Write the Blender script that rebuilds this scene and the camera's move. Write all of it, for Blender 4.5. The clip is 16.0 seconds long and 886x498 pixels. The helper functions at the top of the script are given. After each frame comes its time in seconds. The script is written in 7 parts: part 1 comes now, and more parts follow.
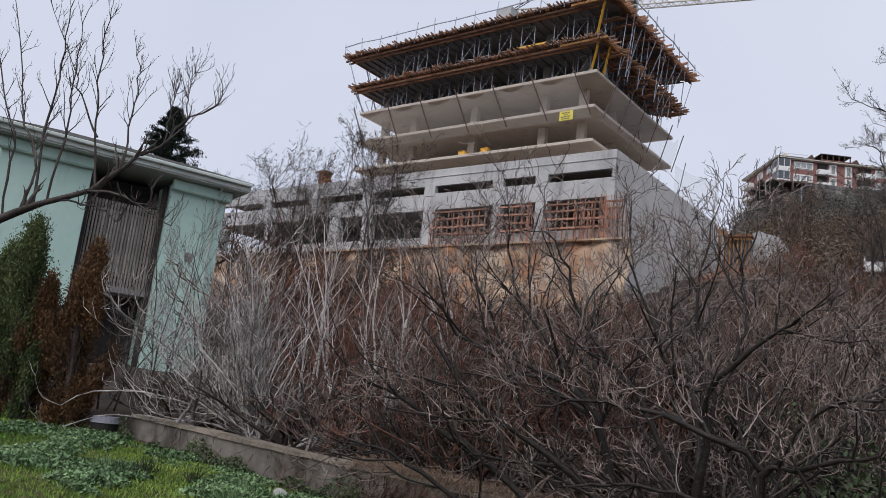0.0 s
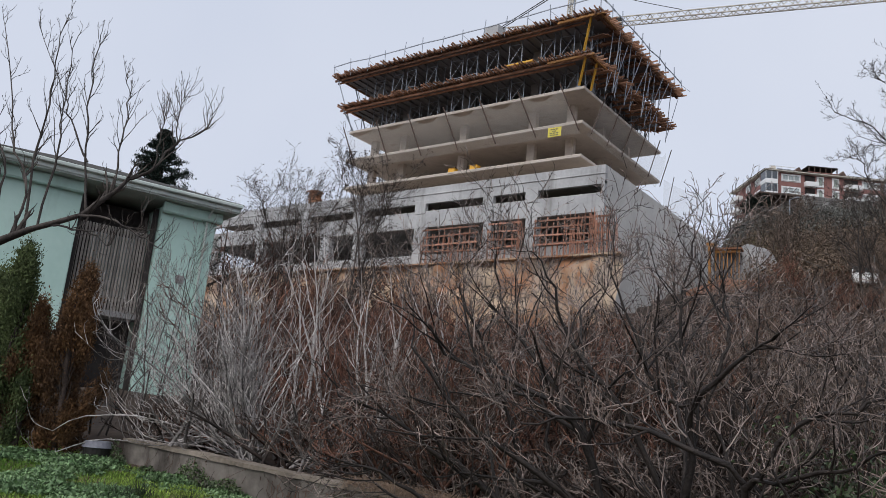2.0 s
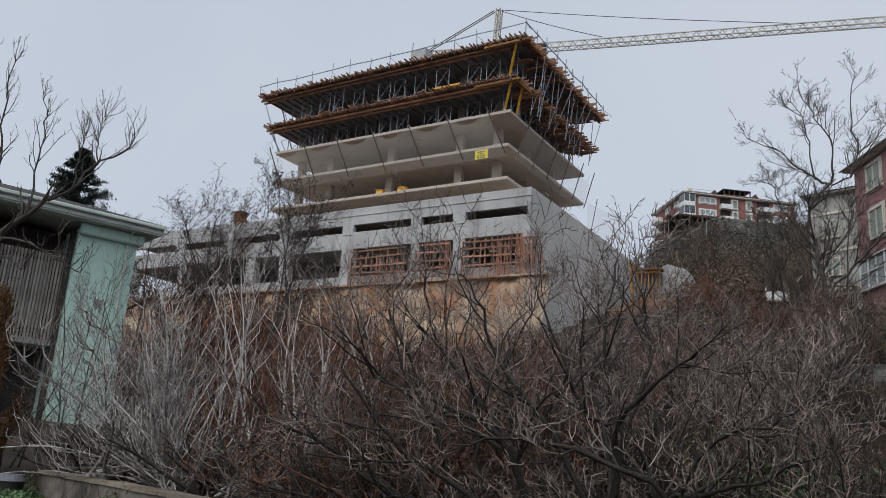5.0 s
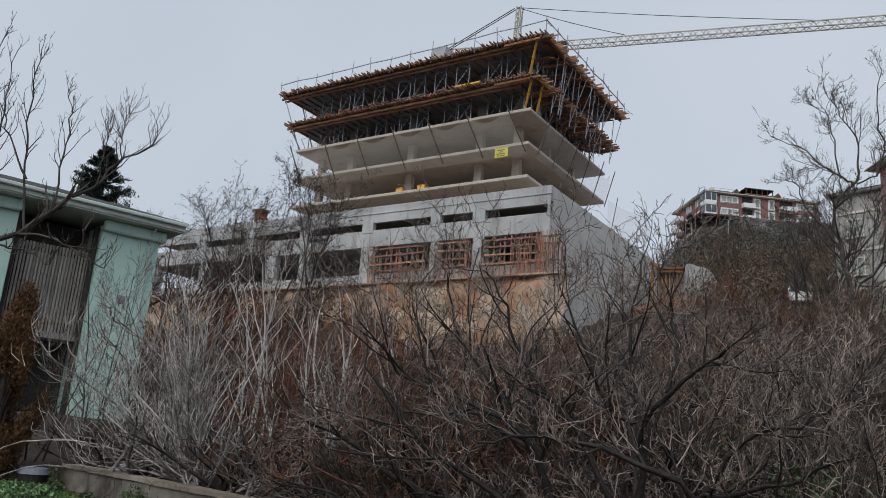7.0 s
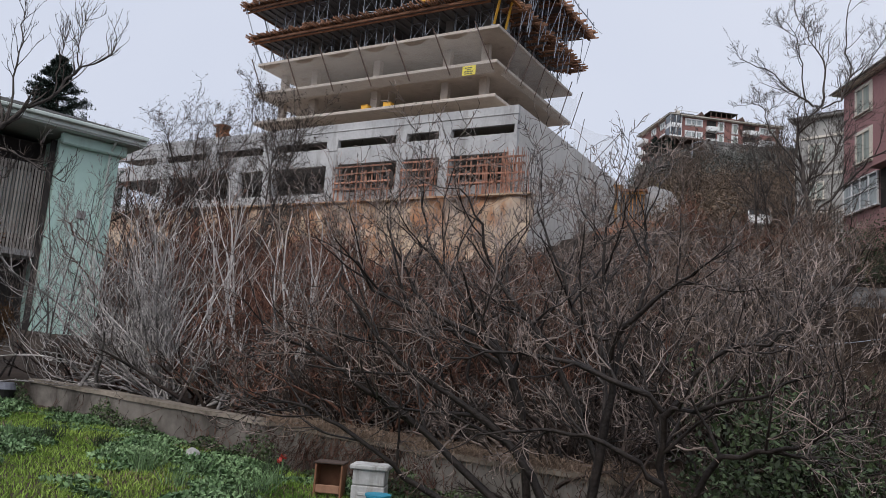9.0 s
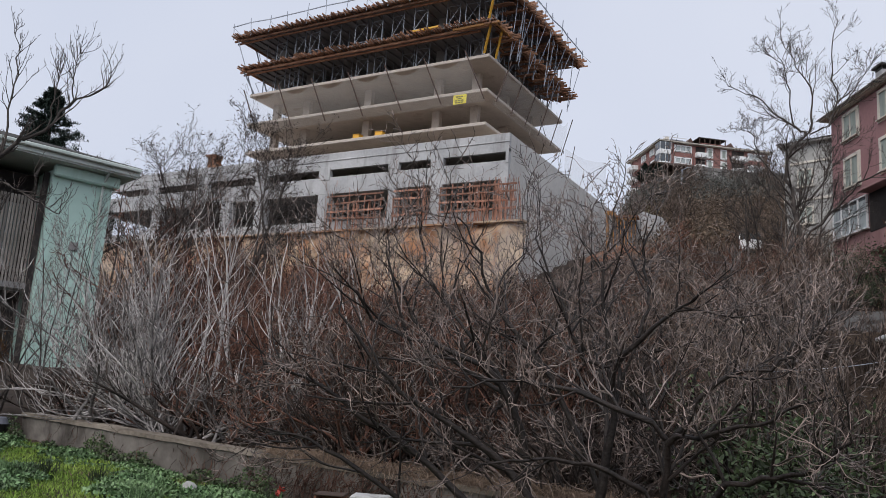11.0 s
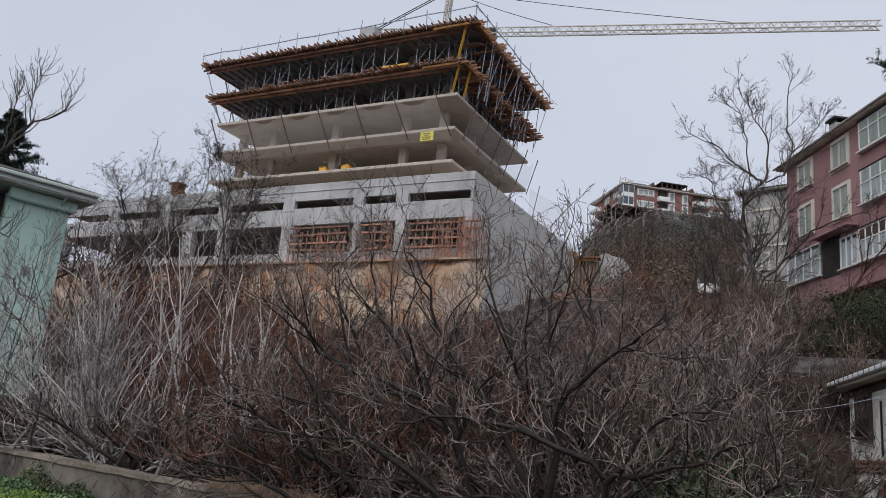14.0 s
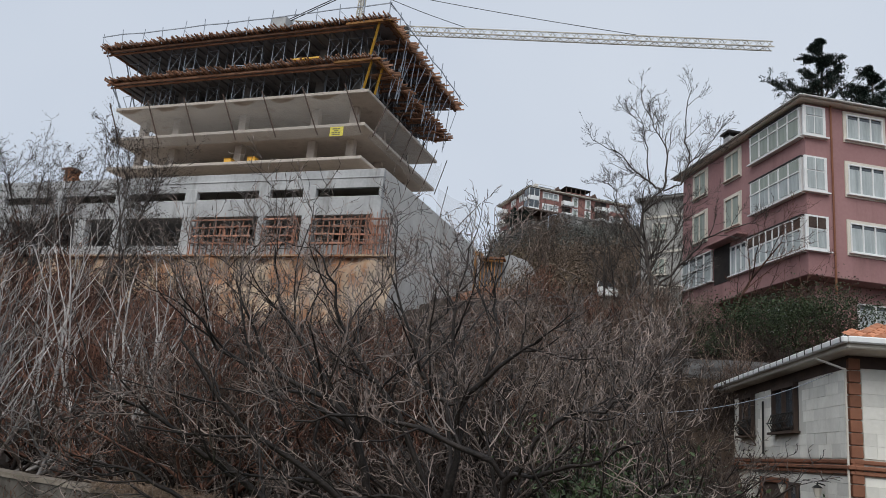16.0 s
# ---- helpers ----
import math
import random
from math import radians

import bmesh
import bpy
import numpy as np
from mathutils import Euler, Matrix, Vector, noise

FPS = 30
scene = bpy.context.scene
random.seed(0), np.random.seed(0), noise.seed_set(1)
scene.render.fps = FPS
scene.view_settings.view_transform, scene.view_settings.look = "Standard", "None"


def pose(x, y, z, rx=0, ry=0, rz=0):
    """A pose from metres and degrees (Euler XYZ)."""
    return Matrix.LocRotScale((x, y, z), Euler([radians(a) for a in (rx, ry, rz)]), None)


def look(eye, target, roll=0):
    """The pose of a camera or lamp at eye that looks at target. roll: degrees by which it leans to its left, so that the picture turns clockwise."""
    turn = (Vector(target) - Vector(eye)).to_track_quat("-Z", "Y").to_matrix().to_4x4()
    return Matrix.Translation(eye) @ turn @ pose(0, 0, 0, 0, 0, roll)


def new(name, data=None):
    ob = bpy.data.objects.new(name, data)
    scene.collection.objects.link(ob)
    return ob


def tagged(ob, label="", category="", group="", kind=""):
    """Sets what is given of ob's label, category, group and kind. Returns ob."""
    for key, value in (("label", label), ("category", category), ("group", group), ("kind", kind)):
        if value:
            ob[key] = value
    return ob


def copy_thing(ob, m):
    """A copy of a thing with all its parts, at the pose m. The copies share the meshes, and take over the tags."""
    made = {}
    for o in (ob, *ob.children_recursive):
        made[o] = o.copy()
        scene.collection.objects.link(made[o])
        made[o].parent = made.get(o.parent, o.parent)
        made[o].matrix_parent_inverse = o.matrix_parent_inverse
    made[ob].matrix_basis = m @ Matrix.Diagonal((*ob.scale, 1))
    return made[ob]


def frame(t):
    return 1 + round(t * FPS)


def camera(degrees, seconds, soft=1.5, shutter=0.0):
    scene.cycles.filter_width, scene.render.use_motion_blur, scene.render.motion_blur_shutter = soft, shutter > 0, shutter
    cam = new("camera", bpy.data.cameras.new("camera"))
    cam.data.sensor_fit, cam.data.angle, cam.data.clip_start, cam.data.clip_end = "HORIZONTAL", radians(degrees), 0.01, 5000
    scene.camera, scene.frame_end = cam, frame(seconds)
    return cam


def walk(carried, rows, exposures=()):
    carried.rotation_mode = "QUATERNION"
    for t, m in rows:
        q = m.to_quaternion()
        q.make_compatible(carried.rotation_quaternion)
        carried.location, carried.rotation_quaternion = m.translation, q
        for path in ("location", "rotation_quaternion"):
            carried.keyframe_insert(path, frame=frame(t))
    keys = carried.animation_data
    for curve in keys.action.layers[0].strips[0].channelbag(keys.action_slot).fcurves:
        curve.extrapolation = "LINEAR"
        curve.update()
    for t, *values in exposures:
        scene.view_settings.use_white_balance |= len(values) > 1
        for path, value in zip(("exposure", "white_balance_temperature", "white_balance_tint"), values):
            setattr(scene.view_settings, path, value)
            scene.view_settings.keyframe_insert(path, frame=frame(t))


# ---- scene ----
cam = camera(58.10, 16.0, 0.4)
PATH = [
    (0, pose(-0.055, 0.130, 1.653, 101.41, -6.19, 36.51)),
    (0.5, pose(-0.033, 0.077, 1.656, 101.73, -7.71, 35.89)),
    (1, pose(0.020, 0.087, 1.669, 101.53, -8.07, 37.47)),
    (1.5, pose(0.052, 0.062, 1.674, 101.44, -6.74, 37.55)),
    (2, pose(0.056, 0.042, 1.670, 102.67, -5.19, 36.10)),
    (2.5, pose(0.062, 0.024, 1.676, 103.44, -5.10, 34.86)),
    (3, pose(0.073, 0.013, 1.678, 103.41, -4.41, 34.47)),
    (3.5, pose(0.065, 0.007, 1.678, 103.73, -4.11, 33.07)),
    (4, pose(0.085, -0.020, 1.680, 104.77, -3.69, 31.25)),
    (6.5, pose(0.035, -0.028, 1.655, 104.16, -4.17, 31.37)),
    (7, pose(0.015, -0.005, 1.658, 104.38, -4.36, 32.37)),
    (7.5, pose(0.036, -0.013, 1.658, 104.13, -3.97, 33.59)),
    (8, pose(0.031, -0.038, 1.651, 102.12, -3.81, 30.79)),
    (8.5, pose(-0.032, -0.007, 1.647, 100.54, -4.15, 28.89)),
    (9, pose(-0.103, -0.010, 1.641, 98.82, -4.48, 29.72)),
    (11.5, pose(-0.157, -0.055, 1.643, 102.20, -3.80, 29.49)),
    (12, pose(-0.062, -0.019, 1.646, 104.02, -4.23, 32.15)),
    (12.5, pose(-0.019, -0.044, 1.634, 104.37, -4.16, 30.86)),
    (13, pose(-0.014, -0.034, 1.645, 104.55, -5.16, 27.78)),
    (13.5, pose(-0.010, -0.018, 1.643, 103.68, -4.93, 27.14)),
    (14, pose(-0.010, -0.021, 1.640, 103.64, -4.95, 26.40)),
    (14.5, pose(-0.011, -0.013, 1.633, 102.75, -4.37, 26.05)),
    (15, pose(-0.006, -0.007, 1.631, 102.91, -4.93, 24.63)),
    (15.5, pose(-0.001, 0.018, 1.642, 103.61, -5.24, 22.38)),
    (16, pose(-0.029, 0.022, 1.647, 104.11, -4.95, 19.49)),
]
walk(cam, PATH, [(0, 0.05, 6500, 14), (1.5, 0.08, 6500, 13), (2.5, -0.02, 6500, 11), (3.5, -0.14, 6500, 10), (7.5, -0.17, 6500, 7), (8.5, 0.0, 6500, 11), (9, 0.07, 6500, 13), (11.5, 0.06, 6500, 13), (12.5, -0.1, 6500, 11), (13.5, -0.1, 6500, 12), (15, -0.05, 6500, 10), (16, -0.04, 6500, 8)])

# ---- world, sun ----
world = bpy.data.worlds.new("overcast")
scene.world = world
world.use_nodes = True
wn, wl = world.node_tree.nodes, world.node_tree.links
wn.clear()
w_out = wn.new("ShaderNodeOutputWorld")
w_bg = wn.new("ShaderNodeBackground")
w_sky = wn.new("ShaderNodeTexSky")
w_sky.sky_type = "NISHITA"
w_sky.sun_disc = False
w_sky.sun_elevation, w_sky.sun_rotation = radians(48), radians(195)
w_sky.dust_density, w_sky.air_density = 4.0, 1.0
w_gain = wn.new("ShaderNodeVectorMath")
w_gain.operation = "SCALE"
w_gain.inputs["Scale"].default_value = 0.08
w_noise = wn.new("ShaderNodeTexNoise")
w_noise.inputs["Scale"].default_value = 1.6
w_noise.inputs["Detail"].default_value = 4
w_ramp = wn.new("ShaderNodeValToRGB")
w_ramp.color_ramp.elements[0].position, w_ramp.color_ramp.elements[0].color = 0.3, (0.63, 0.695, 0.82, 1)
w_ramp.color_ramp.elements[1].position, w_ramp.color_ramp.elements[1].color = 0.7, (0.72, 0.775, 0.88, 1)
w_mix = wn.new("ShaderNodeMix")
w_mix.data_type = "RGBA"
w_mix.inputs["Factor"].default_value = 0.88
wl.new(w_sky.outputs["Color"], w_gain.inputs[0])
wl.new(w_gain.outputs[0], w_mix.inputs["A"])
wl.new(w_noise.outputs["Fac"], w_ramp.inputs["Fac"])
wl.new(w_ramp.outputs["Color"], w_mix.inputs["B"])
wl.new(w_mix.outputs["Result"], w_bg.inputs["Color"])
w_bg.inputs["Strength"].default_value = 1.0
wl.new(w_bg.outputs[0], w_out.inputs["Surface"])

sun_data = bpy.data.lights.new("sun", "SUN")
sun_data.energy, sun_data.angle, sun_data.color = 1.9, radians(60), (1.0, 0.97, 0.93)
sun = new("sun", sun_data)
sun.matrix_world = look((2, -40, 44), (0, 0, 0))


# ---- materials ----
def mat(name, c1, c2, scale=1.0, rough=0.85, bump=0.2, metal=0.0, fine=9.0, island=0.0, spec=0.3, stretch=(1, 1, 1), rand=0.0, stain=None, stain_scale=0.5, stain_stretch=(1, 1, 0.2), stain_from=0.52):
    """Two-colour surface with broad stains and fine grain."""
    m = bpy.data.materials.new(name)
    m.use_nodes = True
    n, l = m.node_tree.nodes, m.node_tree.links
    b = n["Principled BSDF"]
    tc = n.new("ShaderNodeTexCoord")
    mp = n.new("ShaderNodeMapping")
    mp.inputs["Scale"].default_value = stretch
    l.new(tc.outputs["Object"], mp.inputs["Vector"])
    big = n.new("ShaderNodeTexNoise")
    big.inputs["Scale"].default_value, big.inputs["Detail"].default_value = scale, 5
    small = n.new("ShaderNodeTexNoise")
    small.inputs["Scale"].default_value, small.inputs["Detail"].default_value = scale * fine, 4
    l.new(mp.outputs[0], big.inputs["Vector"])
    l.new(mp.outputs[0], small.inputs["Vector"])
    add = n.new("ShaderNodeMath")
    add.operation = "MULTIPLY_ADD"
    l.new(small.outputs["Fac"], add.inputs[0])
    add.inputs[1].default_value = 0.45
    l.new(big.outputs["Fac"], add.inputs[2])
    ramp = n.new("ShaderNodeMapRange")
    ramp.inputs["From Min"].default_value, ramp.inputs["From Max"].default_value = 0.5, 0.95
    l.new(add.outputs[0], ramp.inputs["Value"])
    mix = n.new("ShaderNodeMix")
    mix.data_type = "RGBA"
    mix.inputs["A"].default_value, mix.inputs["B"].default_value = (*c1, 1), (*c2, 1)
    l.new(ramp.outputs[0], mix.inputs["Factor"])
    col = mix.outputs["Result"]
    if stain:
        sm = n.new("ShaderNodeMapping")
        sm.inputs["Scale"].default_value = stain_stretch
        l.new(tc.outputs["Object"], sm.inputs["Vector"])
        sn = n.new("ShaderNodeTexNoise")
        sn.inputs["Scale"].default_value, sn.inputs["Detail"].default_value, sn.inputs["Roughness"].default_value = stain_scale, 7, 0.65
        l.new(sm.outputs[0], sn.inputs["Vector"])
        sr = n.new("ShaderNodeMapRange")
        sr.inputs["From Min"].default_value, sr.inputs["From Max"].default_value = stain_from, stain_from + 0.16
        sr.inputs["To Max"].default_value = 0.8
        l.new(sn.outputs["Fac"], sr.inputs["Value"])
        smix = n.new("ShaderNodeMix")
        smix.data_type = "RGBA"
        smix.inputs["B"].default_value = (*stain, 1)
        l.new(sr.outputs[0], smix.inputs["Factor"])
        l.new(col, smix.inputs["A"])
        col = smix.outputs["Result"]
    if island or rand:
        for amount, kind in ((island, "piece"), (rand, "object")):
            if not amount:
                continue
            hsv = n.new("ShaderNodeHueSaturation")
            if kind == "piece":
                src = n.new("ShaderNodeNewGeometry").outputs["Random Per Island"]
            else:
                src = n.new("ShaderNodeObjectInfo").outputs["Random"]
            mr = n.new("ShaderNodeMapRange")
            mr.inputs["To Min"].default_value, mr.inputs["To Max"].default_value = 1 - amount, 1 + amount
            l.new(src, mr.inputs["Value"])
            l.new(mr.outputs[0], hsv.inputs["Value"])
            l.new(col, hsv.inputs["Color"])
            col = hsv.outputs["Color"]
    l.new(col, b.inputs["Base Color"])
    b.inputs["Roughness"].default_value, b.inputs["Metallic"].default_value = rough, metal
    b.inputs["Specular IOR Level"].default_value = spec
    if bump:
        bp = n.new("ShaderNodeBump")
        bp.inputs["Strength"].default_value, bp.inputs["Distance"].default_value = bump, 0.05
        l.new(add.outputs[0], bp.inputs["Height"])
        l.new(bp.outputs[0], b.inputs["Normal"])
    return m


def pane_mat(name, tint=(0.05, 0.06, 0.07), rough=0.06):
    m = mat(name, tint, tuple(1.5 * c for c in tint), 0.6, rough, 0.02, 0, 4, spec=0.8)
    return m


def net_mat(name, colour, cover):
    m = mat(name, colour, tuple(0.8 * c for c in colour), 2.0, 0.9, 0)
    m.node_tree.nodes["Principled BSDF"].inputs["Alpha"].default_value = cover
    return m


CONCRETE = mat("concrete", (0.34, 0.345, 0.35), (0.50, 0.505, 0.505), 0.3, 0.85, 0.25, fine=12, stain=(0.24, 0.235, 0.225), stain_scale=0.9, stain_stretch=(1, 1, 0.12), stain_from=0.54)
# Same concrete made paler and warmer, standing for light on the side wall.
LIT_SIDE_CONCRETE = mat("lit_side_concrete", (0.45, 0.44, 0.42), (0.60, 0.59, 0.565), 0.3, 0.85, 0.25, fine=12, stain=(0.33, 0.31, 0.28), stain_scale=0.9, stain_stretch=(1, 1, 0.12), stain_from=0.54)
SLAB = mat("slab_concrete", (0.45, 0.395, 0.345), (0.59, 0.525, 0.46), 0.5, 0.85, 0.15, fine=10, stain=(0.33, 0.27, 0.22), stain_scale=0.5, stain_stretch=(1, 1, 1), stain_from=0.55)
# Darker concrete; inside the tower and podium its tone stands for shade.
CORE = mat("dark_concrete", (0.20, 0.20, 0.20), (0.32, 0.31, 0.30), 0.4, 0.9, 0.2)
TIMBER_GOLD = mat("golden_timber", (0.34, 0.17, 0.06), (0.48, 0.25, 0.09), 1.2, 0.7, 0.2, rand=0.2)
TIMBER = mat("formwork_timber", (0.19, 0.098, 0.06), (0.39, 0.215, 0.135), 1.2, 0.7, 0.2, rand=0.45, stretch=(1, 1, 1))
TIMBER_DARK = mat("weathered_timber", (0.20, 0.09, 0.05), (0.36, 0.18, 0.10), 1.2, 0.8, 0.2, rand=0.4)
TIMBER_RED = mat("red_brown_timber", (0.26, 0.12, 0.08), (0.44, 0.24, 0.17), 1.2, 0.8, 0.2, rand=0.4)
PLY = mat("plywood", (0.15, 0.145, 0.155), (0.25, 0.235, 0.235), 0.6, 0.75, 0.1)
STEEL = mat("galvanised_steel", (0.24, 0.27, 0.31), (0.38, 0.41, 0.46), 2.0, 0.5, 0.05, 0.3)
POLE = mat("rusty_pole", (0.05, 0.035, 0.03), (0.10, 0.06, 0.045), 2.0, 0.7, 0.1)
YELLOW = mat("yellow_paint", (0.62, 0.33, 0.04), (0.78, 0.45, 0.07), 1.0, 0.55, 0.05, rand=0.15)
SIGN_Y = mat("sign_yellow", (0.80, 0.66, 0.05), (0.85, 0.74, 0.10), 1.0, 0.5, 0)
INK = mat("sign_ink", (0.06, 0.08, 0.05), (0.10, 0.11, 0.07), 1.0, 0.6, 0)
NET = net_mat("safety_net", (0.62, 0.60, 0.56), 0.15)
SHOT = mat("sprayed_concrete", (0.36, 0.30, 0.25), (0.52, 0.39, 0.26), 0.22, 0.95, 0.9, fine=9, stain=(0.32, 0.13, 0.055), stain_scale=0.42, stain_stretch=(1, 1, 0.6), stain_from=0.43)
CRANE = mat("crane_paint", (0.36, 0.33, 0.28), (0.60, 0.57, 0.50), 1.0, 0.5, 0.02)
# Brown litter soil, taken near black to paint shade into the thicket's gaps.
EARTH = mat("shade_dark_litter_soil", (0.013, 0.009, 0.007), (0.06, 0.041, 0.029), 0.35, 0.95, 0.8, fine=14)
GREEN_WALL = mat("mint_render", (0.43, 0.62, 0.55), (0.52, 0.70, 0.63), 0.5, 0.85, 0.1, stain=(0.38, 0.52, 0.46), stain_scale=1.2, stain_stretch=(1, 1, 0.15), stain_from=0.56)
TRIM_G = mat("pale_trim", (0.42, 0.50, 0.46), (0.58, 0.63, 0.59), 1.0, 0.7, 0.1)
ROOF_D = mat("dark_roof_felt", (0.03, 0.03, 0.028), (0.065, 0.062, 0.057), 1.0, 0.9, 0.3)
SLAT = mat("grey_weathered_slat", (0.20, 0.18, 0.16), (0.34, 0.31, 0.28), 1.0, 0.85, 0.2, rand=0.3)
DARKWOOD = mat("dark_boarding", (0.05, 0.035, 0.03), (0.10, 0.07, 0.055), 1.0, 0.85, 0.2)
PINK = mat("pink_render", (0.30, 0.165, 0.165), (0.38, 0.22, 0.215), 0.3, 0.9, 0.15, fine=20, stain=(0.22, 0.125, 0.12), stain_scale=0.6, stain_stretch=(1, 1, 0.15), stain_from=0.56)
WHITE = mat("white_frame", (0.72, 0.73, 0.73), (0.80, 0.81, 0.80), 1.5, 0.5, 0.03)
CREAM = mat("cream_surround", (0.58, 0.54, 0.47), (0.68, 0.64, 0.56), 1.0, 0.8, 0.1)
CURTAIN = mat("net_curtain", (0.30, 0.34, 0.345), (0.50, 0.545, 0.55), 1.4, 0.9, 0.1, stretch=(4, 4, 0.3))
BLIND = mat("green_grey_blind", (0.26, 0.30, 0.27), (0.36, 0.40, 0.36), 1.2, 0.8, 0.1, stretch=(4, 4, 0.3))
GLASS = pane_mat("window_glass")
BRICK = mat("red_brick_face", (0.23, 0.115, 0.102), (0.32, 0.165, 0.145), 0.4, 0.9, 0.1)
STONE = mat("beige_stone", (0.74, 0.72, 0.65), (0.88, 0.86, 0.79), 0.9, 0.85, 0.25, rand=0.13)
MORTAR = mat("pale_mortar", (0.60, 0.58, 0.52), (0.70, 0.68, 0.61), 1.0, 0.9, 0.2)
BROWN = mat("red_brown_quoin", (0.20, 0.085, 0.05), (0.28, 0.125, 0.075), 1.0, 0.8, 0.15, rand=0.15)
TILE = mat("clay_tile", (0.42, 0.17, 0.09), (0.60, 0.29, 0.17), 1.5, 0.85, 0.3, rand=0.25)
# Near black standing for the shade inside recesses and openings.
GLOOM = mat("recess_shade_dark", (0.022, 0.019, 0.019), (0.05, 0.043, 0.04), 1.0, 0.9, 0.1)
IRON = mat("black_iron", (0.015, 0.015, 0.015), (0.035, 0.033, 0.03), 2.0, 0.5, 0.05)
OLDWALL = mat("stained_plaster", (0.085, 0.075, 0.065), (0.22, 0.198, 0.175), 0.8, 0.95, 0.6, fine=8, stain=(0.045, 0.038, 0.032), stain_scale=2.2, stain_stretch=(1, 1, 0.35), stain_from=0.5)
COPING = mat("mossy_coping", (0.10, 0.083, 0.065), (0.29, 0.25, 0.205), 1.6, 0.95, 0.6)
BARK = mat("dark_bark", (0.010, 0.007, 0.006), (0.095, 0.07, 0.058), 3.0, 0.75, 0.3, island=0.6)
BARK_PALE = mat("silver_bark", (0.04, 0.034, 0.031), (0.56, 0.525, 0.505), 3.0, 0.85, 0.2, island=0.7)
BARK_BIRCH = mat("pale_birch_bark", (0.30, 0.275, 0.26), (0.62, 0.585, 0.56), 5.0, 0.85, 0.2, island=0.4)
BARK_RED = mat("red_brown_twig", (0.035, 0.016, 0.011), (0.215, 0.108, 0.075), 1.2, 0.85, 0.1, island=0.8, rand=0.45)
BARK_GREY = mat("grey_twig", (0.022, 0.016, 0.012), (0.20, 0.152, 0.122), 1.2, 0.85, 0.1, island=0.8, rand=0.4)
NEEDLE = mat("dark_needles", (0.012, 0.022, 0.018), (0.03, 0.05, 0.038), 2.0, 0.8, 0, island=0.5)
CYPRESS = mat("cypress_green", (0.03, 0.05, 0.02), (0.12, 0.15, 0.055), 1.5, 0.85, 0, island=0.5)
CYPRESS_DRY = mat("dry_cypress_brown", (0.035, 0.021, 0.013), (0.16, 0.082, 0.034), 1.3, 0.9, 0, island=0.5)
IVY_LEAF = mat("climbing_ivy_leaf", (0.03, 0.05, 0.025), (0.11, 0.15, 0.065), 2.0, 0.45, 0, island=0.7)
IVY = mat("ivy_leaf", (0.016, 0.028, 0.013), (0.05, 0.072, 0.03), 1.5, 0.55, 0, island=0.6)
WEED = mat("broad_weed_leaf", (0.05, 0.105, 0.04), (0.19, 0.29, 0.135), 2.0, 0.6, 0, island=0.6)
GRASS = mat("lawn_grass", (0.075, 0.16, 0.02), (0.24, 0.34, 0.065), 0.6, 0.8, 0, island=0.55, fine=5)
STRAW = mat("dry_straw", (0.12, 0.085, 0.06), (0.27, 0.195, 0.145), 2.0, 0.9, 0, island=0.4)
TWIG_MIX = mat("mixed_dark_twig", (0.006, 0.0042, 0.0035), (0.26, 0.20, 0.172), 2.0, 0.5, 0.1, island=0.9, spec=0.5)
LIMB = mat("dark_limb_bark", (0.006, 0.0045, 0.004), (0.032, 0.024, 0.02), 6.0, 0.6, 0.6, fine=6)
BARK_TREE = mat("grey_bark", (0.026, 0.022, 0.020), (0.10, 0.086, 0.077), 3.0, 0.9, 0.3, island=0.3)
BRUSH_FAR = mat("brown_hill_brush", (0.07, 0.052, 0.038), (0.19, 0.14, 0.10), 0.3, 0.9, 0, island=0.6)
PALE_GREY = mat("pale_grey_render", (0.30, 0.30, 0.285), (0.47, 0.465, 0.44), 0.5, 0.9, 0.1, stain=(0.17, 0.165, 0.155), stain_scale=0.8, stain_from=0.47)
HIVE_PAINT = mat("weathered_white_paint", (0.42, 0.42, 0.41), (0.60, 0.60, 0.58), 3.0, 0.8, 0.2, stain=(0.22, 0.20, 0.17), stain_scale=4.0, stain_from=0.5)
TIMBER_BRIGHT = mat("fresh_formwork_timber", (0.302, 0.137, 0.043), (0.446, 0.223, 0.072), 1.2, 0.7, 0.2, rand=0.3)
RUBBLE = mat("grey_rubble_stone", (0.13, 0.125, 0.12), (0.24, 0.23, 0.22), 0.8, 0.95, 0.6, rand=0.35)
ROOF_BROWN = mat("weathered_brown_tile", (0.075, 0.05, 0.042), (0.14, 0.092, 0.075), 1.0, 0.9, 0.3)
SLOPE_GRASS = mat("olive_slope_grass", (0.09, 0.095, 0.04), (0.20, 0.19, 0.09), 0.4, 0.9, 0, island=0.4)
CLAY = mat("rusty_clay", (0.15, 0.075, 0.048), (0.30, 0.15, 0.095), 0.6, 0.95, 0.8, fine=8)
SHRUB_FAR = mat("dark_hill_shrub", (0.062, 0.066, 0.06), (0.15, 0.148, 0.13), 0.2, 0.9, 0, island=0.5)


# ---- builders ----
def thing(name, m, label, category, group="", kind=""):
    ob = new(name)
    ob.matrix_basis = m
    ob.empty_display_size = 0.3
    return tagged(ob, label, category, group, kind)


def link_part(name, mesh, parent, label=""):
    ob = new(name, mesh)
    ob.parent = parent
    if label:
        tagged(ob, label)
    return ob


def part(name, bm, material, parent, label=""):
    me = bpy.data.meshes.new(name)
    bm.to_mesh(me)
    bm.free()
    me.materials.append(material)
    return link_part(name, me, parent, label)


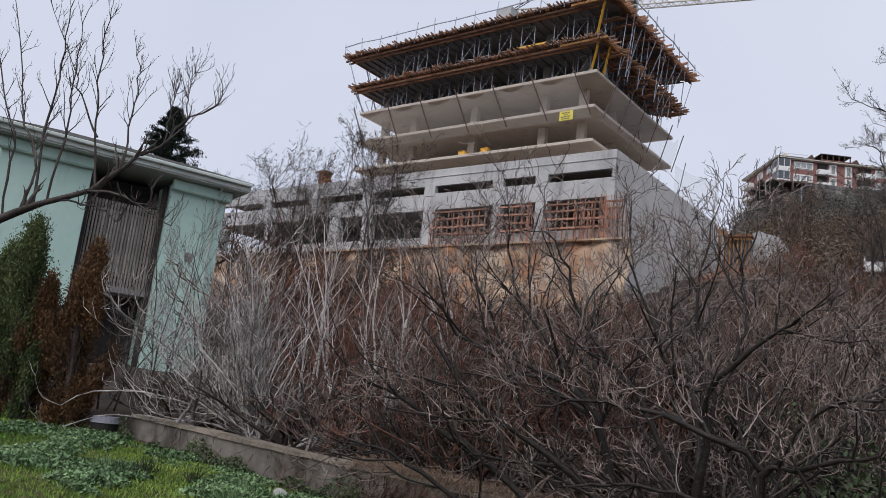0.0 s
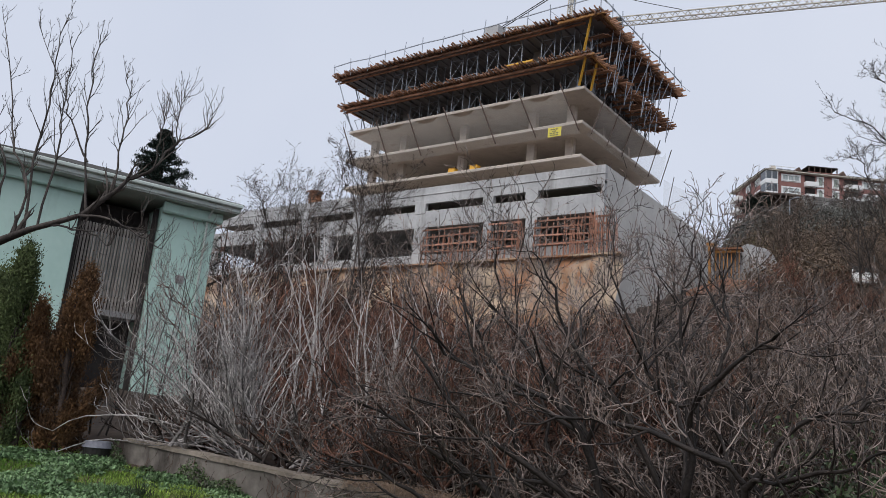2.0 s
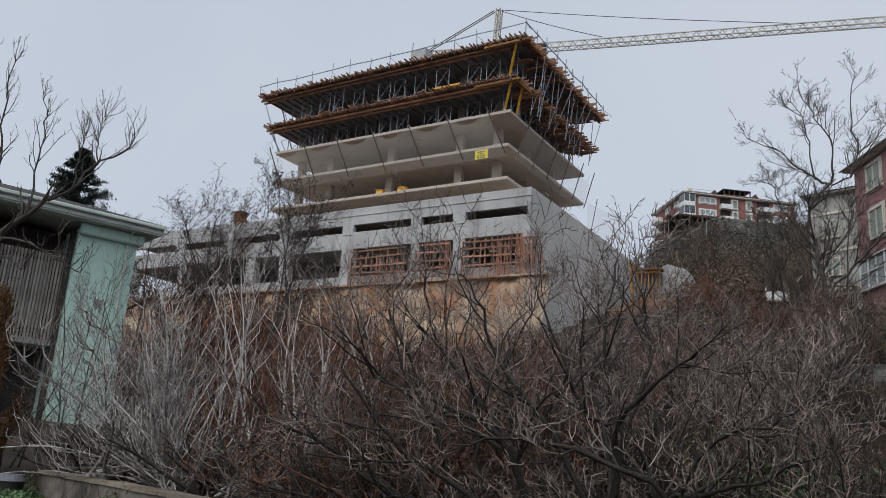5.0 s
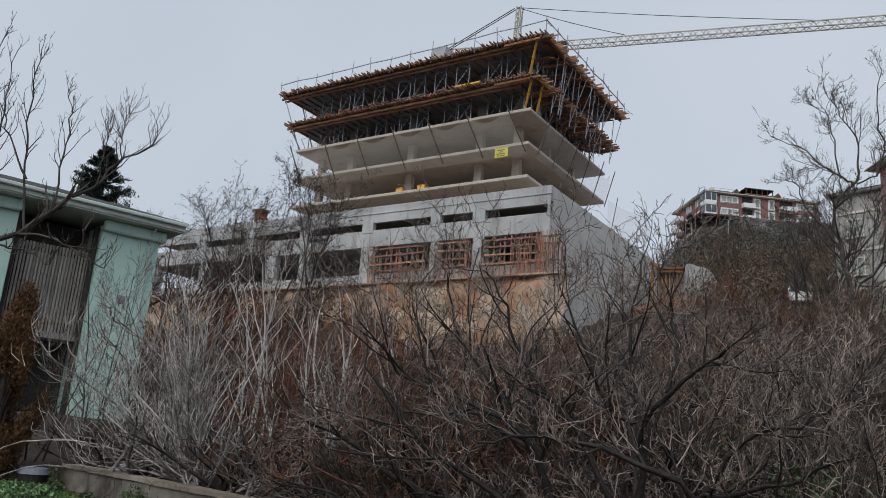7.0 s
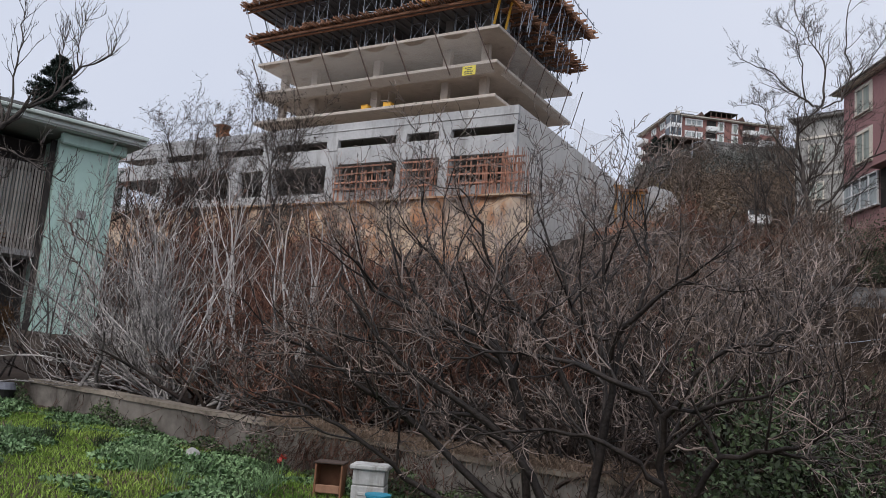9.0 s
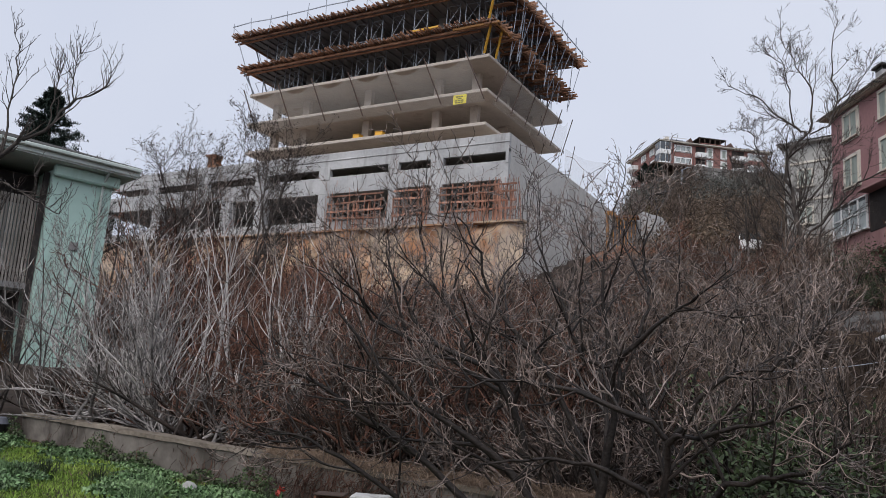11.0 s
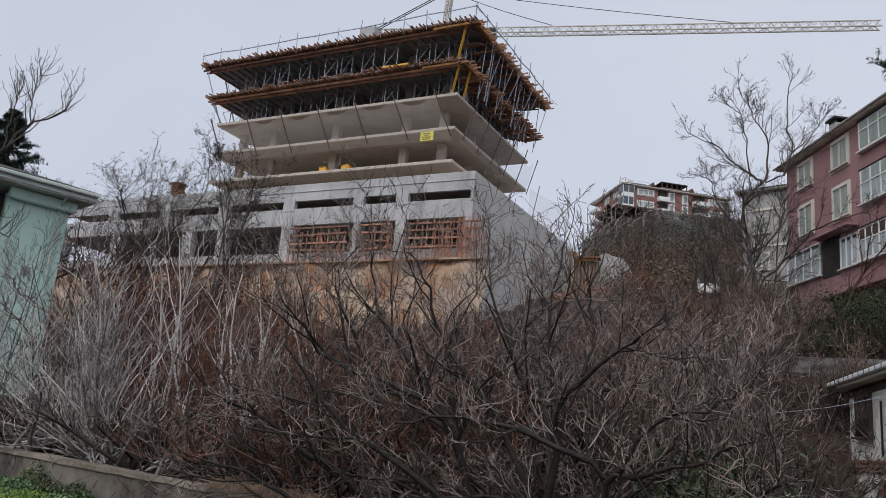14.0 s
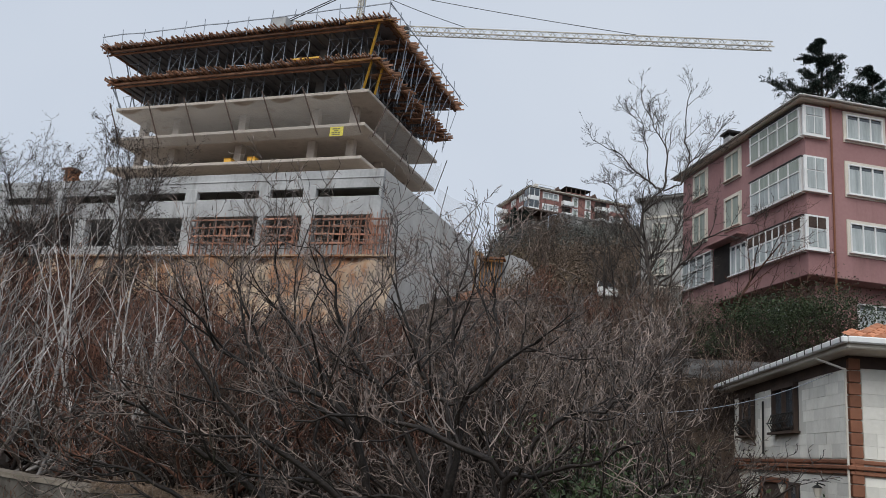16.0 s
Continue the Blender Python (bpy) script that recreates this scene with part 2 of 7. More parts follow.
def solid(name, bm, material, label="", category="", group="", kind=""):
    me = bpy.data.meshes.new(name)
    bm.to_mesh(me)
    bm.free()
    me.materials.append(material)
    return tagged(new(name, me), label, category, group, kind)


def box(bm, x0, x1, y0, y1, z0, z1):
    v = [bm.verts.new((x, y, z)) for z in (z0, z1) for y in (y0, y1) for x in (x0, x1)]
    for a, b, c, d in ((0, 2, 3, 1), (4, 5, 7, 6), (0, 1, 5, 4), (2, 6, 7, 3), (0, 4, 6, 2), (1, 3, 7, 5)):
        bm.faces.new((v[a], v[b], v[c], v[d]))
    return bm


def boxes(*dims):
    bm = bmesh.new()
    for d in dims:
        box(bm, *d)
    return bm


def bevelled(w, *dims):
    bm = boxes(*dims)
    bmesh.ops.bevel(bm, geom=bm.edges[:], offset=w, segments=1, affect="EDGES")
    return bm


def beam(bm, p, q, w, h=None, sides=4):
    """A bar from p to q."""
    p, q = Vector(p), Vector(q)
    d = (q - p).normalized()
    a = d.cross(Vector((0, 0, 1)))
    a = a.normalized() if a.length > 1e-3 else Vector((1, 0, 0))
    b = a.cross(d)
    h = h or w
    if sides == 4:
        ring = [(-w / 2, -h / 2), (w / 2, -h / 2), (w / 2, h / 2), (-w / 2, h / 2)]
    else:
        ring = [(w / 2 * math.cos(2 * math.pi * k / sides), h / 2 * math.sin(2 * math.pi * k / sides)) for k in range(sides)]
    lo = [bm.verts.new(p + a * s + b * t) for s, t in ring]
    hi = [bm.verts.new(q + a * s + b * t) for s, t in ring]
    k = len(ring)
    for i in range(k):
        bm.faces.new((lo[i], lo[(i + 1) % k], hi[(i + 1) % k], hi[i]))
    bm.faces.new(lo[::-1])
    bm.faces.new(hi)
    return bm


def beams(*bars, sides=4):
    bm = bmesh.new()
    for b in bars:
        beam(bm, *b, sides=sides)
    return bm


def array_mesh(name, verts, faces, material, smooth=False):
    """A mesh from numpy arrays of vertices and equal-sided faces."""
    me = bpy.data.meshes.new(name)
    nv, (nf, k) = len(verts), faces.shape
    me.vertices.add(nv)
    me.vertices.foreach_set("co", np.ascontiguousarray(verts, dtype=np.float32).ravel())
    me.loops.add(nf * k)
    me.loops.foreach_set("vertex_index", np.ascontiguousarray(faces, dtype=np.int32).ravel())
    me.polygons.add(nf)
    me.polygons.foreach_set("loop_start", np.arange(0, nf * k, k, dtype=np.int32))
    me.polygons.foreach_set("use_smooth", np.full(nf, smooth))
    me.update(calc_edges=True)
    me.materials.append(material)
    return me


# ---- ground ----
def smooth(a, b, x):
    t = np.clip((x - a) / (b - a), 0, 1)
    return t * t * (3 - 2 * t)


def ground(x, y):
    """Height of the hillside."""
    x, y = np.asarray(x, float), np.asarray(y, float)
    h = np.interp(y, [-400, -50, -4, 8.3, 8.7, 20, 40, 61, 90, 130, 180, 230, 400, 4000],
                  [-30, -4, 0, 0, 0.55, 2.6, 7.2, 13.2, 21, 37, 54, 60, 66, 66])
    low = np.interp(y, [0, 8.7, 20, 40, 61, 75, 100], [0, 0, 1.0, 2.2, 2.2, 1.0, 0])
    h = h - low * smooth(0.22, 0.45, -x / np.maximum(y, 1))
    lawn = np.clip(-0.058 * x - 0.15, 0, 1.2) * smooth(-20, 2, y) * (1 - smooth(14, 30, y))
    h = h + lawn * np.where(y < 8.5, 1, 0.6)
    dip = smooth(-5.5, -1.5, x) * smooth(10, 15, y) * (1 - smooth(27, 38, y))
    h = h * (1 - dip) - 1.2 * dip
    pit = (1 - smooth(-31, -30, x)) * smooth(61.5, 62.5, y) * (1 - smooth(92, 100, y))
    h = h * (1 - pit) + np.minimum(h, 12.5) * pit
    left = smooth(0.275, 0.33, -x / np.maximum(y, 1)) * smooth(95, 130, y)
    h = h - 8 * left
    bumps = 0.18 * np.sin(x * 0.9 + 1.3 * np.sin(y * 0.5)) * np.sin(y * 0.8) * smooth(9, 14, y)
    return h + bumps


def build_ground():
    ang = np.linspace(0, 2 * math.pi, 361)[:-1]
    rad = np.concatenate([[0.0], [0.02], np.geomspace(0.6, 260, 150), np.geomspace(290, 4000, 14)])
    gx = (-np.sin(ang)[None, :] * rad[1:, None]).ravel()
    gy = (np.cos(ang)[None, :] * rad[1:, None]).ravel()
    v = np.stack([np.append(gx, 0), np.append(gy, 0)], 1)
    v = np.column_stack([v, ground(v[:, 0], v[:, 1])])
    n, r = len(ang), len(rad) - 1
    i, j = np.meshgrid(np.arange(r - 1), np.arange(n), indexing="ij")
    a, b = (i * n + j).ravel(), (i * n + (j + 1) % n).ravel()
    quads = np.stack([a, b, b + n, a + n], 1)
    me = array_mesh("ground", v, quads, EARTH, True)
    return tagged(new("ground", me), "sloping hillside of soil and leaf litter, darkened to stand for shade under the scrub", "ground", kind="structure")


build_ground()

# ---- tower under construction: x to the right along its front, y into the depth ----
tower = thing("unfinished_building", pose(-46, 75, 12.4), "unfinished concrete building with cantilevered slabs on a long podium", "building")
TB = Vector((46, -75, -12.4))


def shifted(bm, v):
    bmesh.ops.translate(bm, verts=bm.verts[:], vec=v)
    return bm


def tpart(name, bm, material, parent=tower, label=""):
    return part(name, shifted(bm, TB), material, parent, label)


PX0, PX1, PY0, PY1 = -86.0, -29.8, 62.0, 92.0
SX0, SX1, SY0, SY1 = -63.4, -33.0, 63.2, 82.6
# podium front, in bands between the openings
piers = [(-86.0, -84.5), (-76.6, -75.0), (-68.4, -66.9), (-59.85, -58.2), (-51.2, -49.8), (-42.7, -41.5), (-37.9, -36.55), (-30.1, -29.8)]
tpart("parapet_wall", bevelled(0.03, (PX0, PX1, PY0, PY0 + 0.4, 24.07, 25.85)), CONCRETE)
tpart("spandrel_wall", bevelled(0.03, (PX0, PX1 - 0.004, PY0, PY0 + 0.4, 21.5, 23.28)), CONCRETE)
for a, b in piers:
    tpart("pier", bevelled(0.02, (a, b, PY0 - 0.06, PY0 + 0.45, 23.0, 24.4)), CONCRETE)
for a, b in [(-84.5, -83.2), (-75.6, -74.2), (-64.6, -63.2), (-59.6, -58.2), (-51.1, -49.6), (-42.5, -41.6), (-37.75, -36.5), (-30.6, -29.85)]:
    tpart("column", bevelled(0.03, (a, b, PY0 + 0.02, PY0 + 0.9, 17.9, 21.6)), CONCRETE)
tpart("base_beam", bevelled(0.03, (PX0, PX1 - 0.006, PY0 - 0.05, PY0 + 1.0, 17.4, 18.6)), CONCRETE)
# The end wall's paler colour makes up for the little sun it gets.
tpart("end_wall", bevelled(0.03, (PX1 - 0.4, PX1, PY0 + 0.42, PY1, 12.0, 25.85)), LIT_SIDE_CONCRETE, label="long bare concrete side wall, coloured paler to stand for light on it")
tpart("podium_roof", boxes((PX0, PX1 - 0.42, PY0 + 0.42, PY1, 24.9, 25.2)), SLAB)
# Podium floors and inner wall: indoor shade is put into the darker concrete.
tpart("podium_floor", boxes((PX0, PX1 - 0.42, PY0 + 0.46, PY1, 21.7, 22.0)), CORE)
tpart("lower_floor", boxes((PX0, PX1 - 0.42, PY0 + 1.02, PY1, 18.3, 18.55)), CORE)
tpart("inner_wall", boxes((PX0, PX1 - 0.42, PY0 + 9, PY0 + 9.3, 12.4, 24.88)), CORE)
tpart("coping_ledge", bevelled(0.02, (PX0, PX1 + 0.05, PY0 - 0.07, PY0 + 0.3, 25.0, 25.12)), CONCRETE)
# slabs
for z in (27.58, 31.07, 34.55):
    inset = 0.5 if z < 28 else 0.0
    tpart("floor_slab", bevelled(0.05, (SX0 + inset, SX1 + 0.2 * (z < 28), SY0 - 0.3 * (z < 28), SY1, z - 0.34, z)), SLAB)
tpart("floor_slab", bevelled(0.05, (SX0 + 1, SX1 - 1, SY0 + 1, SY1 - 1, 37.9, 38.2)), SLAB)
# columns on each floor
for z0, z1 in ((25.2, 27.25), (27.57, 30.74), (31.06, 34.22), (34.54, 37.92), (38.19, 41.0)):
    for cx in (-62.0, -57.5, -49.0, -40.3, -35.9):
        for cy in (66.5, 73.0, 79.5):
            bm = bmesh.new()
            beam(bm, (cx, cy, z0), (cx, cy, z1), 0.85, 0.6)
            # Columns under the decks turn to the darker concrete, for shade.
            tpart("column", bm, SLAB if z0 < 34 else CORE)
# Core wall blocks the view through, in the same shade-dark concrete.
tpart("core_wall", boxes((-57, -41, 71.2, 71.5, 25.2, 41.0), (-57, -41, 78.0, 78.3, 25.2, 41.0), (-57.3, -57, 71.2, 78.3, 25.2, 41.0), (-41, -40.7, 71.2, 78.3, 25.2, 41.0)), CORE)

# formwork decks: soffit boards, edge beams, beam ends
DX0, DX1, DY0, DY1 = -65.6, -31.0, 61.9, 82.9


def deck(z, x0, x1, y0, y1, thick):
    d = thing("formwork_deck", pose((x0 + x1) / 2, (y0 + y1) / 2, z), "timber slab formwork deck with projecting beam ends", "formwork", "formwork decks")
    o = Vector((-(x0 + x1) / 2, -(y0 + y1) / 2, -z))
    part("deck_board", shifted(boxes((x0, x1, y0, y1, z, z + thick)), o), PLY, d)
    for y in (y0 + 0.4,):
        part("edge_beam", shifted(boxes((x0 - 0.3, x1 + 0.3, y, y + 0.18, z - 0.42, z - 0.2)), o), TIMBER, d, "orange timber edge beam")
    for x in (x1 - 0.6,):
        part("edge_beam", shifted(boxes((x, x + 0.18, y0 - 0.2, y1 + 0.3, z - 0.424, z - 0.204)), o), TIMBER, d, "orange timber edge beam")
    for x in (x0 + 0.5,):
        part("edge_beam", shifted(boxes((x, x + 0.18, y0 - 0.2, y1 + 0.3, z - 0.424, z - 0.204)), o), TIMBER, d, "orange timber edge beam")
    part("edge_beam", shifted(boxes((x0 - 0.1, x1 - 2.0, y0 + 0.75, y0 + 0.9, z - 0.62, z - 0.43)), o), TIMBER_DARK, d)
    part("edge_beam", shifted(boxes((x1 - 4.6, x1 + 0.35, y0 - 0.02, y0 + 0.14, z - 0.44, z - 0.22)), o), TIMBER_GOLD, d, "golden timber edge beam at the corner")
    part("edge_beam", shifted(boxes((x1 - 0.12, x1 + 0.04, y0 + 0.16, y0 + 3.6, z - 0.446, z - 0.226)), o), TIMBER_GOLD, d, "golden timber edge beam at the corner")
    me_b = bpy.data.meshes.new("soffit_beam")
    bm = boxes((-0.05, 0.05, y0 + o.y + 0.8, y1 + o.y - 0.2, -0.2, -0.003))
    bm.to_mesh(me_b)
    bm.free()
    me_b.materials.append(PLY)
    for i in range(int((x1 - x0 - 2) / 1.1)):
        link_part("soffit_beam", me_b, d).matrix_basis = pose(x0 + o.x + 1.2 + 1.1 * i, 0, 0)
    me_a = bpy.data.meshes.new("joist")
    bm = boxes((-0.04, 0.04, -0.62, 0.75, -0.16, -0.01))
    bm.to_mesh(me_a)
    bm.free()
    me_a.materials.append(TIMBER)
    rng = random.Random(int(z * 10))
    n = int((x1 - x0) / 0.3)
    for i in range(n + 1):
        j = link_part("joist", me_a, d)
        j.matrix_basis = pose(x0 + (x1 - x0) * i / n + o.x + rng.uniform(-0.1, 0.1), y0 + rng.uniform(-0.4, 0.4) + o.y, rng.uniform(-0.02, 0.03), rng.uniform(-4, 2), 0, rng.uniform(-5, 5))
    n = int((y1 - y0) / 0.32)
    for i in range(n + 1):
        j = link_part("joist", me_a, d)
        j.matrix_basis = pose(x1 + rng.uniform(-0.45, 0.45) + o.x, y0 + (y1 - y0) * i / n + o.y, -0.21, 0, 0, 90 + rng.uniform(-5, 5))
    return d


deck(41.35, DX0, DX1, DY0, DY1, 0.2)
deck(37.35, -64.2, -31.9, 62.0, 82.0, 0.12)

# guard rail on the upper deck
rail = thing("guard_rail", pose(-48, 72, 41.55), "bent scaffold tube guard rail round the upper deck", "railing")
RO = Vector((48, -72, -41.55))
rng = random.Random(4)
spots = [(DX0 + (DX1 - DX0) * i / 13, DY0 - 0.1) for i in range(14)] + [(DX1 + 0.1, DY0 + (DY1 - DY0) * i / 9) for i in range(1, 10)]
tops = []
for x, y in spots:
    lean = rng.uniform(-0.15, 0.15)
    t = (x + lean, y + lean, 41.55 + rng.uniform(1.35, 2.1))
    tops.append(Vector((x + lean * 0.7, y + lean * 0.7, 42.6 + rng.uniform(-0.08, 0.08))))
    part("post", shifted(beams(((x, y, 41.0), t, 0.075)), RO), STEEL, rail)
    if rng.random() < 0.5:
        part("brace", shifted(beams(((x + 0.9, y + 0.3, 41.55), (x, y, 42.4), 0.05)), RO), STEEL, rail)
for a, b in zip(tops[:-1], tops[1:]):
    part("tube", shifted(beams((a - (b - a) * 0.06, b + (b - a) * 0.06, 0.085)), RO), STEEL, rail)

# shoring frames
frame_thing = thing("shoring_frame", pose(-60, 64.2, 34.55), "galvanised steel shoring frame with crossed braces", "scaffold", "shoring frames")
for x in (-0.72, 0.72):
    part("post", beams(((x, 0, 0), (x, 0, 2.75), 0.075)), STEEL, frame_thing)
for z in (0.35, 2.2):
    part("ledger", beams(((-0.72, 0, z), (0.72, 0, z), 0.055)), STEEL, frame_thing)
part("brace", beams(((-0.72, 0.02, 0.35), (0.72, 0.02, 2.2), 0.045)), STEEL, frame_thing)
part("brace", beams(((0.72, 1.4, 0.35), (-0.72, 1.4, 2.2), 0.045)), STEEL, frame_thing)
part("tie", beams(((-0.72, 0, 2.2), (-0.72, 1.4, 2.2), 0.045)), STEEL, frame_thing)
part("tie", beams(((0.72, 0, 0.35), (0.72, 1.4, 0.35), 0.045)), STEEL, frame_thing)
for k in range(10):
    for z, yy, s in ((34.55, 64.2, 1.0), (38.2, 63.6, 1.1)):
        if k == 0 and z < 35:
            continue
        copy_thing(frame_thing, pose(-60 + 2.75 * k + rng.uniform(-0.5, 0.5), yy + rng.uniform(-0.3, 0.5), z, 0, 0, rng.uniform(-8, 8)) @ Matrix.Diagonal((1, 1, s, 1)))
for k in range(8):
    for z, s in ((34.55, 1.0), (38.2, 1.1)):
        copy_thing(frame_thing, pose(-33.6 + rng.uniform(-0.5, 0.2) + 0.6 * (z > 38), 65 + 2.3 * k, z, 0, 0, 90 + rng.uniform(-8, 8)) @ Matrix.Diagonal((1, 1, s, 1)))
for k in range(3):
    for z, s in ((34.55, 1.0), (38.2, 1.1)):
        copy_thing(frame_thing, pose(-63.0, 65.5 + 5 * k, z, 0, 0, 90 + rng.uniform(-8, 8)) @ Matrix.Diagonal((1, 1, s, 1)))
# single props
prop = thing("steel_prop", pose(-55, 66, 34.55), "thin adjustable steel prop under the formwork", "scaffold", "steel props")
part("tube", beams(((0, 0, 0), (0, 0, 2.8), 0.07)), STEEL, prop)
part("head_plate", boxes((-0.1, 0.1, -0.1, 0.1, 2.72, 2.8)), STEEL, prop)
for k in range(70):
    z = (34.55, 38.2)[k % 2]
    copy_thing(prop, pose(rng.uniform(-63, -33), rng.choice((65.3, 67.5, 69.0)) + rng.uniform(-0.5, 0.5), z))

# long hanging tubes of the side scaffold
tube = thing("scaffold_tube", pose(-31.4, 66, 34.6), "grey steel scaffold tube at the building's side", "scaffold", "scaffold tubes")
part("tube", beams(((0, 0, 0), (0.5, 0.1, 6.6), 0.07)), STEEL, tube)
part("coupler", boxes((0.15, 0.32, -0.06, 0.1, 2.7, 2.85)), POLE, tube)
part("brace", beams(((0.1, 0, 0.5), (0.42, 2.2, 6.0), 0.05)), STEEL, tube)
for k in range(9):
    copy_thing(tube, pose(-31.5 + rng.uniform(-0.5, 0.3), 65.5 + 1.8 * k + rng.uniform(-0.4, 0.4), 34.6, 0, 0, rng.uniform(-25, 25)))

# yellow raking struts at the near corner
for p, q in (((-33.5, 63.4, 37.48), (-32.2, 62.3, 41.1)), ((-33.7, 63.4, 34.6), (-32.6, 62.4, 37.1)), ((-33.2, 64.9, 34.6), (-32.2, 64.0, 37.1))):
    s = thing("raking_strut", pose(*p), "yellow painted raking formwork strut", "strut", "raking struts")
    part("strut_beam", shifted(beams((p, q, 0.2, 0.17)), -Vector(p)), YELLOW, s)
    part("foot_plate", boxes((-0.2, 0.2, -0.2, 0.2, -0.045, 0.02)), STEEL, s)
# left corner uprights
for p, q in (((-63.2, 63.5, 34.56), (-65.2, 62.1, 41.1)), ((-63.0, 66, 34.56), (-65.2, 65.2, 41.1)), ((-63.1, 70, 34.56), (-65.2, 70, 41.1)), ((-63.0, 63.5, 34.56), (-63.9, 62.3, 37.1))):
    s = thing("raking_strut", pose(*p), "pale steel raking strut at the deck edge", "strut", "raking struts")
    part("strut_beam", shifted(beams((p, q, 0.12)), -Vector(p)), STEEL, s)
    part("foot_plate", boxes((-0.12, 0.12, -0.12, 0.12, -0.045, 0.02)), STEEL, s)

# loose planks under the decks at the building's side
rng = random.Random(12)
for k in range(46):
    y, z = 64.3 + 0.78 * (k % 22) + rng.uniform(-0.4, 0.4), rng.choice((35.6, 36.2, 36.5, 36.8))
    if k > 21:
        y, z = 64.3 + 0.72 * (k - 22) + rng.uniform(-0.4, 0.4), rng.choice((39.9, 40.3, 40.6))
    pk = thing("scaffold_plank", pose(-32.4 + rng.uniform(-0.8, 0.5), y, z, 0, 0, rng.uniform(-6, 6)), "brown scaffold plank pair under the deck edge", "plank", "scaffold planks")
    part("plank", boxes((-1.2, 1.0, -0.13, 0.13, 0, 0.06)), TIMBER, pk)
    part("plank", boxes((-1.0, 1.25, 0.15, 0.4, 0.004, 0.064)), TIMBER, pk)
    part("bearer", boxes((-0.8, -0.68, -0.3, 0.5, -0.1, -0.004)), TIMBER_DARK, pk)
    part("hanger", beams(((-0.74, 0.1, 0.05), (-0.74, 0.1, 37.3 - z if z < 38 else 41.3 - z), 0.05)), STEEL, pk)

# timber pallet on the mid deck
pal = thing("timber_bundle", pose(-39.5, 62.3, 37.47), "bundle of bright yellow timber beams", "timber")
for k in range(4):
    part("plank", bevelled(0.02, (-1.6 + 0.05 * k, 1.5, -0.6 + 0.3 * k, -0.34 + 0.3 * k, 0, 0.2)), YELLOW, pal)

# net poles and sagging safety nets
net_front = thing("safety_net", pose(-48, 62.6, 31.5), "pale sagging safety net hung on dark poles", "net", "safety nets")
NO = Vector((48, -62.6, -31.5))
pole_x = [-62.6, -57.6, -53.0, -48.2, -43.6, -39.0, -34.4]
for x in pole_x:
    part("pole", shifted(beams(((x - 0.6, 62.0, 34.6), (x + 1.5, 62.45, 29.7), 0.13, 0.13), sides=6), NO), POLE, net_front)
for a, b in zip(pole_x[:-1], pole_x[1:]):
    bm = bmesh.new()
    rows = []
    for j in range(7):
        v = j / 6
        row = []
        for i in range(9):
            u = i / 8
            sag = 1.1 * 4 * u * (1 - u)
            x = a + (b - a) * u - 0.6 + 2.1 * v
            z = 34.45 - 4.85 * v - sag * (1 - v)
            row.append(bm.verts.new((x, 62.5 + 0.4 * v - 0.35 * math.sin(math.pi * v), z)))
        rows.append(row)
    for r, s in zip(rows[:-1], rows[1:]):
        for i in range(8):
            bm.faces.new((r[i], r[i + 1], s[i + 1], s[i]))
    part("netting", shifted(bm, NO), NET, net_front, "thin translucent netting")
net_side = thing("safety_net", pose(-32.6, 73, 31.5), "pale sagging safety net on dark poles at the building's side", "net", "safety nets")
NO = Vector((32.6, -73, -31.5))
pole_y = [65.0, 68.4, 71.8, 75.2, 78.6, 82.0]
for y in pole_y:
    part("pole", shifted(beams(((-31.85, y + 0.8, 34.6), (-32.2, y - 1.4, 29.7), 0.11, 0.11), sides=6), NO), POLE, net_side)
part("pole", shifted(beams(((-31.0, 83.2, 25.5), (-27.8, 84.5, 29.8), 0.09), ((-32.5, 83, 26), (-31.6, 83.2, 31.5), 0.09), sides=6), NO), POLE, net_side)
bm = bmesh.new()
rows = []
for j in range(6):
    v = j / 5
    rows.append([bm.verts.new(Vector((-32.6, 82.7, 31.2 - 5.2 * v)).lerp(Vector((-28.2, 84.4, 29.6 - 3.4 * v)), i / 6) - Vector((0, 0, 0.5 * math.sin(math.pi * i / 6) * (1 - v)))) for i in range(7)])
for r, s in zip(rows[:-1], rows[1:]):
    for i in range(6):
        bm.faces.new((r[i], r[i + 1], s[i + 1], s[i]))
part("netting", shifted(bm, NO), NET, net_side, "thin translucent netting")
for a, b in zip(pole_y[:-1], pole_y[1:]):
    bm = bmesh.new()
    rows = []
    for j in range(7):
        v = j / 6
        row = []
        for i in range(9):
            u = i / 8
            z = 34.45 - 4.85 * v - 1.1 * 4 * u * (1 - u) * (1 - v)
            row.append(bm.verts.new((-32.45 - 0.25 * v + 0.35 * math.sin(math.pi * v), a + (b - a) * u + 0.8 - 2.2 * v, z)))
        rows.append(row)
    for r, s in zip(rows[:-1], rows[1:]):
        for i in range(8):
            bm.faces.new((r[i], r[i + 1], s[i + 1], s[i]))
    part("netting", shifted(bm, NO), NET, net_side, "thin translucent netting")

# warning board: writing too far off to read
board = thing("warning_board", pose(-35.8, 63.0, 29.7), "yellow warning board hung from the slab edge", "sign")
part("panel", bevelled(0.02, (-0.72, 0.72, -0.03, 0.03, 0, 0.95)), SIGN_Y, board)
for z, w in ((0.74, 0.42), (0.55, 0.22), (0.36, 0.5), (0.16, 0.46)):
    for k in range(3):
        part("text_bar", boxes((-w + k * 2 * w / 3, -w + (k + 0.8) * 2 * w / 3, -0.045, -0.034, z - 0.05, z + 0.05)), INK, board)
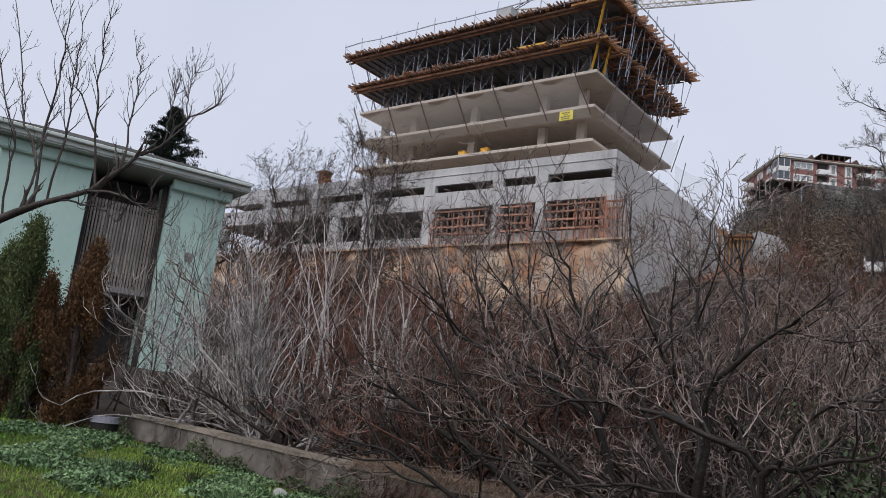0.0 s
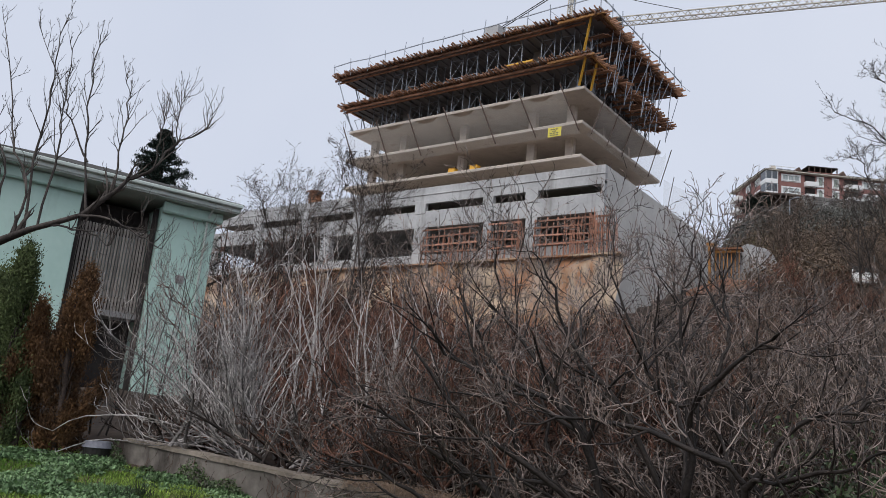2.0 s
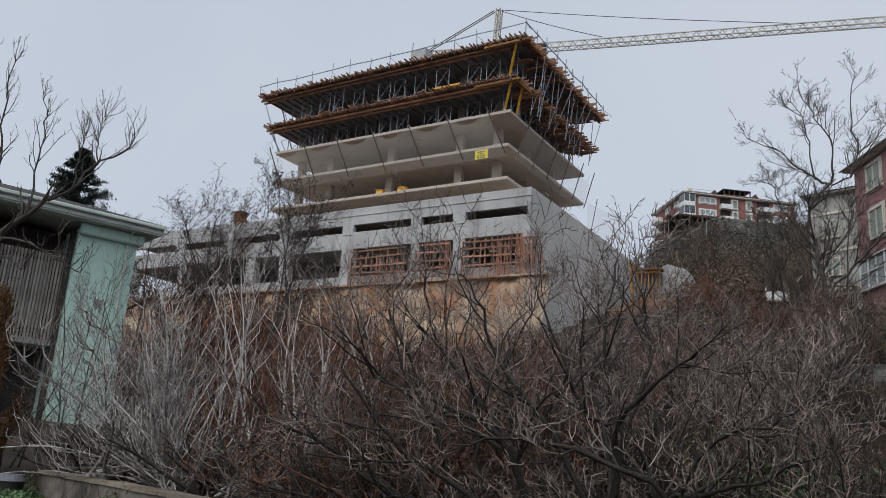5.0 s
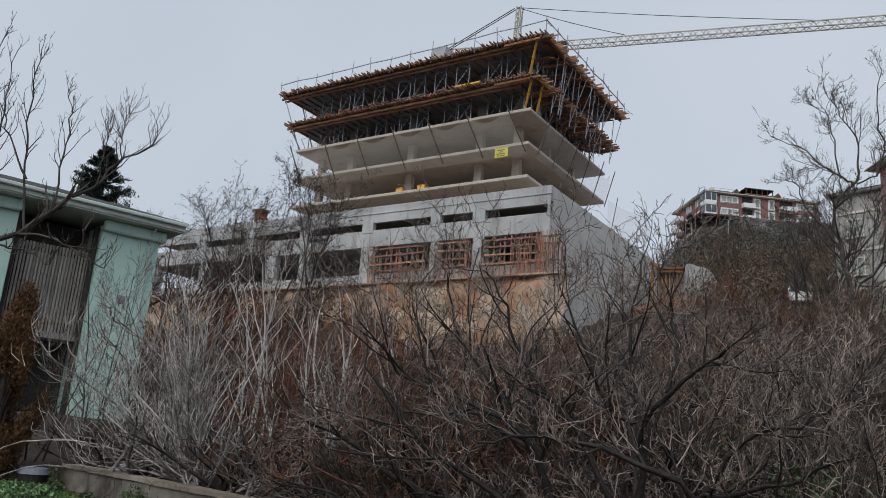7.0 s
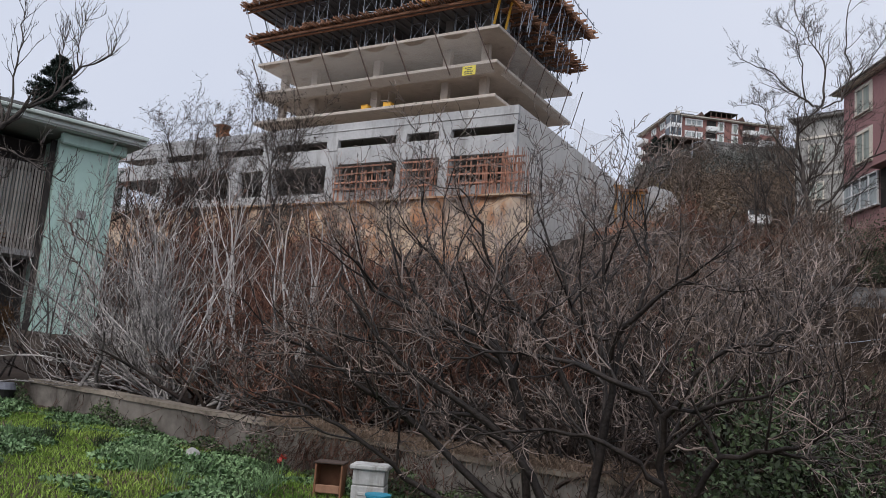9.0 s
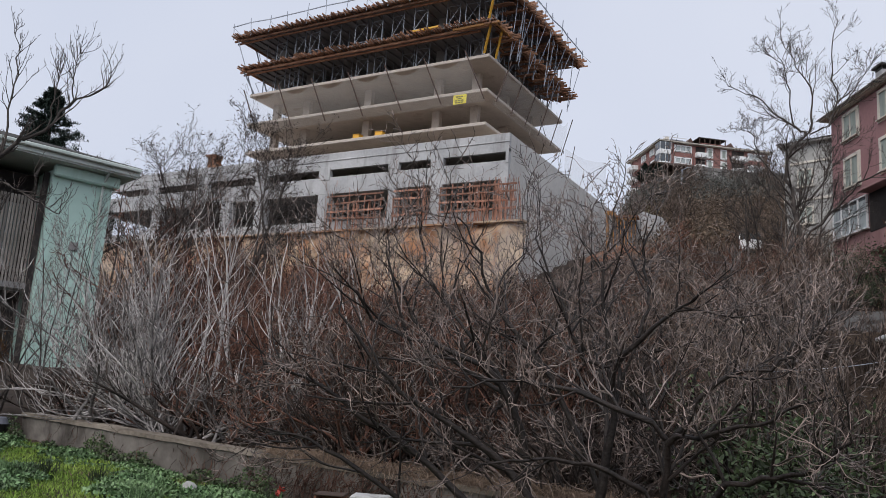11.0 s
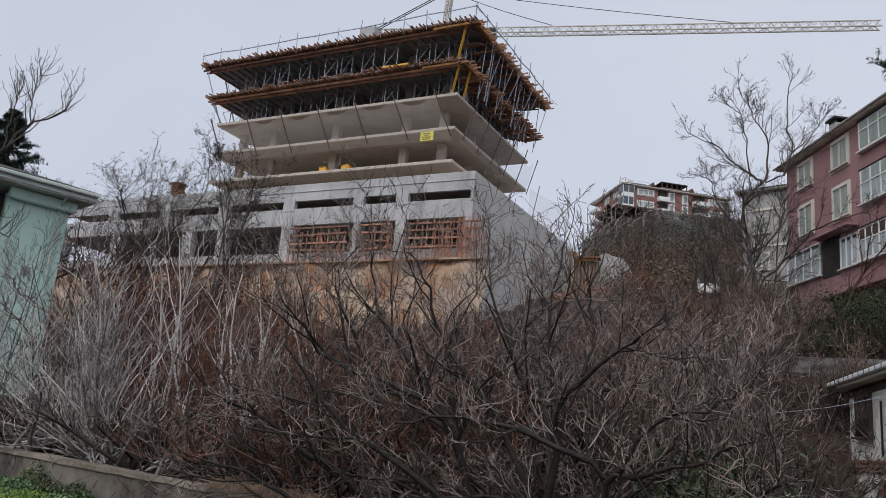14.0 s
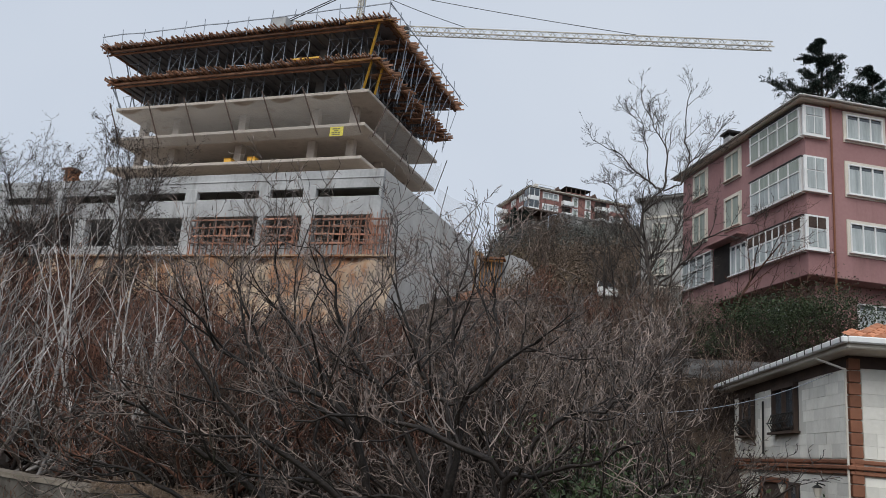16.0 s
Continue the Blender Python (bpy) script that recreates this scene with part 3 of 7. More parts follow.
part("hanger", beams(((-0.6, 0, 0.95), (-0.6, 0.2, 1.05), 0.03), ((0.6, 0, 0.95), (0.6, 0.2, 1.05), 0.03)), IRON, board)

# yellow boxes on the lowest slab
for x, w in ((-48.4, 0.42), (-45.6, 0.46)):
    b = thing("tool_box", pose(x, 64.2, 27.58), "bright yellow site box near the slab edge", "box", "site boxes")
    part("body", bevelled(0.04, (-w, w, -0.35, 0.35, 0, 0.72)), YELLOW, b)
    part("lid", bevelled(0.03, (-w - 0.03, w + 0.03, -0.38, 0.38, 0.72, 0.8)), YELLOW, b)

# timber stack on the podium roof
st = thing("timber_crate", pose(-67.7, 63.2, 25.85), "rust-brown stack of formwork panels on the podium roof", "timber")
for k in range(6):
    part("panel", bevelled(0.02, (-0.6 + 0.08 * (k % 2), 0.6 + 0.1 * (k % 3), -0.5, 0.5, 0.3 * k, 0.3 * k + 0.24)), TIMBER_DARK, st)
part("top_board", bevelled(0.02, (-1.3, 0.3, -0.4, 0.4, 1.82, 1.9)), TIMBER_DARK, st)
part("tarp", bevelled(0.04, (-0.3, 0.6, -0.52, 0.52, 1.782, 1.815)), TIMBER_RED, st)

# timber falsework in the lower bays
rng = random.Random(8)
for a, b in ((-49.4, -42.6), (-41.5, -37.8), (-36.4, -28.6)):
    fw = thing("timber_falsework", pose((a + b) / 2, 61.4, 17.4), "reddish timber falsework grid before the podium bays", "formwork", "timber falsework")
    for z in (18.7, 19.5, 20.3, 21.0):
        part("rail", beams(((a - (a + b) / 2, rng.uniform(-0.1, 0.1), z - 17.4 + rng.uniform(-0.1, 0.1)), (b - (a + b) / 2, 0, z - 17.4 + rng.uniform(-0.15, 0.15)), 0.12, 0.16)), TIMBER_RED, fw)
    x = a
    while x < b:
        part("stud", beams(((x - (a + b) / 2, 0.18, rng.uniform(0.0, 0.3)), (x - (a + b) / 2 + rng.uniform(-0.08, 0.08), 0.18, rng.uniform(3.0, 3.9)), 0.12, 0.1)), TIMBER_RED, fw)
        x += rng.uniform(0.45, 0.75)

    for k in range(70 if b > -30 else 20):
        x = rng.uniform(a if b < -30 else -33.0, b + 0.6) - (a + b) / 2
        part("starter_bar", beams(((x, -0.1, 0), (x + rng.uniform(-0.25, 0.25), rng.uniform(-0.4, 0.1), rng.uniform(2.2, 4.4)), 0.035)), TIMBER_RED, fw)

# sprayed retaining face under the podium
nx, nz = 90, 16
gx, gz = np.meshgrid(np.linspace(PX0, -27.5, nx), np.linspace(10.5, 17.42, nz))
wob = 0.25 * np.sin(gx * 0.7 + np.sin(gz * 1.3) * 1.5) + 0.2 * np.sin(gx * 1.9 + gz) + 0.12 * np.sin(gz * 2.4 + gx * 0.5)
gy = 61.2 - (17.4 - gz) * 0.12 + wob
V = np.stack([gx.ravel(), gy.ravel(), gz.ravel()], 1)
i, j = np.meshgrid(np.arange(nz - 1), np.arange(nx - 1), indexing="ij")
a = (i * nx + j).ravel()
face = array_mesh("retaining_face", V, np.stack([a, a + 1, a + nx + 1, a + nx], 1), SHOT, True)
tagged(new("retaining_face", face), "ochre and grey sprayed earth face below the podium", "retaining wall", kind="structure")
solid("ledge", boxes((PX0, -27.5, 60.6, 62.0, 17.25, 17.4)), SHOT, "earth ledge at the podium foot", "ledge", kind="structure")

# ---- tower crane ----
crane = thing("tower_crane", pose(-41.2, 74.3, 25.2), "cream lattice tower crane with a long jib", "crane")


def lattice(p, q, w, step, chord, web, tri=True):
    """A truss from p to q: chords and webs as one mesh."""
    p, q = Vector(p), Vector(q)
    d = (q - p).normalized()
    side = d.cross(Vector((0, 0, 1)))
    side = side.normalized() if side.length > 1e-3 else Vector((1, 0, 0))
    up = side.cross(d)
    if tri:
        off = [side * (-w / 2), side * (w / 2), up * w * 0.95]
    else:
        off = [side * (-w / 2) + up * (-w / 2), side * (w / 2) + up * (-w / 2), side * (w / 2) + up * (w / 2), side * (-w / 2) + up * (w / 2)]
    bm = bmesh.new()
    for o in off:
        beam(bm, p + o, q + o, chord)
    n = max(2, int((q - p).length / step))
    for k in range(n):
        a, m, b = p + d * step * k, p + d * step * (k + 0.5), p + d * step * (k + 1)
        for i in range(len(off)):
            o1, o2 = off[i], off[(i + 1) % len(off)]
            beam(bm, a + o1, m + o2, web)
            beam(bm, m + o2, b + o1, web)
    return bm


jd = Vector((46.3, 13.1, 0)).normalized()
part("mast", lattice((0, 0, -12), (0, 0, 22.2), 1.7, 1.7, 0.16, 0.08, False), CRANE, crane)
part("jib", lattice((jd.x * 1, jd.y * 1, 22.6), (jd.x * 47.0, jd.y * 47.0, 22.75), 0.95, 1.35, 0.11, 0.06), CRANE, crane)
part("counter_jib", lattice((0, 0, 22.4), (-jd.x * 9, -jd.y * 9, 22.4), 1.2, 1.5, 0.12, 0.06), CRANE, crane)
part("cat_head", lattice((0, 0, 22.4), (0.3, 0, 28.4), 0.55, 1.1, 0.12, 0.06, False), CRANE, crane)
part("ballast_block", bevelled(0.05, (-jd.x * 9 - 1.0, -jd.x * 9 + 1.0, -jd.y * 9 - 0.8, -jd.y * 9 + 0.8, 21.0, 23.6)), CONCRETE, crane, "pale concrete ballast")
part("cab", bevelled(0.05, (0.9, 2.2, -1.9, -0.7, 20.4, 22.2)), WHITE, crane)
for s in (12.5, 32):
    bm = bmesh.new()
    pts = [Vector((0, 0, 28.4)).lerp(Vector((jd.x * s, jd.y * s, 23.7)), k / 8) - Vector((0, 0, 0.22 * math.sin(math.pi * k / 8))) for k in range(9)]
    for p, q in zip(pts[:-1], pts[1:]):
        beam(bm, p, q, 0.055)
    bmesh.ops.remove_doubles(bm, verts=bm.verts[:], dist=0.03)
    part("tie_rod", bm, IRON, crane)
for o in (-0.4, 0.4):
    part("tie_rod", beams(((o, 0, 28.4), (-jd.x * 8.5 + o, -jd.y * 8.5, 23.4), 0.08)), IRON, crane)
tr = jd * 5.5
part("trolley", boxes((tr.x - 0.5, tr.x + 0.5, tr.y - 0.4, tr.y + 0.4, 22.1, 23.2)), IRON, crane)

# ---- windows ----
def window(parent, axis, at, a0, a1, z0, z1, lights=2, frame_m=WHITE, fill=CURTAIN, surround=None, transom=None, deep=0.12, fw=0.07, sill=True):
    """A window in a wall plane. axis "x": the plane x=at facing -x, spanning y a0..a1; axis "y": the plane y=at facing -y, spanning x."""
    def bx(u0, u1, d0, d1, q0, q1):
        return (at + d0, at + d1, u0, u1, q0, q1) if axis == "x" else (u0, u1, at + d0, at + d1, q0, q1)
    w = part("window", boxes(bx(a0, a1, -0.035, 0.02, z0, z1)), GLASS, parent)
    part("curtain", boxes(bx(a0 + 0.02, a1 - 0.02, -0.047, -0.039, z0 + 0.05, z1 - 0.25 * (fill is CURTAIN))), fill, w)
    for q0 in (z0, z1 - fw):
        part("frame_rail", boxes(bx(a0, a1, -deep, 0.0, q0, q0 + fw)), frame_m, w)
    for k in range(lights + 1):
        u = a0 + (a1 - a0 - fw) * k / lights
        part("mullion", boxes(bx(u, u + fw, -deep + 0.012, 0.0, z0 + fw, z1 - fw)), frame_m, w)
    if transom:
        part("transom", boxes(bx(a0 + fw, a1 - fw, -deep + 0.02, 0.0, transom, transom + fw)), frame_m, w)
    if sill:
        part("sill", boxes(bx(a0 - 0.12, a1 + 0.12, -deep - 0.1, 0.0, z0 - 0.07, z0 - 0.004)), frame_m, w)
    if surround:
        s = bmesh.new()
        t = 0.16
        box(s, *bx(a0 - t, a0, -0.06, 0, z0 - t, z1 + t))
        box(s, *bx(a1, a1 + t, -0.06, 0, z0 - t, z1 + t))
        box(s, *bx(a0 + 0.003, a1 - 0.003, -0.06, 0, z1, z1 + t))
        box(s, *bx(a0 + 0.003, a1 - 0.003, -0.06, 0, z0 - t, z0 - 0.074))
        part("surround", s, surround, w)
    return w


# ---- pink apartment block: x along its street face, y along its long side ----
pink = thing("apartment_block", pose(3.33, 41.15, 7.0, 0, 0, 30.5), "dusty pink rendered apartment block with white bay windows", "building")
LZ = -7.0
part("upper_storey", bevelled(0.03, (0, 14, 0, 12.9, 11.35 + LZ, 20.32 + LZ)), PINK, pink)
part("lower_storey", boxes((1.1, 14, 1.1, 12.7, -2.0, 11.35 + LZ)), PINK, pink)
part("lower_bay", bevelled(0.02, (0.05, 1.2, 8.9, 12.85, 10.2 + LZ, 11.36 + LZ)), PINK, pink)
part("eave_board", bevelled(0.03, (-0.5, 14.5, -0.45, 13.4, 20.36 + LZ, 20.48 + LZ)), CREAM, pink, "pale overhanging eaves")
bm = bmesh.new()
e = [bm.verts.new(v) for v in ((-0.55, -0.5, 13.5), (14.5, -0.5, 13.5), (14.5, 13.45, 13.5), (-0.55, 13.45, 13.5), (5.5, 5.5, 15.0), (9, 5.5, 15.0), (9, 8.5, 15.0), (5.5, 8.5, 15.0))]
for q in ((0, 1, 5, 4), (1, 2, 6, 5), (2, 3, 7, 6), (3, 0, 4, 7), (4, 5, 6, 7), (3, 2, 1, 0)):
    bm.faces.new([e[k] for k in q])
part("roof", bm, ROOF_BROWN, pink, "low brown tiled roof")
part("gutter", bevelled(0.03, (-0.66, -0.52, -0.6, 13.5, 13.42, 13.52), (-0.5, 14.5, -0.62, -0.48, 13.42, 13.52)), HIVE_PAINT, pink)
for zs, zt in ((18.64, 20.12), (15.7, 17.4), (12.68, 14.3)):
    top = zt + LZ
    lo = zs + LZ
    end = 4.75 if zs > 13 else 5.1
    # projecting bay along the side, wrapping the corner
    bay = part("bay_window", boxes((-0.16, 0.0, 0.2, end, lo - 0.1, top + 0.06), (-0.16, 1.1, -0.1, 0.0, lo - 0.1, top + 0.06)), WHITE, pink, "white glazed corner bay")
    lights = 5 if zs > 13 else 8
    for k in range(lights):
        y0 = 0.35 + (end - 0.45) * k / lights
        y1 = 0.35 + (end - 0.45) * (k + 1) / lights - 0.09
        part("pane", boxes((-0.2, -0.17, y0, y1, lo + 0.06, lo + 0.95)), BLIND if zs > 18 else CURTAIN, bay)
        part("pane", boxes((-0.2, -0.17, y0, y1, lo + 1.03, top - 0.04)), DARKWOOD if zs < 13 else BLIND, bay)
        part("mullion", boxes((-0.235, -0.17, y1 + 0.004, y1 + 0.086, lo, top)), WHITE, bay)
    part("transom", boxes((-0.24, -0.17, 0.3, end - 0.05, lo + 0.955, lo + 1.025)), WHITE, bay)
    for k in range(2):
        x0 = 0.0 + 0.5 * k
        part("pane", boxes((x0, x0 + 0.42, -0.135, -0.105, lo + 0.06, lo + 0.95)), CURTAIN, bay)
        part("pane", boxes((x0, x0 + 0.42, -0.135, -0.105, lo + 1.03, top - 0.04)), DARKWOOD if zs < 13 else CURTAIN, bay)
    part("sill", boxes((-0.3, 0.0, 0.1, end + 0.1, lo - 0.18, lo - 0.104), (-0.3, 1.2, -0.25, 0.0, lo - 0.184, lo - 0.108)), WHITE, bay)
    part("head_trim", boxes((-0.22, 0.0, 0.15, end + 0.05, top + 0.064, top + 0.12)), IRON, bay)
    window(pink, "y", 0.0, 2.3, 4.4, lo + 0.05, top - 0.05, 3, WHITE, CURTAIN, CREAM)
    window(pink, "y", 0.0, 6.5, 8.4, lo + 0.05, top - 0.05, 3, WHITE, CURTAIN, CREAM)
    if zs > 13:
        window(pink, "x", 0.0, 6.0, 7.55, lo - 0.2, top - 0.12, 2, CREAM, BLIND, CREAM)
        window(pink, "x", 0.0, 9.8, 11.35, lo - 0.2, top - 0.12, 2, CREAM, BLIND, CREAM)
    else:
        window(pink, "x", 0.0, 5.3, 6.95, lo - 0.1, top, 3, WHITE, CURTAIN)
        window(pink, "x", -0.05, 8.95, 12.7, lo + 0.0, top + 0.3, 4, WHITE, CURTAIN, transom=lo + 1.0)
part("downpipe", beams(((1.42, -0.08, 3.5), (1.42, -0.08, 13.5), 0.1, 0.1), sides=8), BROWN, pink)
for z in (9.2,):
    window(pink, "y", 1.1, 3.4, 5.4, z - 7, z + 1.3 - 7, 2, WHITE, CURTAIN)
    window(pink, "x", 1.1, 3.0, 5.0, z - 7, z + 1.3 - 7, 2, WHITE, BLIND)
# Flat panel on the wall; its near black stands for the recess's shade.
part("recess", boxes((-0.03, 0.0, 7.05, 8.85, 12.4 + LZ, 14.6 + LZ)), GLOOM, pink, "flat near-black panel for the shaded balcony recess")
part("canopy", bevelled(0.02, (-0.7, 0.0, 5.2, 8.9, 14.62 + LZ, 14.74 + LZ)), PINK, pink)
ch = part("chimney", bevelled(0.03, (0.5, 1.15, 8.05, 8.75, 13.5, 14.75)), CONCRETE, pink)
part("chimney_cap", bevelled(0.02, (0.35, 1.3, 7.9, 8.9, 14.92, 15.06), (0.5, 0.58, 8.05, 8.75, 14.75, 14.92), (1.07, 1.15, 8.05, 8.75, 14.75, 14.92)), IRON, ch)

# ---- beige stone house ----
beige = thing("stone_house", pose(2.92, 20.68, -1.4, 0, 0, 13.7), "beige stone-clad two-storey house with red-brown quoins", "house")
LZ = 1.4
X0, Y0, YL, XL = 0.0, 1.25, 12.5, 11.0
part("wall_block", boxes((X0, XL, Y0, YL, 0, 4.75 + LZ)), MORTAR, beige)
rng = random.Random(21)
# stone courses on both visible faces
def stones(face, a0, a1, z0, z1, holes):
    z = z0
    wall = part("cladding", boxes((X0 - 0.004, X0 + 0.01, Y0 + 0.3, YL - 0.02, z0, z1)) if face == "x" else boxes((X0 + 0.3, XL, Y0 - 0.004, Y0 + 0.01, z0, z1)), MORTAR, beige)
    while z < z1 - 0.12:
        h = min(rng.choice((0.3, 0.34)), z1 - z)
        a = a0
        while a < a1 - 0.1:
            w = min(rng.choice((0.3, 0.62, 0.62, 0.9)), a1 - a)
            if not any(a < b1 and a + w > b0 and z < q1 and z + h > q0 for b0, b1, q0, q1 in holes):
                d = rng.uniform(0.018, 0.035)
                g = 0.003
                dims = (X0 - d, X0 - 0.006, a + g, a + w - g, z + g, z + h - g) if face == "x" else (a + g, a + w - g, Y0 - d, Y0 - 0.006, z + g, z + h - g)
                part("stone", boxes(dims), STONE, wall)
            a += w
        z += h
holes = [(5.0, 7.45, 3.0 + LZ, 4.6 + LZ), (9.55, 11.4, 3.0 + LZ, 4.6 + LZ), (6.2, 8.8, 0, 1.75 + LZ), (5.1, 5.95, 0.4 + LZ, 1.65 + LZ)]
stones("x", Y0 + 0.12, YL - 0.05, 0.2, 1.86 + LZ, holes)
stones("x", Y0 + 0.12, YL - 0.05, 2.3 + LZ, 4.7 + LZ, holes)
stones("y", X0 + 0.25, 4.5, 0.2, 1.86 + LZ, [])
stones("y", X0 + 0.25, 4.5, 2.3 + LZ, 4.7 + LZ, [])
for k in range(20):
    z = 0.1 + 0.3 * k
    if z < 4.4 + LZ:
        part("quoin", bevelled(0.015, (X0 - 0.05, X0 + 0.22, Y0 - 0.07, Y0 + 0.1, z, z + 0.28)), BROWN, beige)
for z, o in ((1.9, 0.1), (2.02, 0.15), (2.16, 0.08)):
    part("string_course", bevelled(0.02, (X0 - o, X0, Y0 - o, YL + 0.05, z + LZ, z + 0.1 + LZ), (X0 + 0.004, XL, Y0 - o, Y0, z + LZ, z + 0.1 + LZ)), BROWN, beige, "red-brown moulded band")
part("eave_board", bevelled(0.03, (X0 - 0.48, XL + 0.5, Y0 - 1.2, YL + 0.7, 4.75 + LZ, 4.9 + LZ)), CREAM, beige, "pale boarded eaves")
part("frieze", boxes((X0 - 0.05, X0, Y0 - 0.05, YL, 4.45 + LZ, 4.746 + LZ), (X0 + 0.004, XL, Y0 - 0.054, Y0, 4.45 + LZ, 4.746 + LZ)), DARKWOOD, beige)
g = part("gutter", bevelled(0.03, (X0 - 0.63, X0 - 0.49, Y0 - 1.3, YL + 0.75, 4.86 + LZ, 5.02 + LZ), (X0 - 0.49, XL, Y0 - 1.34, Y0 - 1.21, 4.86 + LZ, 5.02 + LZ)), WHITE, beige, "white metal gutter in short lengths")
for k in range(24):
    part("bracket", boxes((X0 - 0.645, X0 - 0.63, Y0 - 1.2 + 0.62 * k, Y0 - 1.17 + 0.62 * k, 4.87 + LZ, 5.03 + LZ)), IRON, g)
bm = bmesh.new()
rz = 5.0 + LZ
e = [bm.verts.new(v) for v in ((X0 - 0.53, Y0 - 1.2, rz), (XL, Y0 - 1.2, rz), (XL, YL + 0.7, rz), (X0 - 0.53, YL + 0.7, rz), (4.5, Y0 + 4.4, rz + 1.9), (7, Y0 + 4.4, rz + 1.9), (7, YL - 5, rz + 1.9), (4.5, YL - 5, rz + 1.9))]
for q in ((0, 1, 5, 4), (1, 2, 6, 5), (2, 3, 7, 6), (3, 0, 4, 7), (4, 5, 6, 7), (3, 2, 1, 0)):
    bm.faces.new([e[k] for k in q])
roof = part("roof", bm, TILE, beige, "clay tile roof")
# tile courses on the street-side slope
tile_me = bpy.data.meshes.new("tile")
bm = bmesh.new()
prof = [(-0.13, 0.0), (-0.07, 0.045), (0.0, 0.06), (0.07, 0.045), (0.13, 0.0)]
lo = [bm.verts.new((x, 0, z + 0.03)) for x, z in prof]
hi = [bm.verts.new((x * 0.9, 0.46, z + 0.012)) for x, z in prof]
for k in range(4):
    bm.faces.new((lo[k], lo[k + 1], hi[k + 1], hi[k]))
bm.faces.new(lo[::-1])
bm.to_mesh(tile_me)
bm.free()
tile_me.materials.append(TILE)
sl = math.degrees(math.atan2(1.9, 5.6))
for c in range(18):
    for r in range(10):
        x, d = X0 - 0.33 + 0.27 * c, 0.42 * r
        if x > X0 - 0.53 + d * 0.95 * 0.95:
            t = link_part("tile", tile_me, roof)
            t.matrix_basis = pose(x, Y0 - 1.22 + d * math.cos(radians(sl)), rz + d * math.sin(radians(sl)) + 0.01, sl, 0, 0)
for a0, a1, z0, z1 in ((5.1, 7.3, 3.05, 4.45), (9.65, 11.3, 3.05, 4.45)):
    w = window(beige, "x", X0, a0, a1, z0 + LZ, z1 + LZ, 2, DARKWOOD, GLASS, None, deep=0.16, fw=0.12)
    gr = bmesh.new()
    n = 9
    for k in range(n):
        y = a0 + 0.1 + (a1 - a0 - 0.2) * k / (n - 1)
        beam(gr, (X0 - 0.16, y, z0 + LZ + 0.02), (X0 - 0.3, y, z0 + LZ + 0.25), 0.025)
        beam(gr, (X0 - 0.3, y, z0 + LZ + 0.25), (X0 - 0.17, y, z0 + LZ + 0.55), 0.025)
    for z in (0.06, 0.52):
        beam(gr, (X0 - 0.17, a0, z0 + LZ + z), (X0 - 0.17, a1, z0 + LZ + z), 0.03)
    beam(gr, (X0 - 0.3, a0, z0 + LZ + 0.26), (X0 - 0.3, a1, z0 + LZ + 0.26), 0.03)
    part("window_grille", gr, IRON, w, "black wrought-iron window grille")
d = part("door", boxes((X0 - 0.04, X0 + 0.02, 6.3, 8.7, 0.02, 1.55 + LZ)), DARKWOOD, beige, "dark door with a brown surround")
part("door_surround", boxes((X0 - 0.1, X0, 6.15, 6.3, 0, 1.7 + LZ), (X0 - 0.1, X0, 8.7, 8.85, 0, 1.7 + LZ), (X0 - 0.1, X0, 6.304, 8.696, 1.55 + LZ, 1.7 + LZ)), BROWN, d)
window(beige, "x", X0, 5.15, 5.9, 0.5 + LZ, 1.6 + LZ, 1, DARKWOOD, GLASS, None)
part("downpipe", beams(((X0 - 0.1, 8.4, 2.4 + LZ), (X0 - 0.1, 8.4, 4.1 + LZ), 0.07), sides=6), IRON, beige)
part("downpipe", beams(((X0 - 0.12, Y0 - 0.02, 0), (X0 - 0.12, Y0 - 0.02, 4.4 + LZ), 0.06), ((X0 - 0.12, Y0 - 0.02, 4.4 + LZ), (X0 - 0.5, Y0 + 0.9, 4.75 + LZ), 0.06), sides=6), CREAM, beige)
part("wall_cable", beams(((X0 - 0.05, Y0 + 0.3, 1.95 + LZ), (X0 - 0.05, YL, 1.85 + LZ), 0.03)), IRON, beige)
for y in (3.1, 6.05, 9.1):
    lamp = thing("wall_lantern", beige.matrix_basis @ pose(X0 - 0.02, y, 1.35 + LZ), "small black wall lantern on the stone house", "lamp", "wall lanterns")
    part("bracket", beams(((0, 0, 0.25), (-0.2, 0, 0.3), 0.03), ((-0.2, 0, 0.3), (-0.2, 0, 0.2), 0.03)), IRON, lamp)
    bm = bmesh.new()
    bmesh.ops.create_cone(bm, cap_ends=True, segments=6, radius1=0.06, radius2=0.12, depth=0.24, matrix=Matrix.Translation((-0.2, 0, 0.05)))
    part("glass", bm, CREAM, lamp)
    bm = bmesh.new()
    bmesh.ops.create_cone(bm, cap_ends=True, segments=6, radius1=0.15, radius2=0.03, depth=0.08, matrix=Matrix.Translation((-0.2, 0, 0.21)))
    part("cap", bm, IRON, lamp)

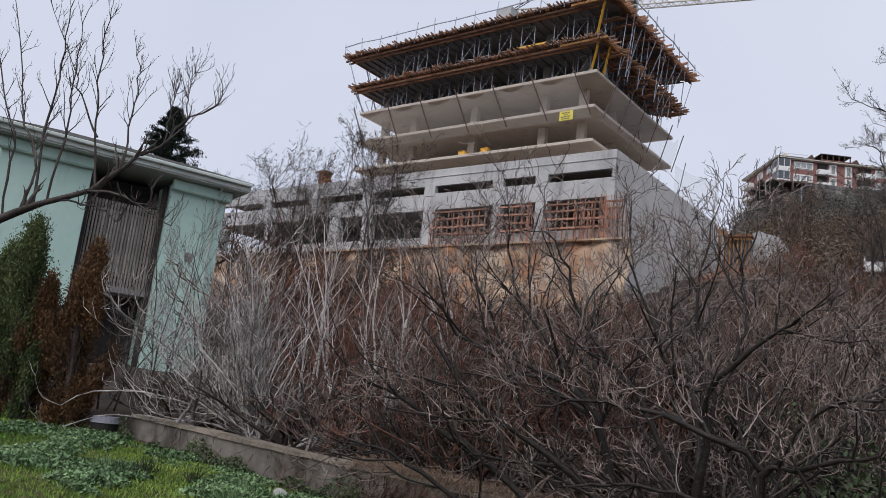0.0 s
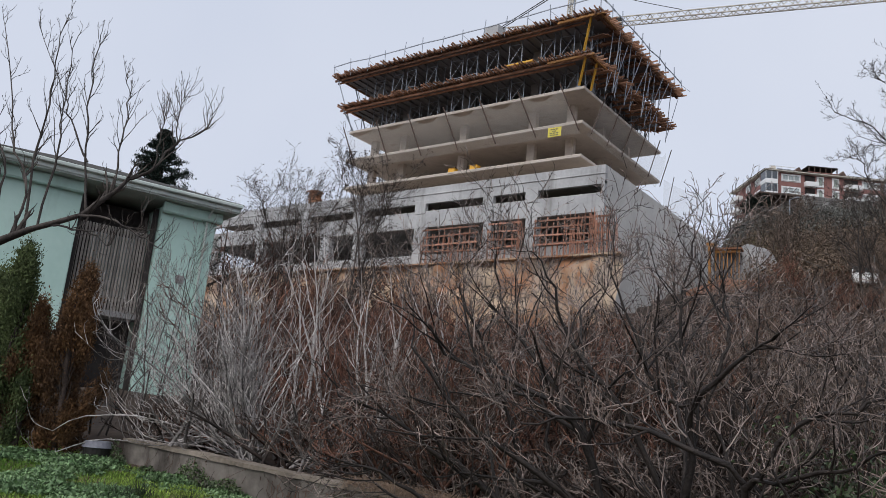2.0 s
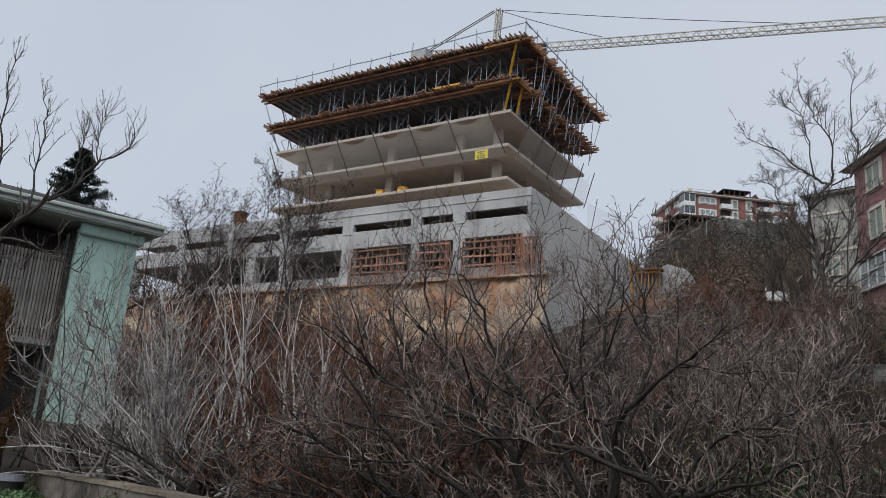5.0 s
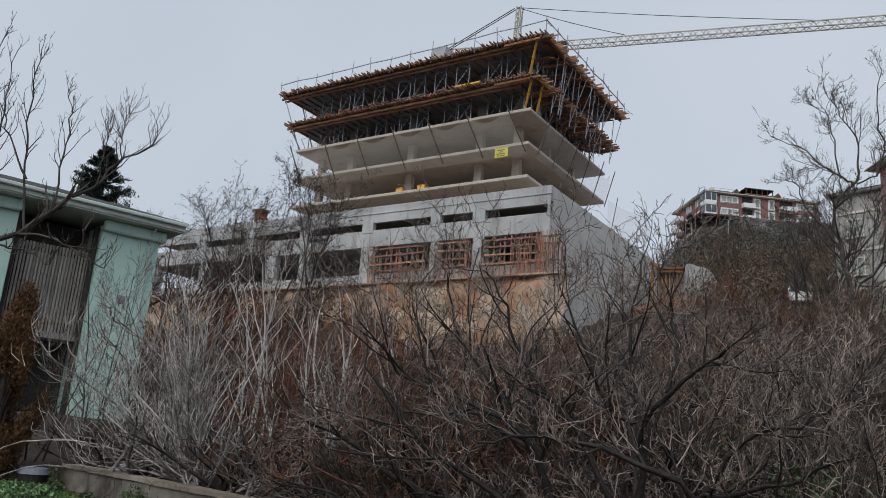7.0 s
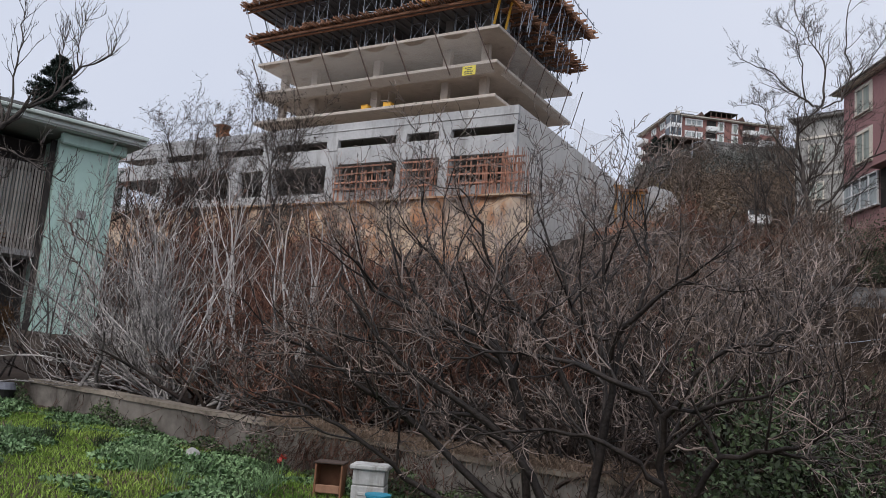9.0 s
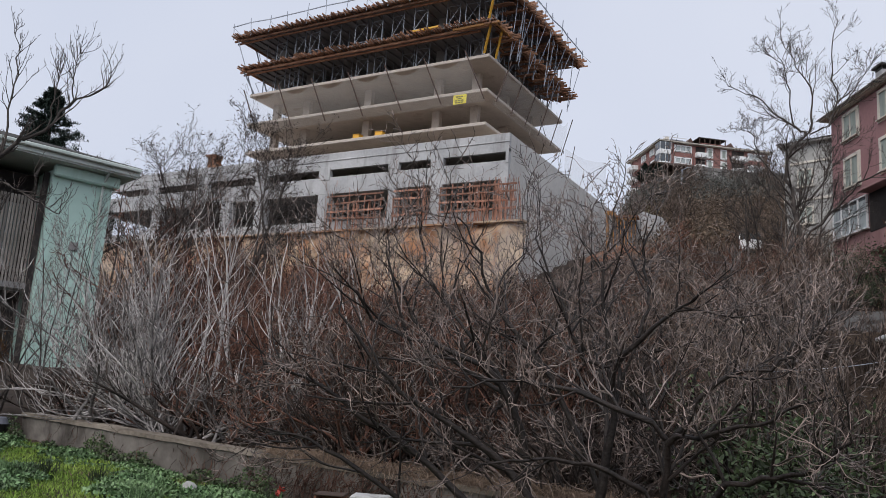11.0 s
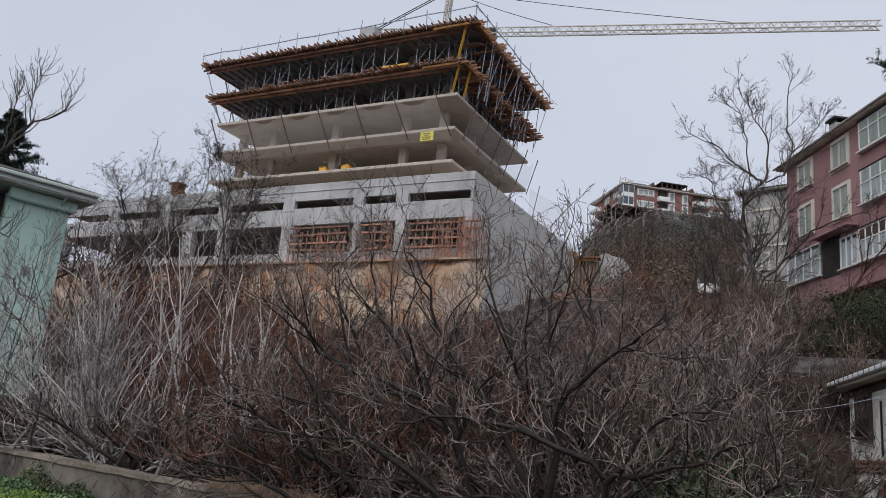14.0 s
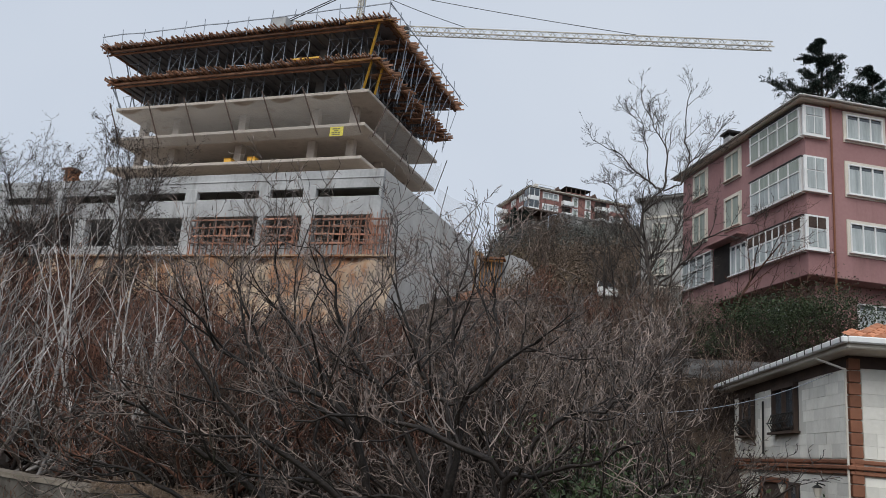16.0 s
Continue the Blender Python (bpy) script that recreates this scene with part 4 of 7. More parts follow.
# ---- retaining walls behind the stone house ----
def rough_wall(name, x0, x1, y, z0, z1, thick, material, label):
    bm = bmesh.new()
    n, m = 26, 8
    front = [[bm.verts.new((x0 + (x1 - x0) * i / n, y + 0.1 * noise.noise(Vector((i * 0.5, j * 0.7, y))), z0 + (z1 - z0) * j / m + (0.12 * noise.noise(Vector((i * 0.3, 5, y))) if j == m else 0))) for i in range(n + 1)] for j in range(m + 1)]
    back = [bm.verts.new((v.co.x, y + thick, v.co.z)) for v in front[-1]]
    for r, q in zip(front[:-1], front[1:]):
        for i in range(n):
            bm.faces.new((r[i], r[i + 1], q[i + 1], q[i]))
    for i in range(n):
        bm.faces.new((front[-1][i], front[-1][i + 1], back[i + 1], back[i]))
    return solid(name, bm, material, label, "retaining wall", kind="structure")


rough_wall("wall_lower", -4.2, 9.0, 35.2, 0.0, 5.4, 0.5, mat("tan_rendered_bank", (0.10, 0.075, 0.055), (0.21, 0.16, 0.12), 0.4, 0.95, 0.5), "stained tan retaining wall on the slope")
rough_wall("wall_upper", -4.4, 9.0, 35.75, 5.0, 6.3, 0.5, mat("grey_rendered_bank", (0.085, 0.085, 0.085), (0.17, 0.17, 0.17), 0.4, 0.95, 0.4), "grey rendered upper retaining wall")

# ---- mint green house ----
green = thing("green_house", pose(-24.37, 18.7, 2.0, 0, 0, 72.95), "mint green rendered house with a boarded recess and deep eaves", "house")
GZ = -2.0
part("wall", bevelled(0.03, (-2.62, -0.56, 0, 9, -1.5, 8.6 + GZ)), GREEN_WALL, green)
part("wall", bevelled(0.03, (-8.15, -5.32, 0, 9, -1.5, 8.6 + GZ)), GREEN_WALL, green)
# Back wall coloured near black to hold the recess's shade.
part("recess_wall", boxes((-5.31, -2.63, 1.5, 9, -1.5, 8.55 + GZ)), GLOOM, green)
slat_me = bpy.data.meshes.new("slat")
bm = boxes((-0.035, 0.035, -0.02, 0.02, 0, 3.0))
bm.to_mesh(slat_me)
bm.free()
slat_me.materials.append(SLAT)
screen = part("screen_rail", boxes((-5.3, -2.64, 0.66, 0.72, 7.45 + GZ, 7.55 + GZ)), SLAT, green, "grey timber slat screen")
part("screen_rail", boxes((-5.3, -2.64, 0.66, 0.72, 5.0 + GZ, 5.1 + GZ)), SLAT, green)
for k in range(24):
    s = link_part("slat", slat_me, screen)
    s.matrix_basis = pose(-5.22 + 0.108 * k, 0.62, 4.6 + GZ)
part("panel", boxes((-4.6, -3.0, 1.2, 1.26, 5.2 + GZ, 7.4 + GZ)), CURTAIN, green, "pale corrugated panel")
part("balcony_slab", boxes((-5.3, -2.64, 0.3, 1.5, 4.4 + GZ, 4.6 + GZ)), CORE, green)
# Posts take the same painted shade as the recess.
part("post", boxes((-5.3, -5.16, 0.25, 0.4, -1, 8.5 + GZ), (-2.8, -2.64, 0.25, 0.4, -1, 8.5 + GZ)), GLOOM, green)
for dims in ((-8.35, -5.3, -0.25, 0.0, 8.35 + GZ, 8.75 + GZ), (-2.64, -0.4, -0.25, 0.0, 8.35 + GZ, 8.75 + GZ), (-0.56, -0.38, 0.0, 9, 8.352 + GZ, 8.752 + GZ)):
    part("cornice", bevelled(0.05, dims), GREEN_WALL, green)
part("soffit", boxes((-8.6, 0.0, -0.7, 9.5, 8.76 + GZ, 8.9 + GZ)), TRIM_G, green)
part("fascia", bevelled(0.02, (-8.65, 0.05, -0.76, -0.704, 8.8 + GZ, 9.02 + GZ), (0.004, 0.06, -0.7, 9.5, 8.8 + GZ, 9.02 + GZ)), TRIM_G, green, "pale weathered fascia board")
part("gutter", bevelled(0.03, (-8.65, 0.05, -0.9, -0.77, 8.96 + GZ, 9.1 + GZ)), TRIM_G, green)
bm = bmesh.new()
e = [bm.verts.new(v) for v in ((-8.75, -0.85, 7.12), (0.1, -0.85, 7.12), (0.1, 9.6, 7.12), (-8.75, 9.6, 7.12), (-5.6, 4.2, 8.6), (-3.2, 4.2, 8.6))]
for q in ((0, 1, 5, 4), (1, 2, 5), (2, 3, 4, 5), (3, 0, 4), (3, 2, 1, 0)):
    bm.faces.new([e[k] for k in q])
part("roof", bm, ROOF_D, green, "dark felt hipped roof")
part("downpipe", beams(((-0.95, -0.8, 8.98 + GZ), (-0.95, -0.12, 8.4 + GZ), 0.09), ((-0.95, -0.12, 8.4 + GZ), (-0.95, -0.12, 0), 0.09), sides=8), TRIM_G, green)
part("air_vent", bevelled(0.02, (-1.75, -1.45, -0.06, 0.0, 5.9 + GZ, 6.2 + GZ)), CORE, green)

# ---- brick apartment house far up the hill ----
far = thing("brick_apartment_house", pose(-46.4, 179.0, 50.4, 0, 0, 38.5), "red brick and white apartment house on the hilltop", "building")
part("wall_block", boxes((0, 26.6, 0, 18, 0, 14.4)), BRICK, far)
part("eave_board", bevelled(0.05, (-1.0, 27.6, -1.0, 19, 14.4, 14.7)), CREAM, far, "pale overhanging eaves")
bm = bmesh.new()
e = [bm.verts.new(v) for v in ((-1.1, -1.1, 14.71), (27.7, -1.1, 14.71), (27.7, 19.1, 14.71), (-1.1, 19.1, 14.71), (6, 7, 16.0), (21, 7, 16.0), (21, 12, 16.0), (6, 12, 16.0))]
for q in ((0, 1, 5, 4), (1, 2, 6, 5), (2, 3, 7, 6), (3, 0, 4, 7), (4, 5, 6, 7), (3, 2, 1, 0)):
    bm.faces.new([e[k] for k in q])
part("roof", bm, ROOF_BROWN, far, "brown tiled hip roof")
# roof terrace: an open pergola of dark posts
part("terrace_roof", bevelled(0.05, (9.6, 16.6, 0.6, 5.0, 16.7, 16.95)), ROOF_D, far)
for k in range(6):
    part("terrace_post", boxes((9.8 + 1.3 * k, 10.0 + 1.3 * k, 0.7, 0.9, 14.8, 16.9)), DARKWOOD, far)
part("terrace_parapet", boxes((9.6, 16.6, 0.5, 0.68, 14.8, 15.5)), BRICK, far)
part("terrace_wall", boxes((9.8, 16.4, 4.4, 4.7, 14.8, 16.9)), DARKWOOD, far)
for x in (7.4, 17.6):
    bm = bmesh.new()
    v = [bm.verts.new(p) for p in ((x - 1, 0.3, 14.8), (x + 1, 0.3, 14.8), (x, 0.3, 16.3), (x - 1, 5, 14.8), (x + 1, 5, 14.8), (x, 5, 16.3))]
    for q in ((0, 1, 2), (5, 4, 3), (0, 2, 5, 3), (1, 4, 5, 2), (0, 3, 4, 1)):
        bm.faces.new([v[k] for k in q])
    part("dormer", bm, ROOF_BROWN, far)
part("chimney", bevelled(0.04, (1.6, 2.6, 1.5, 2.5, 14.9, 16.3)), CREAM, far)
part("roof_railing", beams(((0.5, 0.2, 15.9), (6.4, 0.2, 15.9), 0.1), ((0.5, 0.2, 14.7), (0.5, 0.2, 15.9), 0.1), ((6.4, 0.2, 14.7), (6.4, 0.2, 15.9), 0.1), ((3.4, 0.2, 14.7), (3.4, 0.2, 15.9), 0.1)), WHITE, far)
for k in range(2):
    part("solar_panel", boxes((2.8 + 1.7 * k, 4.3 + 1.7 * k, 1.4, 1.5, 14.95, 15.85)), STEEL, far)
for z in (5.8, 8.75, 11.7):
    bay = part("corner_bay", bevelled(0.05, (-0.8, 2.0, -0.9, 2.0, z - 0.35, z + 0.75)), WHITE, far, "white parapet of the glazed corner bay")
    part("bay_glazing", boxes((-0.75, 1.95, -0.85, 1.95, z + 0.75, z + 2.55)), GLASS, bay)
    for x in (-0.8, 0.55, 1.88):
        part("mullion", boxes((x, x + 0.12, -0.92, -0.86, z + 0.75, z + 2.55)), WHITE, bay)
    for x0, x1, n in ((3.3, 7.4, 3), (21.8, 25.8, 3)):
        window(far, "y", 0.0, x0, x1, z + 0.8, z + 2.3, n, WHITE, CURTAIN, WHITE, deep=0.2, fw=0.22, sill=False)
    for x0 in (11.4, 14.9):
        window(far, "y", 0.0, x0, x0 + 1.35, z + 0.1, z + 2.4, 1, WHITE, BLIND, WHITE, deep=0.2, fw=0.24, sill=False)
    for x0, x1, d in ((8.3, 11.0, 1.2), (17.4, 20.9, 1.8)):
        b = part("balcony", bevelled(0.05, (x0, x1, -d, 0.0, z - 0.3, z - 0.05)), WHITE, far, "white balcony with a flat shade-dark panel as its opening")
        part("balustrade", bevelled(0.04, (x0, x1, -d, -d + 0.15, z - 0.046, z + 0.85)), WHITE, b)
        for x in (x0, x1 - 0.15):
            part("balustrade", boxes((x, x + 0.15, -d + 0.154, 0, z - 0.046, z + 0.85)), WHITE, b)
        # Flat sheet on the brick, dark in place of the doorway's shade.
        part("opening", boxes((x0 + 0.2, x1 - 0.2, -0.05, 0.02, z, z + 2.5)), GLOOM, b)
    for y0, y1 in ((4.0, 6.4), (9, 11.5)):
        window(far, "x", 0.0, y0, y1, z + 0.8, z + 2.3, 2, WHITE, CURTAIN, WHITE, deep=0.2, fw=0.25, sill=False)
    part("balcony", bevelled(0.05, (-1.5, 0.0, 13.5, 17.6, z - 0.3, z + 0.8)), WHITE, far, "white side balcony")
rw = thing("terrace_wall", pose(-41.6, 170.5, 0, 0, 0, 38.5), "grey rubble retaining wall under the brick house", "wall")
rng = random.Random(17)
part("wall_core", boxes((0, 20, 0.1, 0.8, 48.0, 56.6)), PALE_GREY, rw)
for r in range(7):
    x = 0.0
    while x < 19.6:
        w = min(rng.uniform(0.9, 2.2), 20 - x)
        part("block", bevelled(0.05, (x + 0.03, x + w - 0.03, -0.08 - rng.uniform(0, 0.12), 0.096, 50.3 + 0.9 * r, 51.14 + 0.9 * r)), RUBBLE, rw)
        x += w
gz = thing("garden_pavilion", pose(-41.9, 168.5, 52.0, 0, 0, 38.5), "dark timber pavilion on the slope below the brick house", "pavilion")
part("roof", bevelled(0.05, (-4.4, 4.4, -2, 2, 3.0, 3.4)), DARKWOOD, gz)
part("parapet", boxes((-4.2, 4.2, -2, -1.8, -1.0, 0.5)), RUBBLE, gz)
for k in range(5):
    part("post", boxes((-4.1 + 2 * k, -3.85 + 2 * k, -1.9, -1.7, 0.5, 3.0)), DARKWOOD, gz)
part("back_wall", boxes((-4.2, 4.2, 1.7, 1.9, -1.0, 3.0)), DARKWOOD, gz)

# ---- pale flats between the pink block and the hill ----
grey = thing("pale_apartment_house", pose(-7.4, 65.9, 12.0, 0, 0, -17), "pale stained apartment house behind bare trees", "building")
part("wall_block", boxes((0, 15, 0, 14, -2, 11.3)), PALE_GREY, grey)
part("eave_board", bevelled(0.04, (-0.4, 15.4, -0.5, 14.5, 11.3, 11.5)), PALE_GREY, grey)
bm = bmesh.new()
e = [bm.verts.new(v) for v in ((-0.5, -0.6, 11.51), (15.5, -0.6, 11.51), (15.5, 14.6, 11.51), (-0.5, 14.6, 11.51), (5, 7, 12.6), (10, 7, 12.6))]
for q in ((0, 1, 5, 4), (1, 2, 5), (2, 3, 4, 5), (3, 0, 4), (3, 2, 1, 0)):
    bm.faces.new([e[k] for k in q])
part("roof", bm, ROOF_BROWN, grey)
for z in (1.0, 4.0, 7.0):
    part("floor_band", bevelled(0.02, (-0.06, 15.0, -0.09, 0.0, z + 2.75, z + 2.95)), CREAM, grey, "pale moulded floor band")
    for x0 in (1.0, 3.7, 6.6, 9.4):
        window(grey, "y", 0.0, x0, x0 + 1.2, z + 0.9, z + 2.3, 2, CREAM, BLIND, None, deep=0.12, fw=0.09)
    b = part("balcony", bevelled(0.03, (4.6, 9.0, -1.2, -0.004, z - 0.25, z - 0.1)), PALE_GREY, grey)
    part("balustrade", boxes((4.6, 9.0, -1.2, -1.12, z - 0.096, z + 0.8)), BLIND, b)
part("downpipe", beams(((0.4, -0.1, -1), (0.4, -0.1, 11.3), 0.1), sides=6), CORE, grey)

# ---- vegetation ----
def tubes(pts, rad, sides):
    """Tubes round many polylines at once: pts (b, n, 3), rad (b, n)."""
    b, n, _ = pts.shape
    d = pts[:, -1] - pts[:, 0]
    d /= np.linalg.norm(d, axis=1, keepdims=True) + 1e-9
    ref = np.where(np.abs(d[:, 2:3]) > 0.8, np.array([[1.0, 0, 0]]), np.array([[0, 0, 1.0]]))
    u = np.cross(d, ref)
    u /= np.linalg.norm(u, axis=1, keepdims=True)
    w = np.cross(d, u)
    a = 2 * math.pi * np.arange(sides) / sides
    ring = np.cos(a)[None, :, None] * u[:, None, :] + np.sin(a)[None, :, None] * w[:, None, :]
    v = pts[:, :, None, :] + rad[:, :, None, None] * ring[:, None, :, :]
    idx = np.arange(b * n * sides).reshape(b, n, sides)
    nxt = np.roll(idx, -1, axis=2)
    f = np.stack([idx[:, :-1], nxt[:, :-1], nxt[:, 1:], idx[:, 1:]], -1).reshape(-1, 4)
    return v.reshape(-1, 3), f


def joined(sets):
    vs, fs, o = [], [], 0
    for v, f in sets:
        vs.append(v)
        fs.append(f + o)
        o += len(v)
    return np.concatenate(vs), np.concatenate(fs)


def unit(a):
    return a / (np.linalg.norm(a, axis=-1, keepdims=True) + 1e-9)


def grow(rng, start, way, length, radius, levels, n=6, wig=0.16, up=0.06, end=0.45, thin=0.003):
    """Branching limbs, level by level. levels: rows of (children, length ratio, angle in degrees, radius ratio, upward pull, wiggle, points)."""
    out = []
    p, d, L, r = (np.asarray(a, float) for a in (start, way, length, radius))
    specs = [(0, 1, 0, 1, up, wig, n)] + list(levels)
    for k, (kids, ratio, angle, rr, pull, wg, m) in enumerate(specs):
        if k:
            B = len(p)
            t = rng.uniform(0.18, 1.0, (B, kids))
            t[:, 0] = 1.0
            q = t * (pts.shape[1] - 1)
            i = np.minimum(q.astype(int), pts.shape[1] - 2)
            fr = (q - i)[..., None]
            rows_ = np.arange(B)[:, None]
            base = pts[rows_, i] * (1 - fr) + pts[rows_, i + 1] * fr
            dirn = unit(pts[rows_, i + 1] - pts[rows_, i])
            side = unit(np.cross(dirn, rng.normal(size=dirn.shape)))
            th = np.radians(angle * rng.uniform(0.55, 1.3, t.shape))[..., None]
            dd = dirn * np.cos(th) + side * np.sin(th)
            LL = L[:, None] * ratio * rng.uniform(0.55, 1.2, t.shape) * (1.15 - 0.45 * t)
            rad_ = (rads[rows_, i]) * rr * rng.uniform(0.75, 1.05, t.shape)
            p, d, L, r = base.reshape(-1, 3), dd.reshape(-1, 3), LL.ravel(), np.maximum(rad_.ravel(), thin)
        cur, dn = p.copy(), d.copy()
        line = [cur]
        for s in range(m - 1):
            dn = unit(dn + wg * rng.normal(size=dn.shape) + np.array([0, 0, pull]))
            cur = cur + dn * (L / (m - 1))[:, None]
            line.append(cur)
        pts = np.stack(line, 1)
        rads = r[:, None] * np.linspace(1, end, m)[None, :]
        out.append((pts, rads))
    return out


def wooden(name, levels_out, material, thick_levels, parent, thick_sides=7, thin_sides=3, twig_material=None):
    """Trunk and crown parts of a tree from its grown levels."""
    a = joined([tubes(p, r, thick_sides if k == 0 else 5) for k, (p, r) in enumerate(levels_out[:thick_levels])])
    link_part("trunk", array_mesh("trunk", *a, material, True), parent)
    if len(levels_out[0][0]) > 1:
        tagged(parent.children[0], kind="stuff")
    if len(levels_out) > thick_levels:
        b = joined([tubes(p, r, 4 if k == 0 else thin_sides) for k, (p, r) in enumerate(levels_out[thick_levels:])])
        link_part("crown", array_mesh("crown", *b, twig_material or material, False), parent)


def leaf_quads(rng, centres, size, flat=0.0, way=None, stretch=1.6):
    """Small diamond leaves round the given centres."""
    n = len(centres)
    a = rng.normal(size=(n, 3)) if way is None else way + 0.5 * rng.normal(size=(n, 3))
    a = unit(a)
    b = unit(np.cross(a, rng.normal(size=(n, 3)) + np.array([0, 0, flat])))
    s = size * rng.uniform(0.6, 1.4, (n, 1))
    v = np.stack([centres - a * s * stretch, centres + b * s * 0.5, centres + a * s * stretch, centres - b * s * 0.5], 1)
    return v.reshape(-1, 3), np.arange(4 * n).reshape(n, 4)


def at_ground(x, y):
    return float(ground(x, y))


G = np.random.default_rng(7)

# bare tree or shrub from a few crooked main limbs, each given by the places that it bends through
def smooth_limb(rng, bends, n, crook):
    p = np.array(bends, float)
    p = np.concatenate([[2 * p[0] - p[1]], p, [2 * p[-1] - p[-2]]])
    out = []
    m = len(p) - 3
    for u in np.linspace(0, m - 1e-6, n):
        i, f = int(u), u - int(u)
        q0, q1, q2, q3 = p[i:i + 4]
        out.append(0.5 * (2 * q1 + (q2 - q0) * f + (2 * q0 - 5 * q1 + 4 * q2 - q3) * f ** 2 + (3 * q1 - q0 - 3 * q2 + q3) * f ** 3))
    line = np.array(out)
    line[1:] += rng.normal(size=(n - 1, 3)) * crook
    return line


def limbed(rng, name, root, limbs, radii, reach, levels, label, category, group, limb_material, twig_material, thin, crook=0.028, kids=11, rise=0.15):
    tree = thing(name, pose(*root), label, category, group)
    n = 14
    pts = np.stack([smooth_limb(rng, q, n, crook) for q in limbs]) - np.array(root)
    rad = np.array(radii)[:, None] * np.linspace(1, 0.28, n)[None, :] * rng.uniform(0.9, 1.12, (len(limbs), n))
    B = len(pts)
    t = rng.uniform(0.22, 1.0, (B, kids)) * (n - 1)
    t[:, 0] = n - 1.001
    i = np.minimum(t.astype(int), n - 2)
    rows_ = np.arange(B)[:, None]
    base = pts[rows_, i] + (pts[rows_, i + 1] - pts[rows_, i]) * (t - i)[..., None]
    dirn = unit(pts[rows_, i + 1] - pts[rows_, i])
    side = unit(np.cross(dirn, rng.normal(size=dirn.shape)))
    dd = unit(dirn * 0.65 + side * 0.7 + np.array([0, 0, rise]))
    L = reach * rng.uniform(0.5, 1.25, (B, kids)) * (1.2 - 0.5 * t / n)
    r = np.maximum(rad[rows_, i] * 0.58, thin * 1.6)
    sub = grow(rng, base.reshape(-1, 3), dd.reshape(-1, 3), L.ravel(), r.ravel(), levels, 10, 0.085, 0.045, 0.45, thin)
    wooden(name, [(pts, rad)] + sub, limb_material, 2, tree, twig_material=twig_material)
    return tree


NEAR_TWIGS = [(5, 0.74, 46, 0.68, 0.045, 0.14, 10), (4, 0.62, 46, 0.7, 0.06, 0.16, 8), (2, 0.5, 42, 0.75, 0.08, 0.16, 5)]
limbed(G, "bare_shrub", (-2.75, 6.8, 0.05), [
    [(-3.05, 6.90, 0.01), (-3.05, 6.73, 1.10), (-3.21, 6.57, 1.74), (-3.47, 6.40, 2.04), (-3.98, 6.23, 2.20), (-4.34, 6.07, 2.34), (-4.48, 5.90, 2.60)],
    [(-2.61, 6.70, 0.12), (-2.89, 6.53, 0.84), (-3.22, 6.37, 1.21), (-3.60, 6.20, 1.47), (-3.93, 6.03, 1.67), (-4.14, 5.87, 1.92), (-4.51, 5.70, 2.37)],
    [(-2.64, 6.60, 0.13), (-3.35, 6.38, 0.74), (-4.09, 6.16, 1.30), (-4.33, 5.94, 1.48), (-4.70, 5.72, 1.73), (-5.13, 5.50, 1.87)],
    [(-2.60, 6.50, 0.15), (-3.74, 6.28, 0.60), (-4.03, 6.06, 0.82), (-4.40, 5.84, 1.08), (-4.69, 5.62, 1.25), (-4.96, 5.40, 1.32)],
    [(-3.10, 6.90, 1.09), (-3.35, 6.90, 1.79), (-4.02, 6.90, 2.54), (-4.33, 6.90, 2.95), (-4.48, 6.90, 3.49)]],
    (0.046, 0.042, 0.038, 0.032, 0.028), 0.95, NEAR_TWIGS, "dark bare thorn shrub with long arching limbs", "shrub", "bare shrubs", LIMB, TWIG_MIX, 0.0036, 0.014, 9)
limbed(G, "bare_shrub", (-2.5, 7.0, 0.05), [
    [(-2.56, 7.00, 0.08), (-2.43, 6.93, 1.06), (-2.35, 6.87, 1.66), (-2.29, 6.80, 2.07), (-1.98, 6.73, 2.35), (-1.73, 6.67, 2.54), (-1.52, 6.60, 2.66)],
    [(-2.34, 6.90, 2.06), (-2.61, 6.90, 2.10), (-2.77, 6.90, 2.40), (-2.88, 6.90, 2.71), (-3.15, 6.90, 3.26)],
    [(-2.52, 7.20, 0.89), (-2.95, 7.12, 1.83), (-3.46, 7.04, 2.45), (-3.64, 6.96, 2.78), (-3.77, 6.88, 3.14), (-3.95, 6.80, 3.50)],
    [(-2.40, 7.00, 1.76), (-2.45, 7.05, 2.27), (-2.53, 7.10, 2.75), (-2.51, 7.15, 3.24), (-2.43, 7.20, 3.69)],
    [(-2.13, 6.90, 2.31), (-2.07, 7.00, 2.68), (-2.16, 7.10, 3.11), (-2.05, 7.20, 3.56)],
    [(-3.23, 6.60, 1.74), (-4.01, 6.60, 2.17), (-4.54, 6.60, 2.84), (-4.65, 6.60, 3.25)]],
    (0.046, 0.03, 0.03, 0.024, 0.02, 0.024), 0.8, NEAR_TWIGS, "dark bare thorn shrub with forked upright limbs", "shrub", "bare shrubs", LIMB, TWIG_MIX, 0.0036, 0.014, 9)
